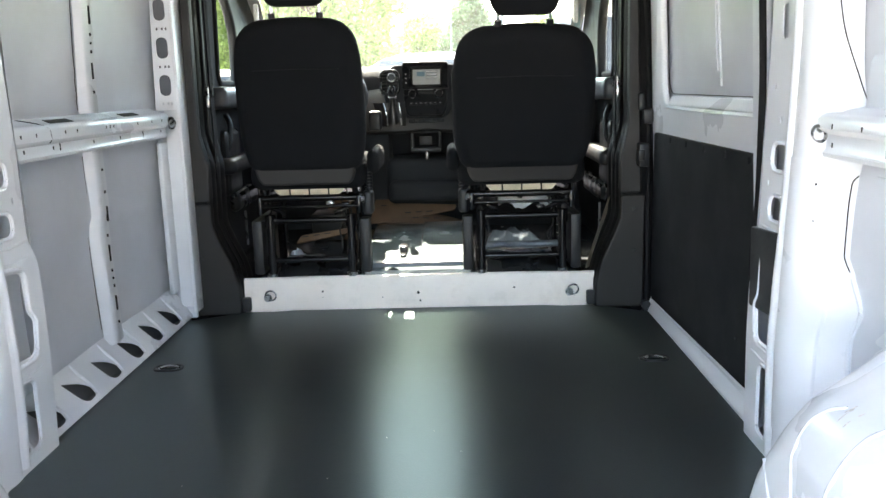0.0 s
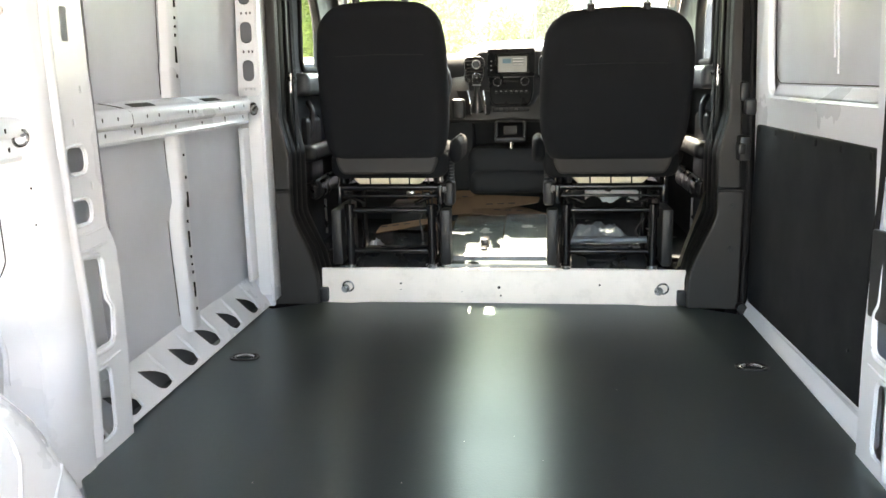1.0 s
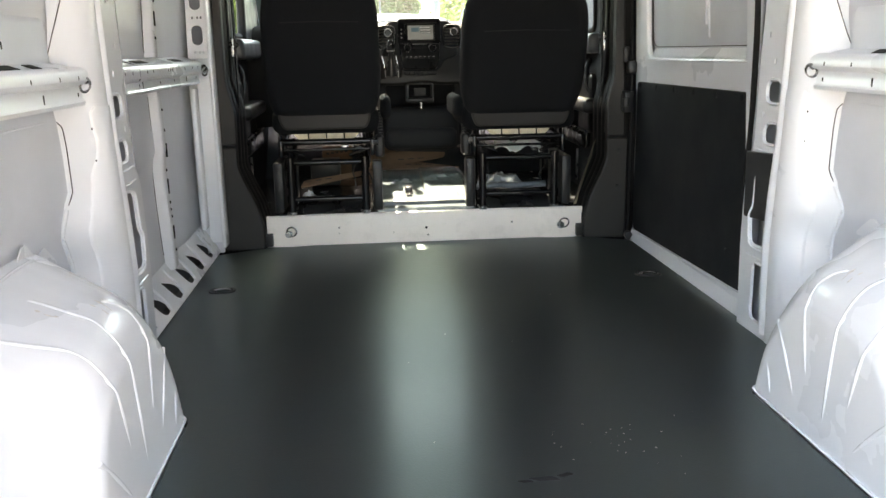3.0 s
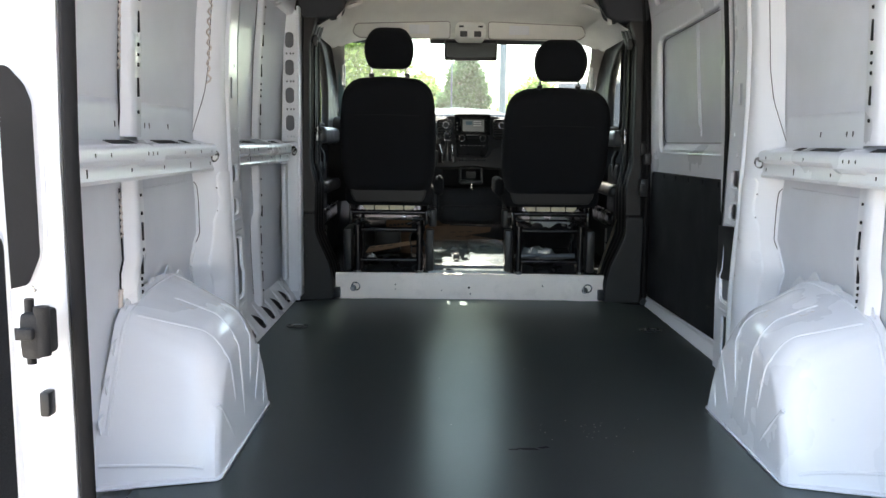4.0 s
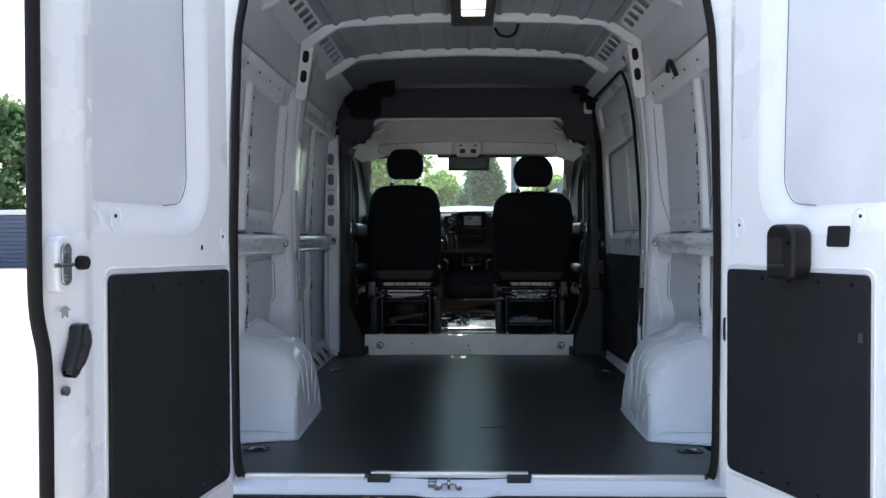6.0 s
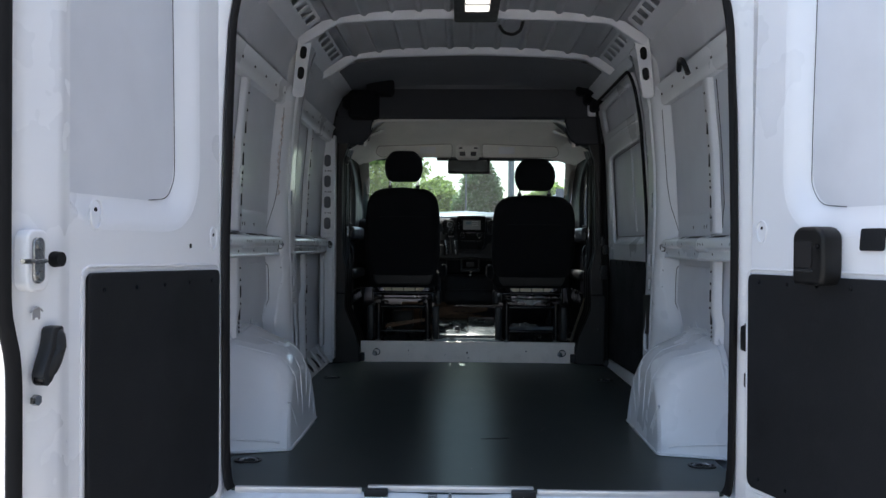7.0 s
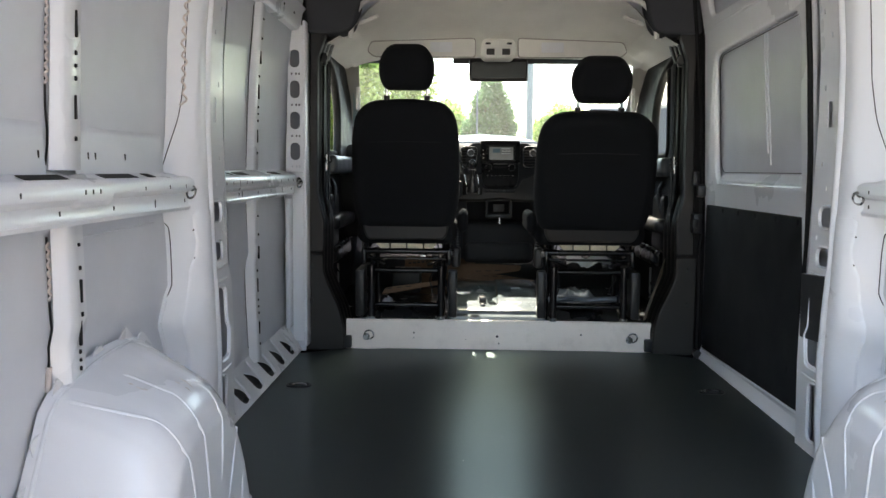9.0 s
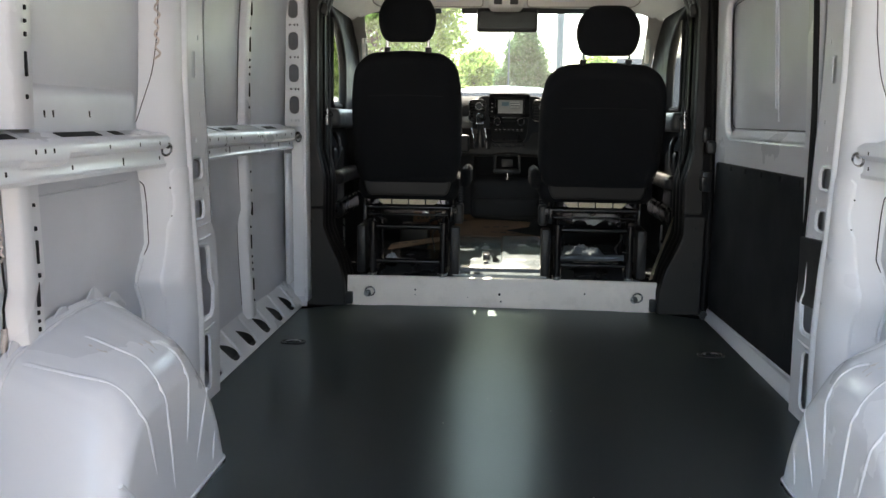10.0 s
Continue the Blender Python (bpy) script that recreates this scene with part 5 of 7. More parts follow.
        part("slide_rail", b, FRAME, t)
        b = bmesh.new()
        box(b, (cx + sx * 0.224 - 0.022, y0 - 0.01, 0.145), (cx + sx * 0.224 + 0.022, y0 + (0.06 if sx * cx < 0 else 0.30), 0.375), 0.010)
        part("side_cover", b, BLACK, t)
        b = bmesh.new()
        cyl(b, (cx + sx * 0.10, y0, 0.40), (cx + sx * 0.20, y0 + 0.02, 0.44), 0.008, 8)
        cyl(b, (cx + sx * 0.19, y0 + 0.02, 0.42), (cx + sx * 0.19, y0 + 0.02, 0.50), 0.011, 8)
        part("link_rod", b, FRAME, t)
    for z, ext, r in ((0.205, 0.165, 0.012), (0.372, 0.165, 0.013), (0.465, 0.205, 0.014), (0.430, 0.19, 0.006)):
        b = bmesh.new()
        tube(b, [(cx - ext, y0, z), (cx + ext, y0, z)], r, 10)
        part("cross_bar", b, FRAME, t)
    b = bmesh.new()
    tube(b, [(cx - 0.2, yf, 0.44), (cx + 0.2, yf, 0.44)], 0.012, 10)
    part("cross_bar", b, FRAME, t)
    # wiring and clips behind the frame
    rng = random.Random(int(100 * abs(cx)) + 3)
    for k in range(5):
        x = cx + rng.choice((-1, 1)) * rng.uniform(0.12, 0.2)
        pts = [(x + rng.uniform(-0.02, 0.02), y0 + 0.03 + rng.uniform(0, 0.05), lerp(0.50, 0.24, q / 6) + rng.uniform(-0.01, 0.01)) for q in range(7)]
        part("cable", tube(bmesh.new(), arc_pts(pts, 0.03, 3), 0.0035, 6), BLACK, t)
    for k in range(6):
        x, z = cx + rng.uniform(-0.19, 0.19), rng.uniform(0.40, 0.50)
        b = bmesh.new()
        box(b, (x - 0.016, y0 + 0.02, z - 0.008), (x + 0.016, y0 + 0.05, z + 0.008), 0.003)
        part("clip", b, CHROME if k == 0 else FRAME, t)
    # inboard recliner knob, lever sleeve and belt stalk
    q = 1 if cx < 0 else -1
    b = bmesh.new()
    box(b, (cx + q * 0.238 - 0.022, y0 + 0.02, 0.385), (cx + q * 0.238 + 0.022, y0 + 0.10, 0.485), 0.015, seg=3)
    part("recliner_cover", b, BLACK, t)
    b = bmesh.new()
    for k in range(9):
        cyl(b, (cx + q * 0.245, y0 + 0.06, 0.485 + 0.013 * k), (cx + q * 0.245, y0 + 0.06, 0.495 + 0.013 * k), 0.014, 10, 0.011)
    part("belt_stalk", b, BLACK, t)
    b = bmesh.new()
    cyl(b, (cx + q * 0.20, y0, 0.455), (cx + q * 0.225, y0 + 0.01, 0.46), 0.020, 6)
    part("recliner_hub", b, CHROME, t)
    b = bmesh.new()
    box(b, (cx + q * 0.275 - 0.03, y_bot - 0.02, 0.56), (cx + q * 0.275 + 0.02, y_bot + 0.30, 0.66), 0.028, seg=3)
    part("armrest", b, FABRIC, t)
    return t


seat("driver_seat", -0.440, -0.432, 0.505, 1.170, 2.79, 2.685, 0.256, (1.216, 1.419), "black fabric driver's seat on an open black steel frame")
seat("passenger_seat", 0.436, 0.432, 0.556, 1.115, 2.79, 2.595, 0.268, (1.157, 1.350), "black fabric passenger seat on an open black steel frame, leaning back")

# ---- dashboard ----
dash = thing("dashboard", "black plastic dashboard with a display and round knobs", "dashboard", (0, 3.9, 0.5))
bm = bmesh.new()
prof = [(3.90, 0.45), (3.80, 0.56), (3.74, 0.64), (3.70, 0.72), (3.69, 0.80), (3.685, 0.88), (3.69, 0.94), (3.715, 0.982), (3.76, 1.004), (3.86, 1.014), (4.0, 1.010), (4.34, 0.955), (4.36, 0.5)]
sheet(bm, [[(x, y + 0.16 * max(0, abs(x) - 0.45) ** 2, z - 0.03 * max(0, abs(x) - 0.5)) for y, z in prof] for x in [lerp(-0.92, 0.92, k / 30) for k in range(31)]])
part("dash_body", bm, DASHTOP, dash)
o = axes((0.037, 3.612, 0.785), (1, 0, 0), (0, 0.26, 1))
me = plate_mesh("stack", rpoly([(-0.105, 0.02, 0.02), (-0.09, -0.03), (0.09, -0.03), (0.105, 0.02, 0.02), (0.112, 0.235, 0.02), (-0.112, 0.235, 0.02)], 0.02), [], 0.05, o, 0.006)
stack = link_mesh("control_panel", me, PIANO, dash, "glossy black centre stack")
me = plate_mesh("bezel", rrect(0, 0.172, 0.228, 0.136, 0.012), [rrect(0.004, 0.166, 0.160, 0.092, 0.004)], 0.016, o @ pose(0, 0, 0.030), 0.004)
link_mesh("display_bezel", me, PIANO, stack)
me = plate_mesh("display", rrect(0, 0.172, 0.20, 0.11, 0.004), [], 0.003, o @ pose(0, 0, 0.0265))
link_mesh("display_glass", me, PIANO, stack)
for k in range(3):
    me = plate_mesh("side_mark", rrect(-0.096, 0.135 + 0.022 * k, 0.007, 0.006, 0.001), [], 0.001, o @ pose(0, 0, 0.0384))
    link_mesh("side_mark", me, GREYPRINT, stack)
me = plate_mesh("display", rrect(0.006, 0.165, 0.137, 0.076, 0.003), [], 0.002, o @ pose(0, 0, 0.0285))
link_mesh("display", me, SCREEN, stack, "lit pale display")
me = plate_mesh("display_window", rrect(-0.022, 0.180, 0.04, 0.022, 0.002), [], 0.002, o @ pose(0, 0, 0.0300))
link_mesh("display_window", me, SCREEN_BLUE, stack)
for k in range(3):
    me = plate_mesh("display_bar", rrect(0.032, 0.192 - 0.014 * k, 0.05, 0.004, 0.001), [], 0.001, o @ pose(0, 0, 0.0300))
    link_mesh("display_bar", me, GREYPRINT, stack)
for x in (-0.066, 0.066):
    b = bmesh.new()
    cyl(b, o @ Vector((x, 0.078, 0.02)), o @ Vector((x, 0.078, 0.045)), 0.0195, 22, 0.017)
    part("knob", b, PIANO, stack)
    b = bmesh.new()
    tube(b, [o @ Vector((x + 0.0195 * math.cos(k * math.pi / 10), 0.078 + 0.0195 * math.sin(k * math.pi / 10), 0.034)) for k in range(20)], 0.0026, 8, True)
    part("knob_ring", b, CHROME, stack)
me = plate_mesh("disc_slot", rrect(0, 0.085, 0.075, 0.010, 0.003), [], 0.002, o @ pose(0, 0, 0.026))
link_mesh("disc_slot", me, DARKHOLE, stack)
me = plate_mesh("slot_line", rrect(0, 0.103, 0.08, 0.003, 0.001), [], 0.002, o @ pose(0, 0, 0.0265))
link_mesh("slot_line", me, GREYPRINT, stack)
for k in range(7):
    me = plate_mesh("button", rrect(-0.072 + 0.024 * k, 0.034, 0.019, 0.017, 0.003), [], 0.006, o @ pose(0, 0, 0.027), 0.0015)
    link_mesh("button", me, PIANO, stack)
    me = plate_mesh("button_mark", rrect(-0.072 + 0.024 * k, 0.034, 0.009, 0.003, 0.001), [], 0.001, o @ pose(0, 0, 0.0308))
    link_mesh("button_mark", me, GREYPRINT, stack)
# grey fascia round the stack with its rolled lower lip
bm = bmesh.new()
fascia = [(3.705, 0.915), (3.655, 0.88), (3.628, 0.82), (3.606, 0.765), (3.590, 0.705), (3.590, 0.690), (3.605, 0.676), (3.66, 0.672)]
sheet(bm, [[(x, y + 0.9 * max(0, abs(x - 0.037) - 0.17) ** 2, z + (0.5 * max(0, 0.16 - abs(x - 0.037)) ** 2 if z < 0.71 else 0)) for y, z in fascia] for x in [lerp(-0.27, 0.345, k / 26) for k in range(27)]])
part("fascia", bm, TRIM, dash, "dark grey fascia below the display")
me = plate_mesh("switch_strip", rrect(0.0, -0.052, 0.176, 0.018, 0.005), [], 0.010, o @ pose(0, 0, 0.012), 0.003)
link_mesh("switch_strip", me, PIANO, dash)
for k in range(7):
    me = plate_mesh("switch", rrect(-0.072 + 0.024 * k, -0.052, 0.020, 0.012, 0.003), [], 0.006, o @ pose(0, 0, 0.018), 0.002)
    link_mesh("switch", me, GREYVINYL if k % 3 == 1 else BLACK, dash)
for vx in (-0.142, 0.214):
    ov = axes((vx, 3.645, 0.928), (1, 0, 0), (0, 0.14, 1))
    me = plate_mesh("vent_frame", rrect(0, 0, 0.100, 0.128, 0.030, 6), [rrect(0, 0.004, 0.082, 0.104, 0.024, 6)], 0.034, ov, 0.006, 3)
    vent = link_mesh("vent", me, SATINBLACK, dash)
    me = plate_mesh("vent_back", rrect(0, 0, 0.096, 0.122, 0.028, 6), [], 0.01, ov @ pose(0, 0, -0.018))
    link_mesh("vent_back", me, DARKHOLE, vent)
    for k in range(6):
        me = plate_mesh("vane", rrect(0, -0.040 + 0.0165 * k, 0.080, 0.0035, 0.001), [], 0.022, ov @ pose(0, 0, 0.004))
        link_mesh("vane", me, TRIM, vent)
    b = bmesh.new()
    cyl(b, ov @ Vector((0.010, 0.022, -0.01)), ov @ Vector((0.010, 0.022, 0.030)), 0.021, 22, 0.019)
    part("vent_knob", b, SATINBLACK, vent)
    b = bmesh.new()
    tube(b, [ov @ Vector((0.010 + 0.0195 * math.cos(k * math.pi / 9), 0.022 + 0.0195 * math.sin(k * math.pi / 9), 0.030)) for k in range(18)], 0.0026, 8, True)
    part("vent_ring", b, SILVER, vent)
# surround that joins the vents and the stack
me = plate_mesh("stack_surround", rpoly([(-0.205, 0.045), (-0.205, 0.19), (-0.16, 0.235), (0.16, 0.235), (0.205, 0.19), (0.205, 0.045), (0.13, 0.02), (0.112, -0.02), (0.088, -0.036), (-0.088, -0.036), (-0.112, -0.02), (-0.13, 0.02)], 0.02), [], 0.03, o @ pose(0, 0, -0.006), 0.006)
link_mesh("stack_surround", me, DASHTOP, dash, "dark surround of the vents and controls")
# column switch box, and the gear lever on its bright-edged plinth
b = bmesh.new()
cyl(b, (-0.165, 3.62, 0.735), (-0.21, 3.53, 0.755), 0.013, 12)
stalk = part("stalk", b, BLACK, dash)
b = bmesh.new()
box(b, (-0.240, 3.475, 0.700), (-0.178, 3.535, 0.795), 0.012, seg=3)
part("switch_box", b, BLACK, stalk, "black switch box")
b = bmesh.new()
sheet(b, [[(-0.205 + dx, 3.62 - 0.012, z), (-0.150 + dx, 3.545, z), (-0.085 + dx * 0.4, 3.545, z), (-0.055, 3.62, z)] for z, dx in ((0.715, 0.0), (0.76, -0.004), (0.80, -0.012), (0.83, -0.022))])
plinth = part("lever_plinth", b, TRIM, dash, "dark grey gear lever plinth")
for x0, x1 in ((-0.152, -0.170), (-0.083, -0.094)):
    b = bmesh.new()
    tube(b, arc_pts([(x0, 3.542, 0.722), (x0 - 0.002, 3.540, 0.77), (x1, 3.545, 0.832)], 0.04, 4), 0.0035, 8)
    part("plinth_edge", b, SILVER, plinth, "satin silver edge strip")
b = bmesh.new()
rings = [(0.758, 3.530, 0.030), (0.80, 3.522, 0.026), (0.84, 3.515, 0.016), (0.875, 3.508, 0.012), (0.890, 3.504, 0.018), (0.915, 3.498, 0.021), (0.935, 3.494, 0.018), (0.945, 3.492, 0.008)]
sheet(b, [[(-0.122 + r * math.cos(k * math.pi / 8), y + r * 0.8 * math.sin(k * math.pi / 8), z - 0.03) for k in range(16)] for z, y, r in rings], True)
lever = part("gear_lever", b, SATINBLACK, dash, "glossy black gear lever")
b = bmesh.new()
tube(b, [(-0.122 + 0.018 * math.cos(k * math.pi / 8), 3.505 + 0.014 * math.sin(k * math.pi / 8), 0.858) for k in range(16)], 0.003, 8, True)
part("lever_collar", b, SILVER, lever)
# phone tray and lower bin
me = plate_mesh("tray", rrect(0.032, 0.632, 0.155, 0.108, 0.018), [rrect(0.032, 0.640, 0.122, 0.072, 0.012)], 0.05, axes((0, 3.62, 0), (1, 0, 0), (0, 0, 1)), 0.006)
tray = link_mesh("tray", me, BLACK, dash, "black cubby with a cup shelf")
part("tray_shelf", boxes(((-0.042, 3.57, 0.585), (0.106, 3.66, 0.606), 0.006)), BLACK, tray)
part("tray_plate", boxes(((0.0, 3.60, 0.618), (0.064, 3.61, 0.66), 0.003)), TRIM, tray)
b = bmesh.new()
cyl(b, (0.036, 3.58, 0.55), (0.036, 3.58, 0.585), 0.010, 12)
part("socket", b, SILVER, tray)
b = bmesh.new()
box(b, (-0.175, 3.58, 0.32), (0.245, 3.95, 0.555), 0.045, seg=4)
box(b, (-0.16, 3.54, 0.335), (0.23, 3.62, 0.445), 0.035, seg=4)
part("lower_bin", b, DASHTOP, dash)
for sx in (-1, 1):
    b = bmesh.new()
    box(b, (0.035 + sx * 0.255 - 0.07, 3.62, 0.34), (0.035 + sx * 0.255 + 0.07, 3.90, 0.76), 0.02)
    part("console_side", b, DASHTOP, dash)
part("small_label", boxes(((0.215, 3.625, 0.735), (0.245, 3.632, 0.775), 0.001)), LINER, dash, "small pale sticker")

wheel = thing("steering_wheel", "black steering wheel behind the driver's seat", "steering wheel", (-0.44, 3.52, 0.86))
ow = pose(-0.44, 3.52, 0.86, 62, 0, 0)
part("rim", tube(bmesh.new(), [ow @ Vector((0.185 * math.cos(k * math.pi / 18), 0.185 * math.sin(k * math.pi / 18), 0)) for k in range(36)], 0.015, 10, True), BLACK, wheel)
b = bmesh.new()
box(b, (-0.08, -0.07, -0.03), (0.08, 0.06, 0.02), 0.02, ow)
part("hub", b, BLACK, wheel)
for q in (-1, 1):
    b = bmesh.new()
    box(b, (min(q * 0.07, q * 0.18), -0.025, -0.012), (max(q * 0.07, q * 0.18), 0.025, 0.008), 0.006, ow)
    part("spoke", b, BLACK, wheel)
b = bmesh.new()
cyl(b, (-0.44, 3.54, 0.85), (-0.44, 3.80, 0.72), 0.04, 14)
part("column", b, BLACK, wheel)

DASH_PIVOT = Matrix.Translation((-0.156, -1.115, 0.859))
for ob in (dash, wheel):
    ob.matrix_basis = DASH_PIVOT @ Matrix.Scale(0.972, 4) @ DASH_PIVOT.inverted() @ ob.matrix_basis

# mirror, visors, overhead console
mirror = thing("rear_view_mirror", "wide dark rear-view mirror display below the console", "mirror", (0.012, 3.46, 1.46))
b = bmesh.new()
box(b, (-0.148, 3.455, 1.342), (0.176, 3.495, 1.464), 0.014, seg=3)
part("mirror_case", b, BLACK, mirror)
me = plate_mesh("mirror_glass", rrect(0.014, 1.403, 0.30, 0.085, 0.012), [], 0.002, axes((0, 3.453, 0), (1, 0, 0), (0, 0, 1)))
link_mesh("mirror_glass", me, FRAME, mirror)
b = bmesh.new()
cyl(b, (0.011, 3.48, 1.43), (0.011, 3.52, 1.53), 0.014, 10)
part("stem", b, BLACK, mirror)
con = thing("overhead_console", "warm white overhead console with a clear lamp and switches", "console", (0.0, 3.36, 1.58))
b = bmesh.new()
box(b, (-0.085, 3.27, 1.445), (0.095, 3.50, 1.545), 0.03, seg=4)
part("console_shell", b, LINER, con)
part("console_lens", boxes(((-0.058, 3.258, 1.458), (0.066, 3.275, 1.490), 0.006)), GREYVINYL, con)
part("lens_bar", boxes(((-0.016, 3.252, 1.454), (0.024, 3.272, 1.494), 0.004)), LINER, con)
for x in (-0.05, 0.062):
    part("console_switch", boxes(((x - 0.014, 3.262, 1.512), (x + 0.014, 3.275, 1.522), 0.004)), BLACK, con)
for s in (-1, 1):
    v = thing("sun_visor", "warm white folded sun visor with a pale label", "sun visor", (s * 0.4, 3.42, 1.5), group="sun visors")
    me = plate_mesh("visor", rpoly([(s * 0.115, 1.470), (s * 0.66, 1.470), (s * 0.70, 1.50), (s * 0.68, 1.555), (s * 0.115, 1.575)], 0.02), [], 0.022, axes((0, 3.40, 0), (1, 0, 0), (0, 0.25, 1)), 0.006)
    for q in me.vertices:
        q.co.y -= 1.5 * 0.2425
        q.co.z = q.co.z / 0.9701 - 0.010
    link_mesh("visor_board", me, LINER, v)
    rim = rpoly([(s * 0.115, 1.470), (s * 0.66, 1.470), (s * 0.70, 1.50), (s * 0.68, 1.555), (s * 0.115, 1.575)], 0.02)
    part("visor_binding", tube(bmesh.new(), [(x, 3.387 + 0.25 * (z - 1.5), z - 0.010) for x, z in rim], 0.003, 6, True), BINDING, v)
    me = plate_mesh("visor_label", rrect(s * 0.30, 1.525, 0.12, 0.055, 0.004), [], 0.002, axes((0, 3.386, 0), (1, 0, 0), (0, 0.25, 1)))
    for q in me.vertices:
        q.co.y -= 1.5 * 0.2425
        q.co.z = q.co.z / 0.9701 - 0.010
    link_mesh("visor_label", me, WHITE, v)

    for ob in v.children:
        pull(ob)
for ob in list(mirror.children) + list(con.children):
    pull(ob)

# loose things on the cab floor
torn = thing("cardboard_box_flaps", "torn brown cardboard flaps heaped in front of the mat", "cardboard", (-0.05, 3.6, 0.14))
for pts, at_, uu, up in (
        ([(-0.17, -0.02), (0.02, 0.0), (0.26, 0.04), (0.27, 0.075), (0.02, 0.10), (-0.16, 0.09)], (-0.10, 3.56, 0.245), (1, 0.05, 0.03), (0, 0.75, 0.66)),
        ([(-0.10, 0.0), (0.20, -0.012), (0.30, 0.018), (0.10, 0.06), (-0.11, 0.05)], (-0.06, 3.52, 0.232), (1, -0.08, -0.02), (0, 0.9, 0.42)),
        ([(-0.035, 0.0), (0.075, 0.0), (0.06, 0.12), (0.01, 0.16), (-0.02, 0.13)], (-0.23, 3.62, 0.27), (1, 0.2, -0.15), (0.15, 0.3, 1)),
        ([(-0.02, 0.0), (0.30, 0.03), (0.31, 0.065), (0.0, 0.05)], (-0.60, 3.38, 0.165), (1, 0.10, 0.10), (0, 0.8, 0.6))):
    me = plate_mesh("cardboard_flap", rpoly(pts, 0.010), [], 0.006, axes(at_, uu, up), 0.001)
    link_mesh("cardboard_flap", me, CARD, torn)
    m_ = axes(at_, uu, up)
    for k in range(3):
        b = bmesh.new()
        box(b, (-0.016, -0.003, -0.0006), (0.016, 0.003, 0.0006), 0, m_ @ pose(0.02 + 0.055 * k, 0.04, 0.0034))
        part("print_bar", b, PRINT, torn)
b = bmesh.new()
rng = random.Random(31)
rows = []
for j in range(9):
    rows.append([(lerp(-0.60, -0.50, i / 12) + rng.uniform(-0.004, 0.004), lerp(2.96, 3.10, j / 8), 0.150 + min(i, 12 - i, 4) / 4 * min(j, 8 - j, 3) / 3 * (0.045 + 0.03 * noise.noise(Vector((i * 0.8, j * 0.7, 9)))) + rng.uniform(0, 0.004)) for i in range(13)])
sheet(b, rows)
tagged(part("crumpled_plastic", b, WHITE), "crumpled clear plastic under the driver's seat, sunlit", "plastic film")
card = thing("cardboard_sheet", "torn brown cardboard sheet lying on the cab floor", "cardboard", (-0.1, 3.75, 0.14))
for pts, at, up in (([(-0.26, 0.0), (0.08, 0.03), (0.19, 0.09), (0.12, 0.15), (-0.04, 0.24), (-0.27, 0.17)], (0, 3.78, 0.138), (0, 1, 0.34)), ([(-0.26, 0.04), (-0.13, 0.02), (-0.10, 0.20), (-0.19, 0.26)], (0, 3.83, 0.17), (0.1, 0.5, 1)), ([(-0.50, 0.0), (-0.22, 0.06), (-0.18, 0.16), (-0.50, 0.11)], (0, 3.60, 0.14), (0, 1, 0.3))):
    me = plate_mesh("cardboard_ply", rpoly(pts, 0.012), [], 0.006, axes(at, (1, 0, 0.08), up))
    link_mesh("cardboard_ply", me, CARD, card)
me = plate_mesh("cardboard_flap", rpoly([(-0.53, 0.135), (-0.36, 0.135), (-0.35, 0.335), (-0.52, 0.33)], 0.01), [], 0.005, axes((0, 3.815, 0), (1, 0, 0), (0, 0, 1)))
link_mesh("cardboard_flap", me, CARD, card)
for k in range(5):
    part("print_bar", boxes(((-0.50 + 0.026 * k, 3.8095, 0.285 + 0.003 * k), (-0.482 + 0.026 * k, 3.8115, 0.297 + 0.003 * k), 0.0)), PRINT, card)
bag = thing("plastic_bag", "crumpled clear grey plastic bag under the passenger seat", "plastic bag", (0.43, 3.25, 0.14))
b = bmesh.new()
rng = random.Random(8)
rows = []
for j in range(11):
    row = []
    for i in range(25):
        x, y = lerp(0.27, 0.60, i / 24), lerp(3.27, 3.50, j / 10)
        edge_f = min(i, 24 - i, 6) / 6 * min(j, 10 - j, 3) / 3
        row.append((x + rng.uniform(-0.004, 0.004), y, 0.146 + edge_f * (0.055 + 0.03 * noise.noise(Vector((x * 17, y * 14, 2))) + 0.018 * noise.noise(Vector((x * 43, y * 37, 5))))))
    rows.append(row)
sheet(b, rows)
part("bag_film", b, BAG, bag)
b = bmesh.new()
tube(b, arc_pts([(0.27, 3.05, 0.196), (0.36, 3.04, 0.204), (0.45, 3.05, 0.198), (0.615, 3.04, 0.206)], 0.03), 0.016, 12)
tagged(part("rolled_plastic_film", b, BAG), "thin roll of clear plastic film under the passenger seat", "plastic film")
b = bmesh.new()
rows = []
for j in range(7):
    rows.append([(lerp(0.35, 0.58, i / 16), 2.965 + 0.03 * j / 6, 0.388 + 0.045 * j / 6 + 0.012 * noise.noise(Vector((i * 0.9, j * 0.8, 3))) + 0.015 * math.sin(i * 0.7)) for i in range(17)])
sheet(b, rows)
wrap = part("clear_wrap", b, WHITE)
wrap.modifiers.new("thickness", "SOLIDIFY").thickness = 0.002
tagged(wrap, "crumpled pale plastic wrap caught in the passenger seat frame", "plastic wrap")
box_thing = bmesh.new()
box(box_thing, (-0.58, 3.62, 0.135), (-0.42, 3.80, 0.27), 0.006)
tagged(part("black_case", box_thing, BLACK), "small black case under the driver's seat", "case")

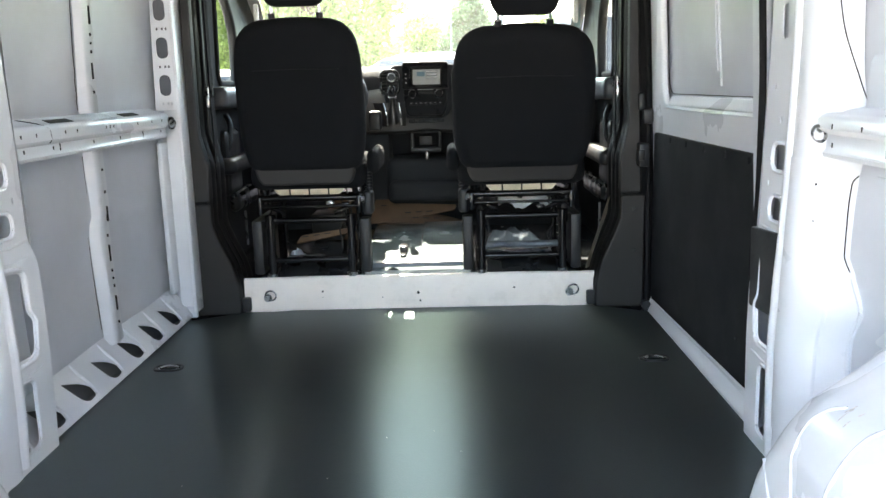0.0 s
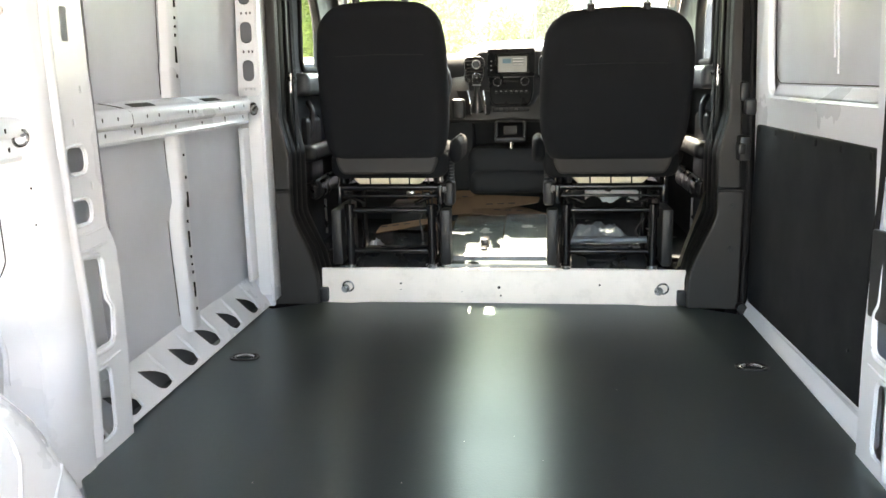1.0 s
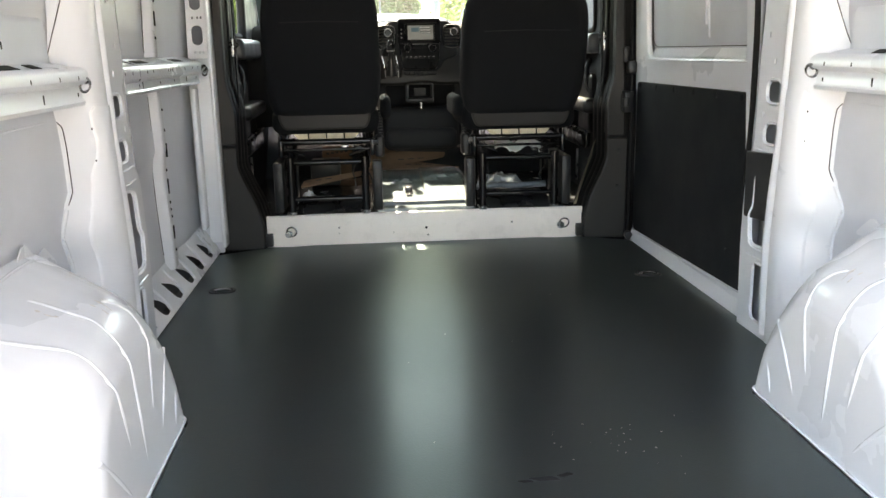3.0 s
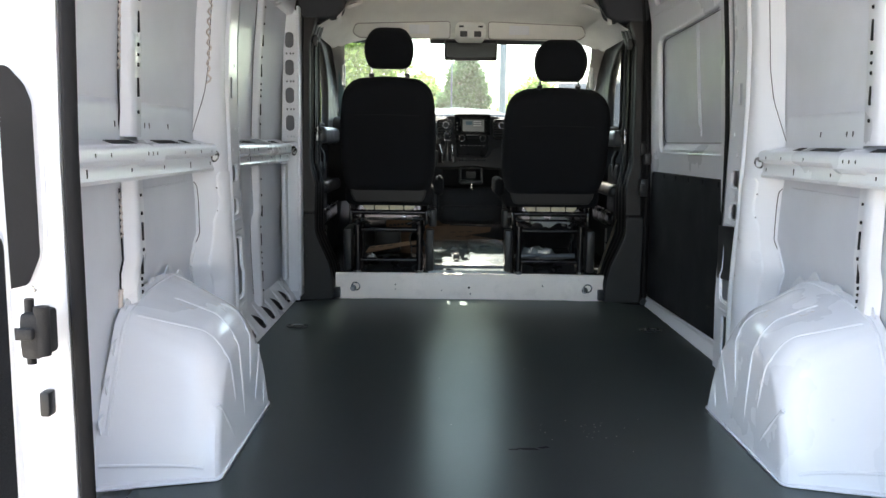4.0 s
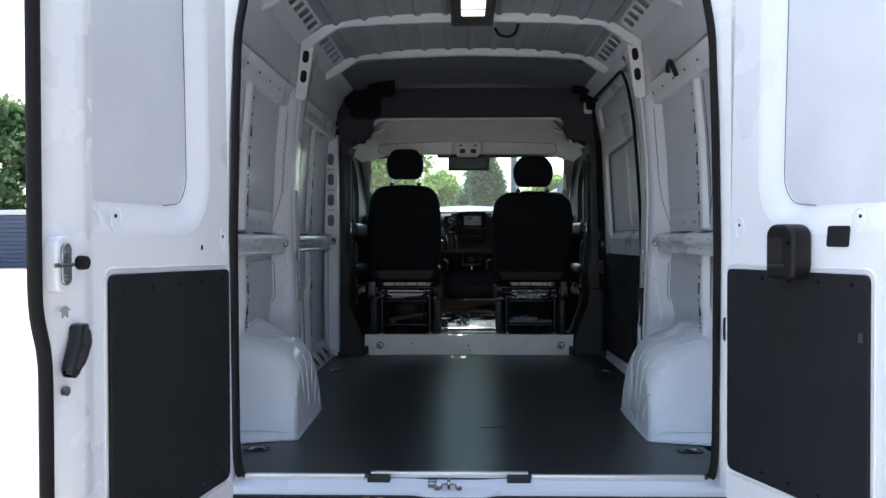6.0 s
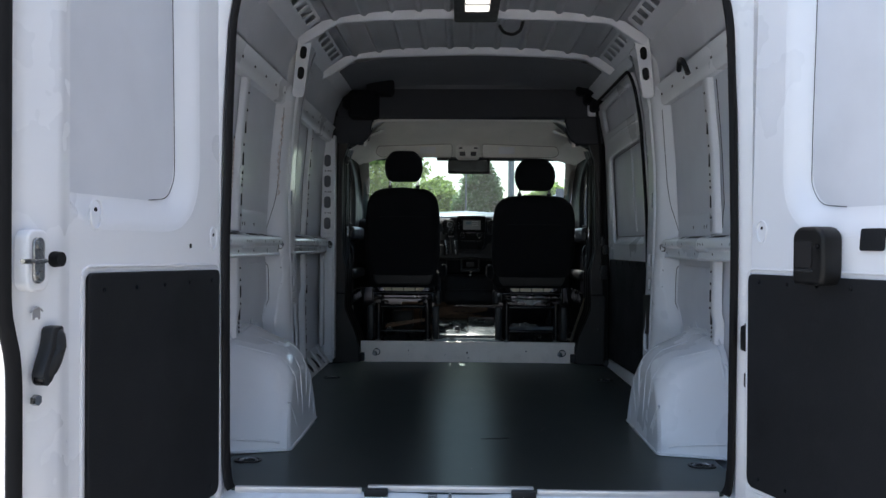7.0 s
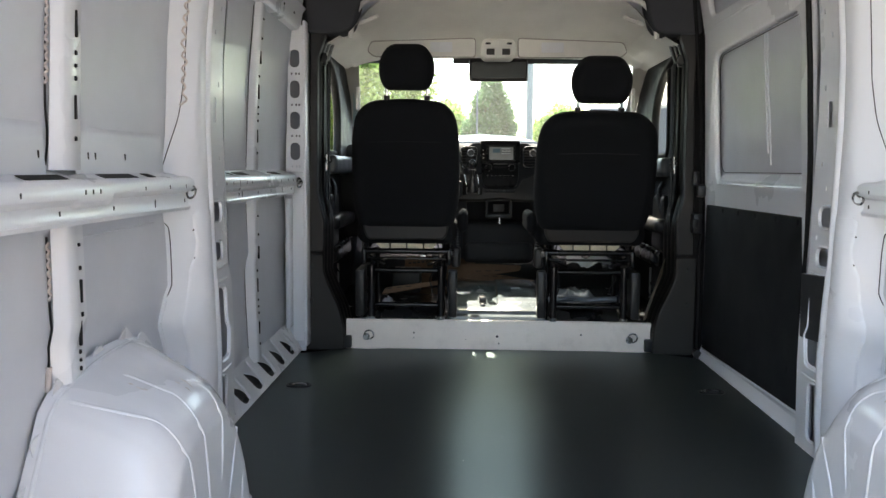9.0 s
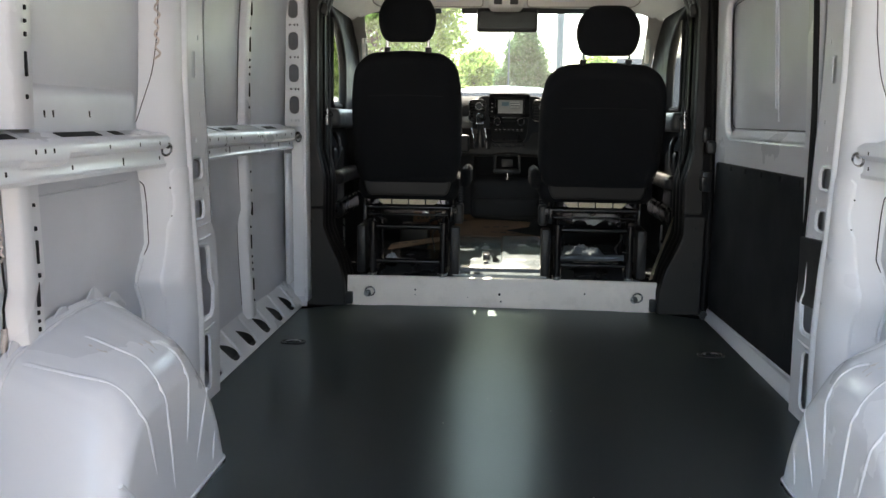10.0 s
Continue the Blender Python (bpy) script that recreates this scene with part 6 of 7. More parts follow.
# ---- rear opening: pillars, seal, sill, bumper ----
rear = thing("wall_rear", "white painted frame of the rear door opening", "door frame", (0, -0.15, 0), kind="structure")
for s in (-1, 1):
    b = bmesh.new()
    sheet(b, [[(s * (x - dz), y, z) for x, y in ((0.905, 0.02), (0.87, -0.03), (0.835, -0.10), (0.822, -0.155), (0.826, -0.185), (0.845, -0.20), (0.89, -0.215), (0.96, -0.24), (1.04, -0.25), (1.045, -0.10))] for z, dz in ((-0.10, 0.0), (0.3, 0.0), (0.8, -0.004), (1.2, 0.002), (1.5, 0.018), (1.75, 0.058), (1.95, 0.11))])
    part("rear_pillar", b, WHITE, rear)
b = bmesh.new()
box(b, (-0.95, -0.22, 1.74), (0.95, 0.0, 1.98), 0.03)
part("rear_header", b, WHITE, rear)
loop = arc_pts([(0.0, -0.185, -0.012), (0.80, -0.185, -0.012), (0.812, -0.185, 0.10), (0.816, -0.185, 0.8), (0.808, -0.185, 1.2), (0.798, -0.185, 1.5), (0.755, -0.185, 1.73), (0.0, -0.185, 1.755)], 0.06, 5)
b = bmesh.new()
tube(b, [p for p in loop if p.z > 0.0], 0.0125, 10, flat=1.2)
part("opening_seal", b, RUBBER, rear, "black rubber door-opening seal")
b = bmesh.new()
tube(b, [(-p.x + 0.005, p.y, p.z) for p in loop if p.z > 0.0], 0.0125, 10, flat=1.2)
part("opening_seal", b, RUBBER, rear, "black rubber door-opening seal")
for s in (-1, 1):
    b = bmesh.new()
    box(b, (s * 0.85 - 0.022, -0.275, 0.47), (s * 0.85 + 0.014, -0.205, 0.55), 0.008)
    box(b, (s * 0.85 - 0.028, -0.262, 0.485), (s * 0.85 - 0.018, -0.225, 0.535), 0.004)
    cyl(b, (s * 0.838, -0.262, 0.475), (s * 0.838, -0.262, 0.56), 0.013, 12)
    cyl(b, (s * 0.862, -0.255, 0.458), (s * 0.862, -0.255, 0.572), 0.008, 10)
    box(b, (s * 0.855 - 0.03, -0.285, 0.505), (s * 0.855 + 0.01, -0.268, 0.525), 0.005)
    part("door_check", b, BUMPER, rear, "black door check catch with a roller")
    b = bmesh.new()
    box(b, (s * 0.852 - 0.012, -0.235, 0.355), (s * 0.852 + 0.006, -0.208, 0.40), 0.004)
    part("door_buffer", b, BLACK, rear)
    gap = [(0.945, 0.965), (0.893, 0.965), (0.870, 0.935), (0.860, 0.905), (0.859, 0.64), (0.878, 0.590), (0.945, 0.575)] if s < 0 else [(0.920, 0.95), (0.868, 0.93), (0.872, 0.62), (0.886, 0.60), (0.912, 0.64)]
    me = plate_mesh("hinge_gap", rpoly([((x - 0.845) / 0.942, z) for x, z in gap], 0.008), [], 0.004, axes((s * 0.845, -0.209, 0), (s * 0.942, -0.336, 0), (0, 0, 1)))
    link_mesh("hinge_gap", me, DARKHOLE, rear)
    if s < 0:
        me = plate_mesh("tail_lamp_edge", rpoly([((x - 0.845) / 0.942, z) for x, z in ((0.940, 0.955), (0.905, 0.955), (0.910, 0.90), (0.922, 0.86), (0.940, 0.86))], 0.008), [], 0.006, axes((s * 0.845, -0.211, 0), (s * 0.942, -0.336, 0), (0, 0, 1)))
        link_mesh("tail_lamp_edge", me, REDLENS, rear, "red lens edge of the tail lamp")
        b = bmesh.new()
        tube(b, arc_pts([(-0.852, -0.200, 0.99), (-0.853, -0.203, 0.93), (-0.852, -0.203, 0.66), (-0.868, -0.208, 0.585), (-0.895, -0.217, 0.560)], 0.05, 5), 0.0035, 8)
        part("hollow_lip", b, WHITE, rear)
        for z in (0.555, 0.51):
            b = bmesh.new()
            cyl(b, (-0.876, -0.208, z + 0.07), (-0.877, -0.214, z + 0.07), 0.006, 10)
            part("frame_bolt", b, CHROME, rear)

sill = thing("rear_sill", "white painted rear sill with bright edge strips and a latch", "sill", (0, -0.19, 0), kind="structure")
b = bmesh.new()
rows = []
for x in [lerp(-0.86, 0.86, k / 86) for k in range(87)]:
    n = 0.0
    if -0.205 < x < 0.085:
        n = min(1.0, (x + 0.205) / 0.05, (0.085 - x) / 0.05)
    rows.append([(x, -0.120, -0.012), (x, -0.150, -0.014 - 0.006 * n), (x, -0.172 - 0.008 * n, -0.022 - 0.010 * n), (x, -0.192 - 0.022 * n, -0.028 - 0.014 * n), (x, -0.202 - 0.030 * n, -0.034 - 0.014 * n), (x, -0.206 - 0.030 * n, -0.050 - 0.01 * n), (x, -0.206 - 0.030 * n, -0.12)])
sheet(b, rows)
part("sill_pressing", b, WHITE, sill)
for xa, xb, y, z in ((-0.785, -0.372, -0.146, 0.0), (-0.352, 0.188, -0.136, 0.006), (0.200, 0.785, -0.146, 0.0)):
    part("edge_strip", boxes(((xa, y - 0.010, z - 0.016), (xb, y + 0.008, z + 0.004), 0.002)), ALU, sill, "bright aluminium floor edge strip")
for xa, xb in ((-0.362, -0.285), (0.115, 0.195)):
    part("strip_bracket", boxes(((xa, -0.168, -0.028), (xb, -0.147, 0.004), 0.004)), BLACK, sill)
b = bmesh.new()
box(b, (-0.155, -0.190, -0.032), (-0.125, -0.150, -0.012), 0.004)
part("latch_plate", b, CHROME, sill)
b = bmesh.new()
box(b, (-0.088, -0.205, -0.034), (-0.078, -0.165, -0.004), 0.003)
tube(b, arc_pts([(-0.11, -0.19, -0.034), (-0.105, -0.19, -0.018), (-0.062, -0.19, -0.018), (-0.056, -0.19, -0.034)], 0.01), 0.004, 8)
part("striker", b, CHROME, sill)
for x in (-0.123, -0.048):
    b = bmesh.new()
    cyl(b, (x, -0.195, -0.036), (x, -0.195, -0.026), 0.009, 8)
    part("sill_bolt", b, CHROME, sill)

bumper = thing("rear_bumper", "black ribbed plastic rear bumper step, dusty", "bumper", (0, -0.4, -0.1), kind="structure")
b = bmesh.new()
prof = [(-0.200, -0.052), (-0.236, -0.050), (-0.240, -0.064)]
y = -0.245
while y > -0.475:
    prof += [(y, -0.064), (y - 0.006, -0.060), (y - 0.010, -0.060), (y - 0.014, -0.066)]
    y -= 0.017
prof += [(-0.49, -0.066), (-0.51, -0.08), (-0.515, -0.30), (-0.30, -0.34), (-0.24, -0.30)]
sheet(b, [[(x, yy + 0.10 * max(0, abs(x) - 0.75), zz) for yy, zz in prof] for x in [lerp(-0.95, 0.95, k / 24) for k in range(25)]])
part("bumper_step", b, BUMPER, bumper)
b = bmesh.new()
cyl(b, (0.46, -0.250, -0.054), (0.46, -0.250, -0.046), 0.007, 10)
part("bumper_rivet", b, GREYPRINT, bumper)
rng = random.Random(21)
for k in range(10):
    lx, ly = rng.uniform(-0.5, 0.7), rng.uniform(-0.262, -0.25)
    if k < 2:
        lx, ly = -0.36 + 0.045 * k, -0.256
    w = rng.uniform(0.006, 0.012) if k > 1 else 0.022
    me = plate_mesh("dry_leaf", rpoly([(-w, 0), (0, -w * 0.45), (w, 0.002), (0.2 * w, w * 0.5)], w * 0.3), [], 0.0012, pose(lx, ly, -0.0475, rng.uniform(-9, 9), rng.uniform(-9, 9), rng.uniform(0, 180)))
    tagged(link_mesh("dry_leaf", me, LEAFTAN if k < 2 else CARD), "small dry brown leaf lying on the bumper", "leaf", group="leaves on the bumper")


# ---- rear doors, both swung open ----
def rear_door(s, name, p0, ang, label):
    """s: side; p0: the hinge-side end of the inner face; ang: degrees by which the door stands past a right angle."""
    d = thing(name, label, "door", (p0[0], p0[1], 0.0), kind="structure")
    a = radians(ang)
    u = Vector((s * math.sin(a), -math.cos(a), 0))
    o = axes((p0[0], p0[1], 0), u, (0, 0, 1))      # x along the door, y up, z its normal
    inn = 1.0 if (o.to_3x3() @ Vector((0, 0, 1))).x * s < 0 else -1.0

    def at(x, z, w=0.0):
        return o @ Vector((x, z, inn * w))

    def put(nm, out, holes, thick, w, material, lab="", bevel=0.0, par=d, res=2):
        return plate(nm, out, holes, thick, o @ pose(0, 0, inn * w), material, par, lab, bevel, res)
    L, Z0, Z1 = 0.828, -0.03, 1.78
    E0 = 0.0 if s < 0 else -0.02
    a0, a1 = (0.20, 0.685) if s < 0 else (0.185, 0.66)

    def rim_at(d):
        """The recess outline, grown by d; the growth is held back beside the closing edge."""
        e_ = d * (0.35 if s < 0 else 0.8)
        return rpoly([(a0 - d, 0.885 - d, 0.12 + d), (a1 + e_, 0.885 - d, 0.08 + d), (a1 + e_, 1.64 + d, 0.09), (a0 + 0.02 - d, 1.66 + d, 0.09)], 0.09, 8)
    rec = rim_at(0.060)
    put("inner_sheet", rpoly([(E0, Z0, 0.10), (L - 0.10, Z0, 0.02), (L - 0.10, Z1, 0.02), (E0 + 0.05, Z1, 0.12)], 0.05, 6), [rec], 0.026, -0.013, WHITE, "white painted inner door sheet", 0.001, res=2)
    b = bmesh.new()
    loops = []
    for k in range(11):
        f = k / 10
        loops.append([at(x, z, -0.0005 - 0.034 * f * f * (3 - 2 * f)) for x, z in rim_at(lerp(0.061, -0.015, f))])
    sheet(b, loops, True)
    part("recess_bevel", b, WHITE, d, "softly rounded edge of the window recess")
    b = bmesh.new()
    tube(b, arc_pts([at(a0 + 0.030, 1.60, -0.033), at(a0 + 0.013, 1.10, -0.033), at(a0 + 0.010, 0.955, -0.033), at(a0 + 0.045, 0.905, -0.033), at(a0 + 0.13, 0.897, -0.033)], 0.06, 6), 0.0010, 6)
    part("blank_seam", b, DARKHOLE, d)
    put("window_blank", rpoly([(a0 - 0.05, 0.83), (a1 + 0.04, 0.83), (a1 + 0.04, 1.70), (a0 - 0.05, 1.70)], 0.09, 5), [], 0.004, -0.036, SKIN, "grey-white blanked window panel")
    put("outer_sheet", rpoly([(E0 - 0.02, Z0 - 0.04, 0.16), (L - 0.10, Z0 - 0.06, 0.04), (L - 0.10, Z1 + 0.05, 0.04), (0.03, Z1 + 0.05, 0.06)], 0.06, 6), [], 0.02, -0.085, WHITE, "white painted outer door sheet", 0.006)
    b = bmesh.new()
    sheet(b, [[at(E0 + 0.002, z, -0.016), at(E0 - 0.012, z, -0.05), at(E0 - 0.02, z, -0.08)] for z in (Z0 + 0.10, 0.5, 1.1, Z1 - 0.12)])
    part("hinge_edge", b, WHITE, d)
    # closing edge, a broad rounded return
    b = bmesh.new()
    sheet(b, [[at(x, z, w) for x, w in ((L - 0.150, 0.0), (L - 0.130, 0.003), (L - 0.112, 0.010), (L - 0.098, 0.010), (L - 0.035, -0.004), (L - 0.015, -0.012), (L - 0.004, -0.022), (L - 0.02, -0.04), (L - 0.09, -0.08))] for z in (Z0, 0.4, 0.9, 1.4, Z1)])
    part("closing_edge", b, WHITE, d)
    b = bmesh.new()
    wob = [(L + 0.002 + (0.015 * math.tanh((z - 0.63) / 0.045) if s < 0 else 0.0), z) for z in [lerp(Z0, Z1, k / 60) for k in range(61)]]
    tube(b, [at(x, z, -0.012) for x, z in wob], 0.014, 10)
    part("edge_seal", b, RUBBER, d, "black rubber edge seal")
    p0u, p1u = (0.040, 0.628) if s < 0 else (0.0, 0.535)
    lift = 0.012 if s < 0 else 0.0
    pan = put("lower_panel", rpoly([(p0u, 0.13, 0.03), (p1u, 0.13, 0.03), (p1u, 0.725 + lift, 0.02), (p0u, 0.722 + 0.4 * lift, 0.02)], 0.02, 5), [], 0.010, 0.005, PANEL, "black composite lower door panel", 0.003)
    b = bmesh.new()
    tube(b, [at(x, z, 0.001) for x, z in rpoly([(p0u - 0.012, 0.115), (p1u + 0.012, 0.115), (p1u + 0.012, 0.738 + lift), (p0u - 0.012, 0.735 + 0.4 * lift)], 0.03, 5)], 0.0035, 8, True)
    part("panel_surround", b, WHITE, d)
    for k in range(5):
        for z in (0.16, 0.70):
            b = bmesh.new()
            x = lerp(p0u + 0.05, p1u - 0.05, k / 4)
            cyl(b, at(x, z, 0.009), at(x, z, 0.0115), 0.005, 10)
            part("panel_rivet", b, FRAME, pan)
    # keyhole embossings
    for x, z in ((0.062, 0.815) if s < 0 else (0.045, 0.845), (p1u - 0.035 if s < 0 else 0.50, 0.86)):
        b = bmesh.new()
        tube(b, [at(x + 0.020 * math.cos(q), z + (0.024 if math.sin(q) > 0 else 0.036) * math.sin(q), 0.001) for q in [k * math.pi / 9 for k in range(18)]], 0.0028, 6, True)
        part("embossing", b, WHITE, d)
        b = bmesh.new()
        cyl(b, at(x, z + 0.004, -0.001), at(x, z + 0.004, 0.0012), 0.0045, 8)
        part("fixing_hole", b, DARKHOLE, d)
    put("fixing_hole", rrect(0.19, 0.79, 0.008, 0.012, 0.002), [], 0.002, 0.0008, DARKHOLE)
    return d, at, put


dl, at, put = rear_door(-1, "door_1", (-0.703, -0.585), 8.7, "open white rear door with black lower panel and pull handle")
# latch, buffer, handle, pictogram on the closing edge of the left door
lp = put("latch_plate", rrect(0.792, 0.765, 0.058, 0.110, 0.020, 6), [], 0.028, 0.004, WHITE, "white raised latch pad", 0.004)
put("latch_keeper", rrect(0.796, 0.765, 0.028, 0.082, 0.013, 6), [], 0.008, 0.020, CHROME, "zinc-plated latch plate", 0.002, lp)
for z in (0.738, 0.792):
    b = bmesh.new()
    cyl(b, at(0.796, z, 0.022), at(0.796, z, 0.027), 0.008, 14)
    part("screw", b, CHROME, lp)
b = bmesh.new()
cyl(b, at(0.786, 0.764, 0.028), at(0.850, 0.764, 0.030), 0.0045, 10)
part("latch_bolt", b, CHROME, lp)
b = bmesh.new()
cyl(b, at(0.735, 0.766, 0.0), at(0.735, 0.766, 0.024), 0.0155, 16, 0.0135)
part("door_buffer", b, RUBBER, dl, "black rubber buffer")
b = bmesh.new()
tube(b, arc_pts([at(0.752, 0.632, 0.008), at(0.748, 0.630, 0.026), at(0.750, 0.600, 0.030), at(0.766, 0.572, 0.028), at(0.784, 0.553, 0.016)], 0.016, 4), 0.011, 10, flat=1.2)
hd = part("pull_handle", b, BLACK, dl, "black plastic pull handle")
put("handle_base", rpoly([(0.735, 0.645), (0.768, 0.645), (0.772, 0.615), (0.797, 0.560), (0.790, 0.540), (0.768, 0.545), (0.742, 0.60)], 0.010), [], 0.026, 0.018, BLACK, "", 0.004, hd)
b = bmesh.new()
cyl(b, at(0.784, 0.553, 0.012), at(0.784, 0.553, 0.030), 0.012, 14)
part("handle_boss", b, FRAME, hd)
for k in range(5):
    q = radians(50 + 20 * k)
    put("pictogram_bar", rrect(0.785 + 0.012 * math.cos(q), 0.655 + 0.018 * math.sin(q), 0.005, 0.020, 0.002), [], 0.001, 0.0090, GREYPRINT)
b = bmesh.new()
tube(b, [at(0.785 + 0.021 * math.cos(radians(q)), 0.660 + 0.020 * math.sin(radians(q)), 0.0095) for q in range(40, 141, 10)], 0.0015, 6)
part("pictogram_arc", b, GREYPRINT, dl)
b = bmesh.new()
cyl(b, at(0.785, 0.515, 0.004), at(0.785, 0.515, 0.014), 0.010, 6)
part("edge_bolt", b, CHROME, dl)

_, at, put = rear_door(1, "door_2", (0.757, -0.500), 18.0, "open white rear door with black panel and a black latch cover")
cv = put("latch_cover", rpoly([(0.235, 0.705), (0.335, 0.705), (0.342, 0.735), (0.342, 0.830), (0.32, 0.848), (0.255, 0.848), (0.235, 0.83)], 0.015), [], 0.060, 0.030, MATTBLACK, "black moulded latch cover with a finger recess", 0.010, res=3)
put("finger_recess", rrect(0.278, 0.780, 0.055, 0.065, 0.01), [], 0.004, 0.0605, DARKHOLE, "", 0.001, cv)
put("cover_lip", rrect(0.278, 0.740, 0.06, 0.010, 0.004), [], 0.008, 0.060, BLACK, "", 0.003, cv)
b = bmesh.new()
cyl(b, at(0.325, 0.800, 0.058), at(0.325, 0.800, 0.064), 0.006, 10)
part("cover_screw", b, FRAME, cv)
put("black_pad", rpoly([(0.395, 0.790), (0.465, 0.790), (0.470, 0.842), (0.400, 0.842)], 0.008), [], 0.006, 0.003, PANEL, "black adhesive pad", 0.001)
put("panel_clip", rrect(0.515, 0.575, 0.012, 0.022, 0.003), [], 0.004, 0.012, GREYVINYL)

# ---- sliding side door with its lower panel ----
sd = thing("door_3", "closed white sliding door with black lower panel and blanked window", "sliding door", (0.97, 2.1, 0.0), kind="structure")
SX = Matrix(((0, 0, 1, 0), (1, 0, 0, 0), (0, 1, 0, 0), (0, 0, 0, 1)))


def leaf(name, out, holes, thick, x, material, label="", bevel=0.0, lean=0.0, par=sd):
    me = plate_mesh(name, out, holes, thick, SX, bevel, 3)
    for v in me.vertices:
        v.co.x += x - lean * max(0.0, v.co.z - 0.8) - (0.15 * max(0.0, v.co.z - 1.45) if lean else 0.0)
    return link_mesh(name, me, material, par, label)


LEAN = 0.07
rec = rpoly([(1.60, 0.815, 0.06), (2.575, 0.815, 0.08), (2.535, 1.36, 0.06), (1.62, 1.385, 0.06)], 0.06, 6)
rec2 = rpoly([(1.60, 1.525, 0.04), (2.53, 1.525, 0.04), (2.51, 1.665, 0.03), (1.64, 1.675, 0.03)], 0.04, 5)
leaf("door_frame", rpoly([(1.505, -0.02), (2.69, -0.02), (2.70, 0.5), (2.66, 1.455, 0.001), (2.63, 1.715, 0.05), (1.55, 1.725, 0.05), (1.515, 1.455, 0.001)], 0.03), [rec, rec2], 0.026, 0.963, WHITE, "white painted door pressing", 0.010, LEAN)
leaf("window_blank", rpoly([(1.58, 0.80), (2.60, 0.80), (2.56, 1.40), (1.60, 1.42)], 0.06), [], 0.004, 0.988, SKIN, "grey-white blanked window panel", 0, LEAN)
leaf("head_blank", rpoly([(1.57, 1.50), (2.56, 1.50), (2.54, 1.70), (1.60, 1.70)], 0.03), [], 0.004, 0.987, SKIN, "shaded grey-white panel of the door head", 0, LEAN)
b = bmesh.new()
tube(b, [(0.951 - LEAN * 0.68, 1.60, 1.478), (0.949 - LEAN * 0.68, 2.1, 1.482), (0.951 - LEAN * 0.68, 2.58, 1.478)], 0.008, 8)
part("head_fold", b, WHITE, sd)
b = bmesh.new()
tube(b, [(0.977 - LEAN * max(0, z - 0.8), y, z) for y, z in rpoly([(1.605, 0.855), (2.57, 0.855), (2.53, 1.355), (1.625, 1.38)], 0.07, 6)], 0.0014, 6, True)
part("window_seam", b, DARKHOLE, sd)
b = bmesh.new()
for yy in (1.985, 2.012):
    tube(b, [(0.982 - LEAN * max(0, z - 0.8), yy + 0.01 * (z - 0.9), z) for z in [lerp(0.93 if yy > 2.0 else 0.885, 1.37, k / 8) for k in range(9)]], 0.0034, 8)
part("window_strut", b, SKIN, sd)
b = bmesh.new()
sheet(b, [[(x, y, z) for x, z in ((0.987, 0.862), (0.985, 0.852), (0.980, 0.845), (0.966, 0.828), (0.960, 0.820), (0.953, 0.8165))] for y in (1.60, 1.7, 2.1, 2.45, 2.56)])
tube(b, [(0.9500, 1.61, 0.806), (0.9495, 2.1, 0.804), (0.9500, 2.55, 0.806)], 0.0035, 8)
part("window_ledge", b, WHITE, sd, "white sloping ledge below the blanked window")
pan = leaf("lower_panel", rpoly([(1.53, 0.072), (2.655, 0.046), (2.665, 0.10), (2.665, 0.708), (1.535, 0.712)], 0.02), [], 0.010, 0.947, PANEL, "black composite lower door panel", 0.003)
for k in range(6):
    y = lerp(1.62, 2.62, k / 5)
    b = bmesh.new()
    box(b, (0.9385, y - 0.008, 0.682), (0.9425, y + 0.008, 0.702), 0.002)
    part("panel_clip", b, DARKHOLE, pan)
b = bmesh.new()
cyl(b, (0.943, 1.66, 0.19), (0.938, 1.66, 0.19), 0.004, 8)
part("panel_rivet", b, CHROME, pan)
b = bmesh.new()
tube(b, [(0.95, 1.53, 0.060), (0.95, 2.1, 0.048), (0.95, 2.665, 0.034), (0.95, 2.672, 0.3), (0.95, 2.672, 0.71)], 0.006, 8)
part("panel_surround", b, WHITE, sd)
b = bmesh.new()
sheet(b, [[(0.928, y, -0.012), (0.944, y, 0.022), (0.952, y, 0.045)] for y in (1.50, 2.1, 2.69)])
part("door_sill", b, WHITE, sd)
for (pts, r) in (([(0.935, 1.51, -0.01), (0.932, 1.512, 0.30), (0.925, 1.525, 0.42), (0.930, 1.512, 0.60), (0.925, 1.508, 0.9), (0.905, 1.50, 1.2), (0.882, 1.495, 1.46), (0.855, 1.52, 1.64), (0.838, 1.60, 1.735), (0.836, 2.56, 1.735), (0.850, 2.665, 1.66), (0.878, 2.688, 1.46), (0.915, 2.695, 1.1), (0.93, 2.70, 0.70), (0.935, 2.70, 0.0)], 0.009),):
    b = bmesh.new()
    tube(b, arc_pts(pts, 0.06, 5), r, 8)
    part("door_seal", b, RUBBER, sd, "black rubber door seal")
b = bmesh.new()
box(b, (0.885, 2.655, 0.575), (0.925, 2.715, 0.665), 0.006)
box(b, (0.880, 2.65, 0.600), (0.905, 2.70, 0.640), 0.004)
part("door_lock", b, BLACK, sd, "black lock body")
b = bmesh.new()
box(b, (0.90, 2.66, 0.74), (0.94, 2.71, 0.80), 0.012)
box(b, (0.885, 2.69, 0.79), (0.915, 2.715, 0.86), 0.010)
part("roller_cover", b, BLACK, sd)
b = bmesh.new()
cyl(b, (0.925, 2.655, 0.015), (0.925, 2.685, 0.015), 0.018, 12)
cyl(b, (0.925, 2.655, -0.012), (0.925, 2.68, -0.012), 0.014, 12)
part("roller", b, BLACK, sd)
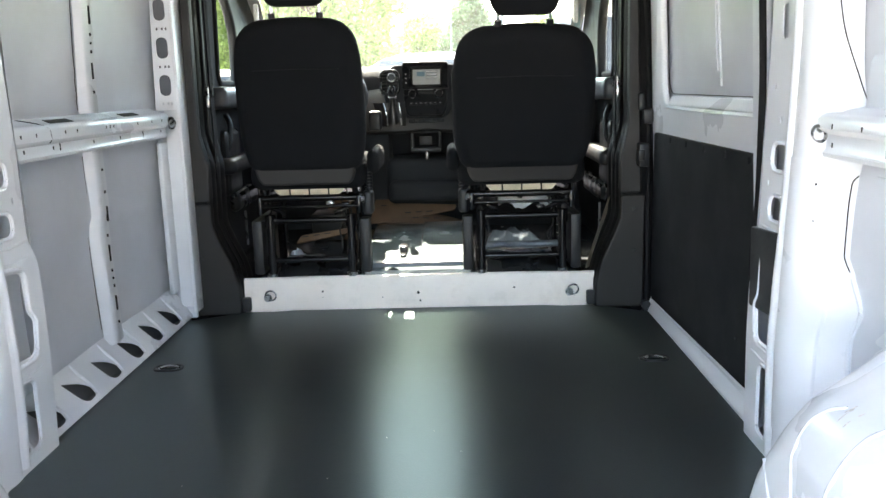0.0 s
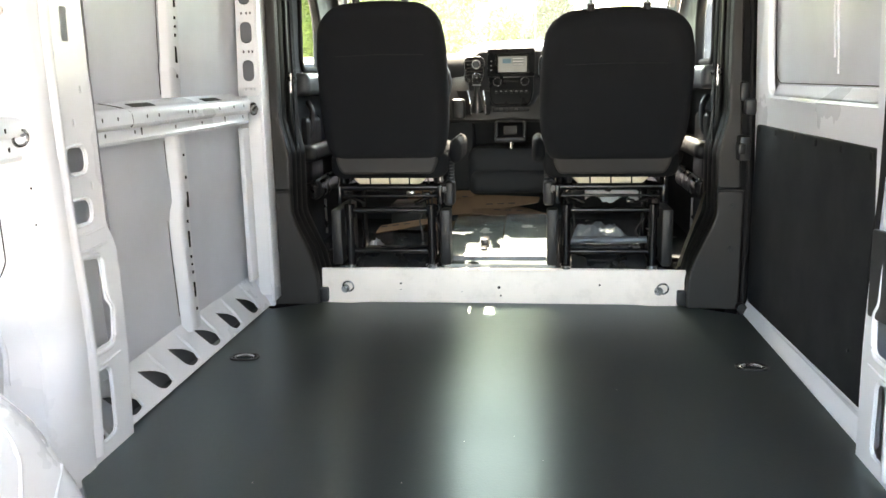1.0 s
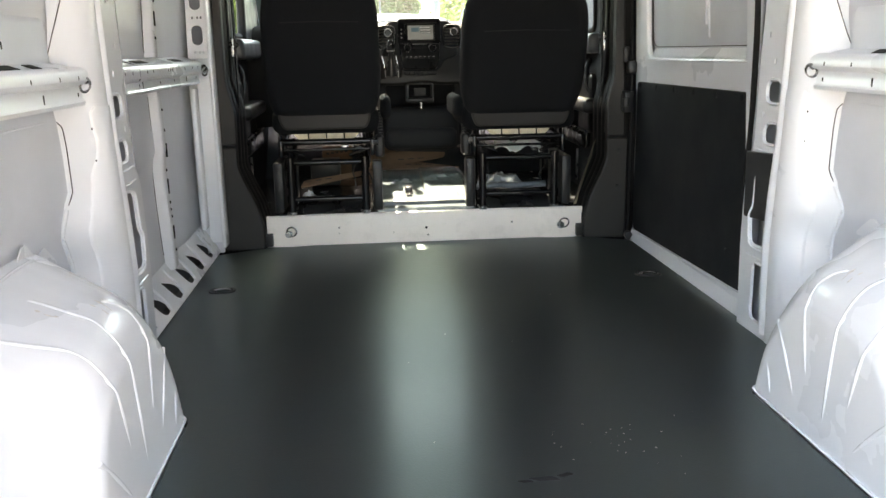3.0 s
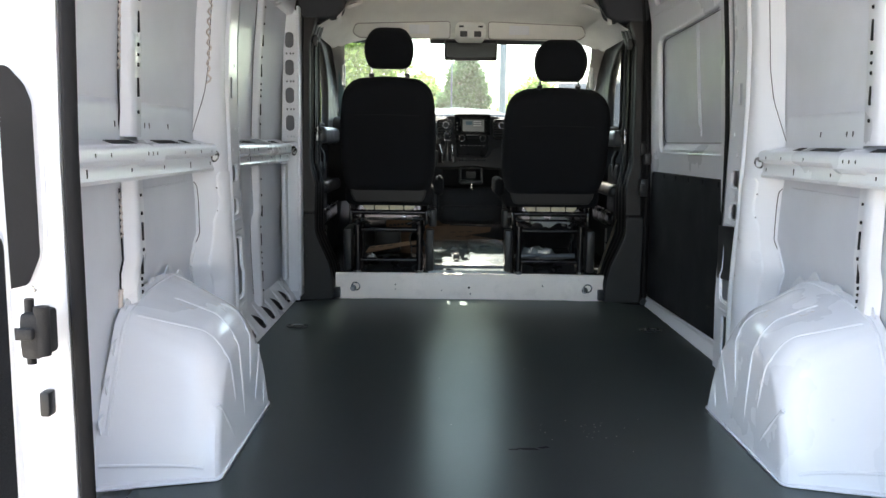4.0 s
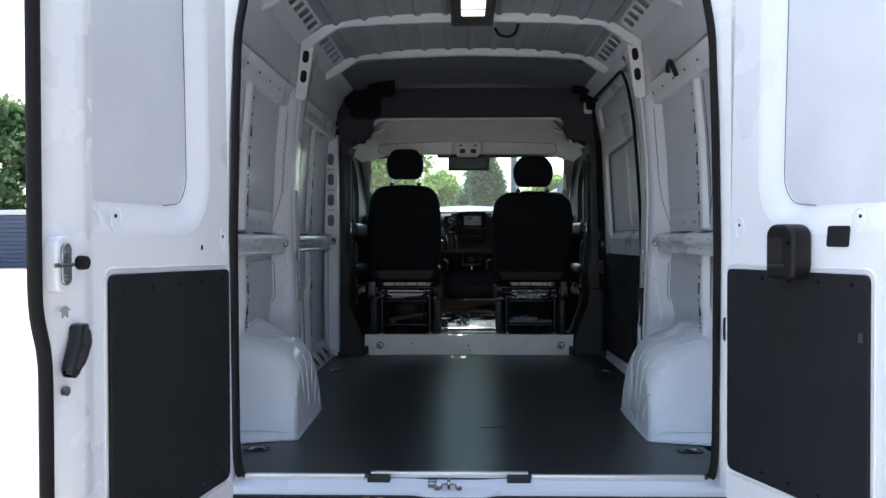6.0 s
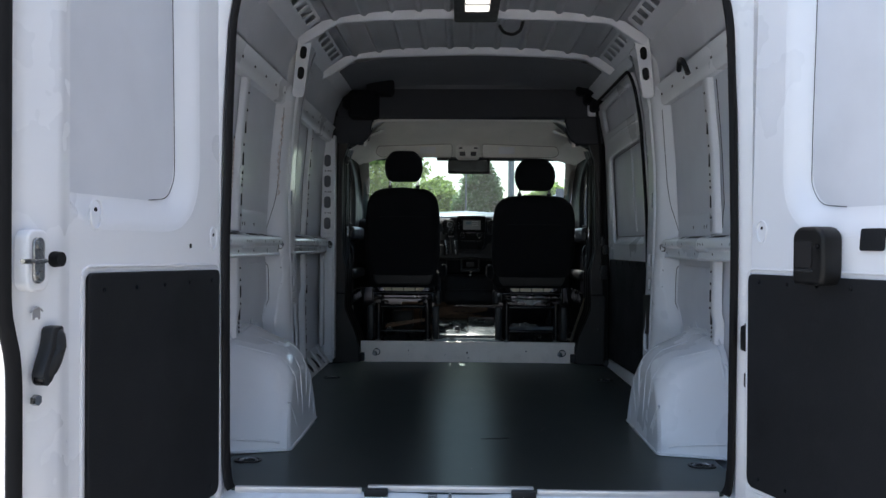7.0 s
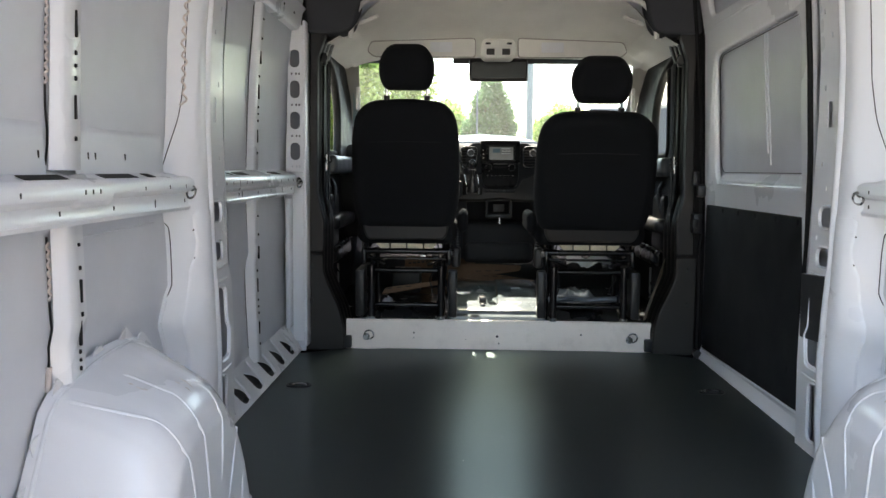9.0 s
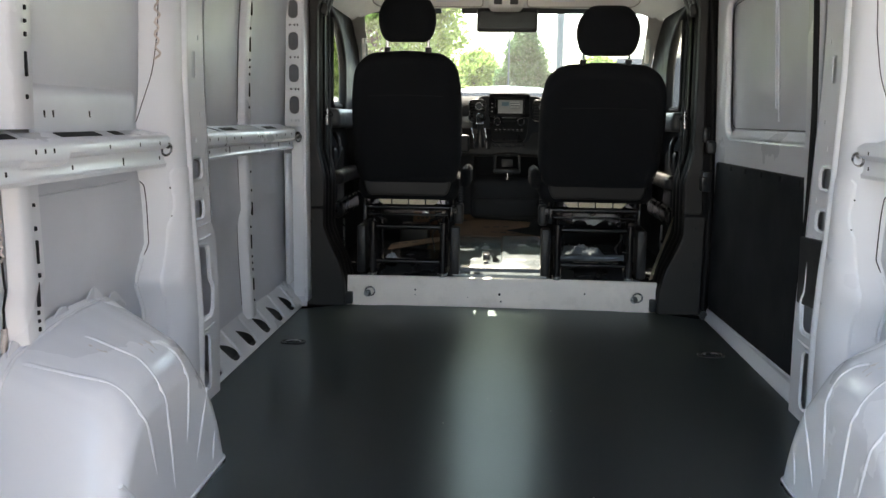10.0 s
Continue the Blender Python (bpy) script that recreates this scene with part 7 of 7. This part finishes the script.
# black lock cover on the pillar behind the sliding door
me = plate_mesh("cover", rpoly([(1.30, 0.355), (1.455, 0.345), (1.465, 0.545), (1.30, 0.555)], 0.01), [], 0.010, SX, 0.003)
for v in me.vertices:
    v.co.x += 0.9015
cvr = link_mesh("pillar_cover", me, BLACK)
tagged(cvr, "black plastic cover plate on the white pillar", "cover plate")

# ---- cargo lamp with its cable ----
lamp = thing("cargo_lamp", "lit square cargo lamp in a black bezel on the roof rib", "lamp", (0.015, 0.92, 1.87))
me = plate_mesh("bezel", rrect(0.012, 0.80, 0.205, 0.62, 0.02), [], 0.03, pose(0, 0, 1.872), 0.008)
link_mesh("bezel", me, BLACK, lamp)
b = bmesh.new()
box(b, (-0.040, 0.60, 1.848), (0.068, 0.90, 1.862), 0.012, seg=3)
part("lens", b, LAMP_GLOW, lamp, "glowing frosted lens")
b = bmesh.new()
box(b, (-0.044, 0.775, 1.844), (0.072, 0.782, 1.852), 0.002)
part("lens_bar", b, GREYPRINT, lamp)
b = bmesh.new()
tube(b, arc_pts([(0.13, 1.20, 1.868), (0.15, 1.24, 1.845), (0.20, 1.27, 1.84), (0.235, 1.22, 1.85), (0.245, 1.19, 1.89)], 0.04, 5), 0.008, 8)
part("cable", b, BLACK, lamp)
b = bmesh.new()
tube(b, arc_pts([(0.868, 0.55, 1.50), (0.855, 0.58, 1.56), (0.862, 0.66, 1.585), (0.875, 0.72, 1.55)], 0.04, 5), 0.011, 8)
tagged(part("cable_loop", b, BLACK), "short black cable loop on the upper rail", "cable")

# ---- outside: trees, parked cars, posts, far building ----
def foliage(name, base, vary=0.35):
    m = mat(name, base, 0.6, vary=0.2, scale=1.5, bump=0.0, spec=0.3)
    nt = m.node_tree
    p = nt.nodes["Principled BSDF"]
    geo = nt.nodes.new("ShaderNodeNewGeometry")
    r = nt.nodes.new("ShaderNodeMapRange")
    r.inputs["To Min"].default_value, r.inputs["To Max"].default_value = 1 - vary, 1 + vary
    nt.links.new(geo.outputs["Random Per Island"], r.inputs["Value"])
    old = p.inputs["Base Color"].links[0].from_socket
    mx = nt.nodes.new("ShaderNodeMix")
    mx.data_type, mx.blend_type = "RGBA", "MULTIPLY"
    mx.inputs["Factor"].default_value = 1.0
    nt.links.new(old, mx.inputs["A"])
    nt.links.new(r.outputs["Result"], mx.inputs["B"])
    nt.links.new(mx.outputs["Result"], p.inputs["Base Color"])
    p.inputs["Subsurface Weight"].default_value = 0.0
    tr = nt.nodes.new("ShaderNodeBsdfTranslucent")
    nt.links.new(mx.outputs["Result"], tr.inputs["Color"])
    add = nt.nodes.new("ShaderNodeMixShader")
    add.inputs[0].default_value = 0.5
    nt.links.new(p.outputs[0], add.inputs[1])
    nt.links.new(tr.outputs[0], add.inputs[2])
    nt.links.new(add.outputs[0], nt.nodes["Material Output"].inputs["Surface"])
    return m


LEAF = foliage("sunlit_green_leaves", (0.27, 0.36, 0.10))
LEAF2 = foliage("deep_green_leaves", (0.11, 0.185, 0.085))
BARK = mat("grey_brown_bark", (0.14, 0.10, 0.075), 0.9, vary=0.25, scale=8, bump=0.6, grain=40)


def leaves_mesh(rng, clumps, per, size):
    """Many small leaf blades in uneven clumps."""
    V, F = [], []
    for (c, r) in clumps:
        for k in range(per):
            d = Vector((rng.gauss(0, 1), rng.gauss(0, 1), rng.gauss(0, 0.85)))
            d.normalize()
            p = Vector(c) + d * r * rng.uniform(0.35, 1.05)
            a = Vector((rng.uniform(-1, 1), rng.uniform(-1, 1), rng.uniform(-1, 1))).normalized()
            b = a.cross(d)
            if b.length < 1e-3:
                continue
            b.normalize()
            q = size * rng.uniform(0.6, 1.3)
            i = len(V)
            V += [p - a * q, p + b * q * 0.55 + d * 0.2 * q, p + a * q, p - b * q * 0.55 + d * 0.2 * q]
            F.append((i, i + 1, i + 2, i + 3))
    me = bpy.data.meshes.new("crown")
    me.from_pydata([tuple(v) for v in V], [], F)
    return me


def tree(x, y, h, spread, seed, leaf, label, per=60, n=70, size=0.16, cone=0.5, base=0.25):
    rng = random.Random(seed)
    t = thing("tree", label, "tree", (x, y, GROUND), group="trees beyond the windscreen")
    b = bmesh.new()
    top = Vector((x + rng.uniform(-0.3, 0.3), y, GROUND + h * 0.85))
    foot = Vector((x, y, GROUND - 0.05))
    r0 = 0.035 * h * 0.6
    for k in range(8):
        p, q = foot.lerp(top, k / 8), foot.lerp(top, (k + 1) / 8)
        cyl(b, p, q, lerp(r0, 0.02, k / 8), 9, lerp(r0, 0.02, (k + 1) / 8))
    clumps = []
    for k in range(n):
        f = rng.uniform(base, 1.0)
        wr = spread * (math.sin(math.pi * min(1, (f - base) / (1 - base) * 0.80 + 0.18)) ** 0.7) * (1 - cone * (f - base))
        ang = rng.uniform(0, 2 * math.pi)
        rr = wr * rng.uniform(0.25, 1.0) ** 0.5
        c = Vector((x + rr * math.cos(ang), y + rr * math.sin(ang), GROUND + h * f))
        clumps.append((c, spread * rng.uniform(0.16, 0.30)))
        if k % 4 == 0:
            s0 = foot.lerp(top, max(0.15, min(0.9, f - 0.12)))
            cyl(b, s0, c, 0.05, 6, 0.012)
    part("trunk", b, BARK, t)
    link_mesh("crown", leaves_mesh(rng, clumps, per, size), leaf, t, smooth=False)
    return t


tree(1.05, 41.0, 5.75, 1.75, 3, LEAF2, "rounded dark green ornamental tree at the lot's edge", per=330, n=110, size=0.10, cone=0.55, base=0.12)
tree(-4.6, 27.0, 8.5, 3.6, 11, LEAF, "tall bright green tree in full leaf", per=330, n=120, size=0.11, cone=0.3, base=0.22)
tree(-9.5, 30.0, 9.5, 4.2, 15, LEAF, "tall bright green tree in full leaf", per=260, n=110, size=0.13, cone=0.3, base=0.2)
tree(-1.6, 52.0, 5.4, 2.6, 23, LEAF, "low light green tree behind the cars", per=200, n=80, size=0.15, cone=0.3, base=0.1)
tree(6.2, 55.0, 5.4, 3.0, 29, LEAF, "low light green tree behind the cars", per=200, n=80, size=0.15, cone=0.3, base=0.1)
tree(-24.5, 40.0, 8.2, 4.0, 37, LEAF2, "broad dark green tree behind a low dark shed", per=110, n=90, size=0.26, cone=0.2, base=0.12)
tree(-19.0, 43.0, 7.5, 3.6, 41, LEAF2, "broad dark green tree behind a low dark shed", per=100, n=80, size=0.26, cone=0.2, base=0.12)
tree(-31.0, 41.0, 8.6, 4.2, 43, LEAF2, "broad dark green tree behind a low dark shed", per=100, n=80, size=0.26, cone=0.2, base=0.12)
tree(11.0, 32.0, 7.0, 3.0, 47, LEAF, "tall bright green tree in full leaf", per=90, n=80, size=0.22, cone=0.3, base=0.2)

rng = random.Random(5)
clumps = []
for k in range(230):
    a = rng.uniform(-34, 34)
    clumps.append((Vector((a, 66 + rng.uniform(-2, 2), GROUND + rng.uniform(0.3, 3.4 + 0.9 * math.sin(a * 0.5)))), rng.uniform(0.9, 1.6)))
tagged(link_mesh("far_hedge", leaves_mesh(rng, clumps, 60, 0.42), LEAF, smooth=False), "distant line of light green trees and hedge", "hedge", kind="stuff")

# unseen plain wall, added to keep right-hand sky light off the open doors
bm = bmesh.new()
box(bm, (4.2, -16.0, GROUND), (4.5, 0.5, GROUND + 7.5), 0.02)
tagged(part("wall_north", bm, mat("dark_blue_grey_blocker", (0.13, 0.14, 0.16), 0.9, vary=0.15, scale=0.8, bump=0.3, grain=25)), "plain dark blue-grey wall, added unseen to block sky light", "wall", kind="structure")

METAL_BLUE = mat("dark_blue_grey_cladding", (0.07, 0.09, 0.14), 0.5, vary=0.1, scale=0.7, bump=0.05, per_object=0.12)
PALE = mat("pale_coping", (0.72, 0.72, 0.72), 0.6, vary=0.05, scale=2)
shed = thing("low_shed", "long low shed with dark blue-grey clapboards and a pale coping", "shed", (-23, 36, GROUND))
for k in range(12):
    z = GROUND + 0.02 + 0.21 * k
    b = bmesh.new()
    box(b, (-34, 36.0, z), (-13, 36.25, z + 0.18), 0.02)
    box(b, (-34, 36.05, z + 0.18), (-13, 36.25, z + 0.21))
    part("board", b, METAL_BLUE, shed)
part("coping", boxes(((-34.1, 35.9, GROUND + 2.54), (-12.9, 36.4, GROUND + 2.78), 0.03)), PALE, shed)

POST = mat("galvanised_post", (0.11, 0.135, 0.145), 0.45, metal=0.3, vary=0.1, scale=3)
for x, y, r, h, lab in ((1.10, 15.6, 0.075, 9.0, "thick grey lamp post in the parking lot"), (0.17, 26.0, 0.032, 4.6, "thin grey sign post in the parking lot")):
    t = thing("lamp_post", lab, "post", (x, y, GROUND))
    b = bmesh.new()
    cyl(b, (x, y, GROUND), (x, y, GROUND + h), r, 16, r * 0.8)
    part("shaft", b, POST, t)
    b = bmesh.new()
    cyl(b, (x, y, GROUND - 0.02), (x, y, GROUND + 0.5), r * 2.2, 16)
    part("base", b, CONCRETE, t)

CARGLASS = mat("dark_car_glass", (0.03, 0.035, 0.04), 0.06, vary=0.05, bump=0, spec=0.8)
CARWHITE = mat("pale_blue_grey_car_paint", (0.040, 0.058, 0.068), 0.42, vary=0.03, scale=2, bump=0, coat=0.0, spec=0.3)


def car(x, y, rz, length, width, height, van, label, paint):
    t = thing("parked_car", label, "car", (x, y, GROUND), group="parked cars")
    m = pose(x, y, GROUND, 0, 0, rz)
    hl, hw = length / 2, width / 2
    if van:
        side = [(-hl, 0.35), (-hl, height - 0.12), (-hl + 0.15, height), (hl - 1.6, height), (hl - 0.75, height * 0.55), (hl - 0.05, height * 0.47), (hl, 0.35)]
        roof = side[2:5]
    else:
        side = [(-hl, 0.38), (-hl, height * 0.62), (-hl + 0.30, height - 0.06), (-hl + 0.6, height), (hl - 2.1, height - 0.02), (hl - 1.25, height * 0.66), (hl - 0.1, height * 0.56), (hl, 0.40)]
        roof = side[2:6]
    b = bmesh.new()
    out = rpoly(side, 0.12, 4)
    sheet(b, [[m @ Vector((px, q * hw * (1 - tuck * max(0, (pz / height - 0.55))), pz * (1 - 0.085 * abs(q) ** 3 * (pz > 0.7 * height)))) for px, pz in out] for q, tuck in ((-1, 0.50), (-0.92, 0.46), (-0.75, 0.4), (-0.5, 0.36), (0, 0.36), (0.5, 0.36), (0.75, 0.4), (0.92, 0.46), (1, 0.50))], True)
    for q in (-1, 1):
        b.faces.new([b.verts.new(m @ Vector((px, q * hw * (1 - 0.50 * max(0, (pz / height - 0.55))), pz * (1 - 0.085 * (pz > 0.7 * height))))) for px, pz in out])
    part("body", b, paint, t)
    # glasshouse
    zt, zs = height * 0.885, height * 0.64
    for q in (-1, 1):
        b = bmesh.new()
        pts = [(-hl + 0.55, zs), (hl - 1.45, zs), (hl - 2.05, zt), (-hl + 0.75, zt)]
        b.faces.new([b.verts.new(m @ Vector((px, q * (hw * (1 - 0.50 * max(0, pz / height - 0.55)) + 0.006), pz))) for px, pz in pts])
        part("side_glass", b, CARGLASS, t)
    (ax, az), (bx, bz) = (side[3], side[4]) if van else (side[4], side[5])
    b = bmesh.new()
    nrm = Vector((bz - az, 0, -(bx - ax))).normalized() * -0.012
    b.faces.new([b.verts.new(m @ (Vector((px, py, pz)) + Vector((abs(nrm.x), 0, abs(nrm.z))))) for px, py, pz in ((lerp(ax, bx, 0.08), -hw * 0.74, lerp(az, bz, 0.08)), (lerp(ax, bx, 0.08), hw * 0.74, lerp(az, bz, 0.08)), (lerp(ax, bx, 0.95), hw * 0.84, lerp(az, bz, 0.95)), (lerp(ax, bx, 0.95), -hw * 0.84, lerp(az, bz, 0.95)))])
    part("windscreen", b, CARGLASS, t)
    b = bmesh.new()
    b.faces.new([b.verts.new(m @ Vector(p)) for p in ((-hl - 0.006, -hw * 0.72, height * 0.64), (-hl - 0.006, hw * 0.72, height * 0.64), (-hl + (0.0 if van else 0.265) - 0.010, hw * 0.62, height - 0.09), (-hl + (0.0 if van else 0.265) - 0.010, -hw * 0.62, height - 0.09))])
    part("rear_glass", b, CARGLASS, t)
    for q in (-1, 1):
        b = bmesh.new()
        box(b, (-hl - 0.02, q * hw * 0.86 - 0.06, height * 0.42), (-hl + 0.06, q * hw * 0.86 + 0.06, height * 0.62), 0.02, m)
        part("tail_lamp", b, REDLENS, t)
        b = bmesh.new()
        box(b, (hl - 1.55, q * (hw + 0.10) - 0.09, height * 0.62), (hl - 1.42, q * (hw + 0.10) + 0.09, height * 0.70), 0.03, m)
        part("door_mirror", b, paint, t)
        for px in (-hl + 0.85, hl - 0.95):
            b = bmesh.new()
            cyl(b, m @ Vector((px, q * (hw - 0.22), 0.34)), m @ Vector((px, q * (hw + 0.01), 0.34)), 0.34, 24)
            w = part("wheel", b, RUBBER, t)
            b = bmesh.new()
            cyl(b, m @ Vector((px, q * (hw - 0.02), 0.34)), m @ Vector((px, q * (hw + 0.018), 0.34)), 0.22, 20)
            part("rim", b, CHROME, w)
    return t


car(0.02, 9.8, 90, 4.7, 1.85, 1.83, False, "pale blue-grey parked sport utility car seen over the dashboard", CARWHITE)
car(2.04, 9.9, -90, 5.3, 2.0, 2.25, True, "pale grey parked van seen over the dashboard", CARWHITE)
car(-2.5, 10.9, 90, 4.6, 1.8, 1.74, False, "pale grey parked car beside the others", CARWHITE)
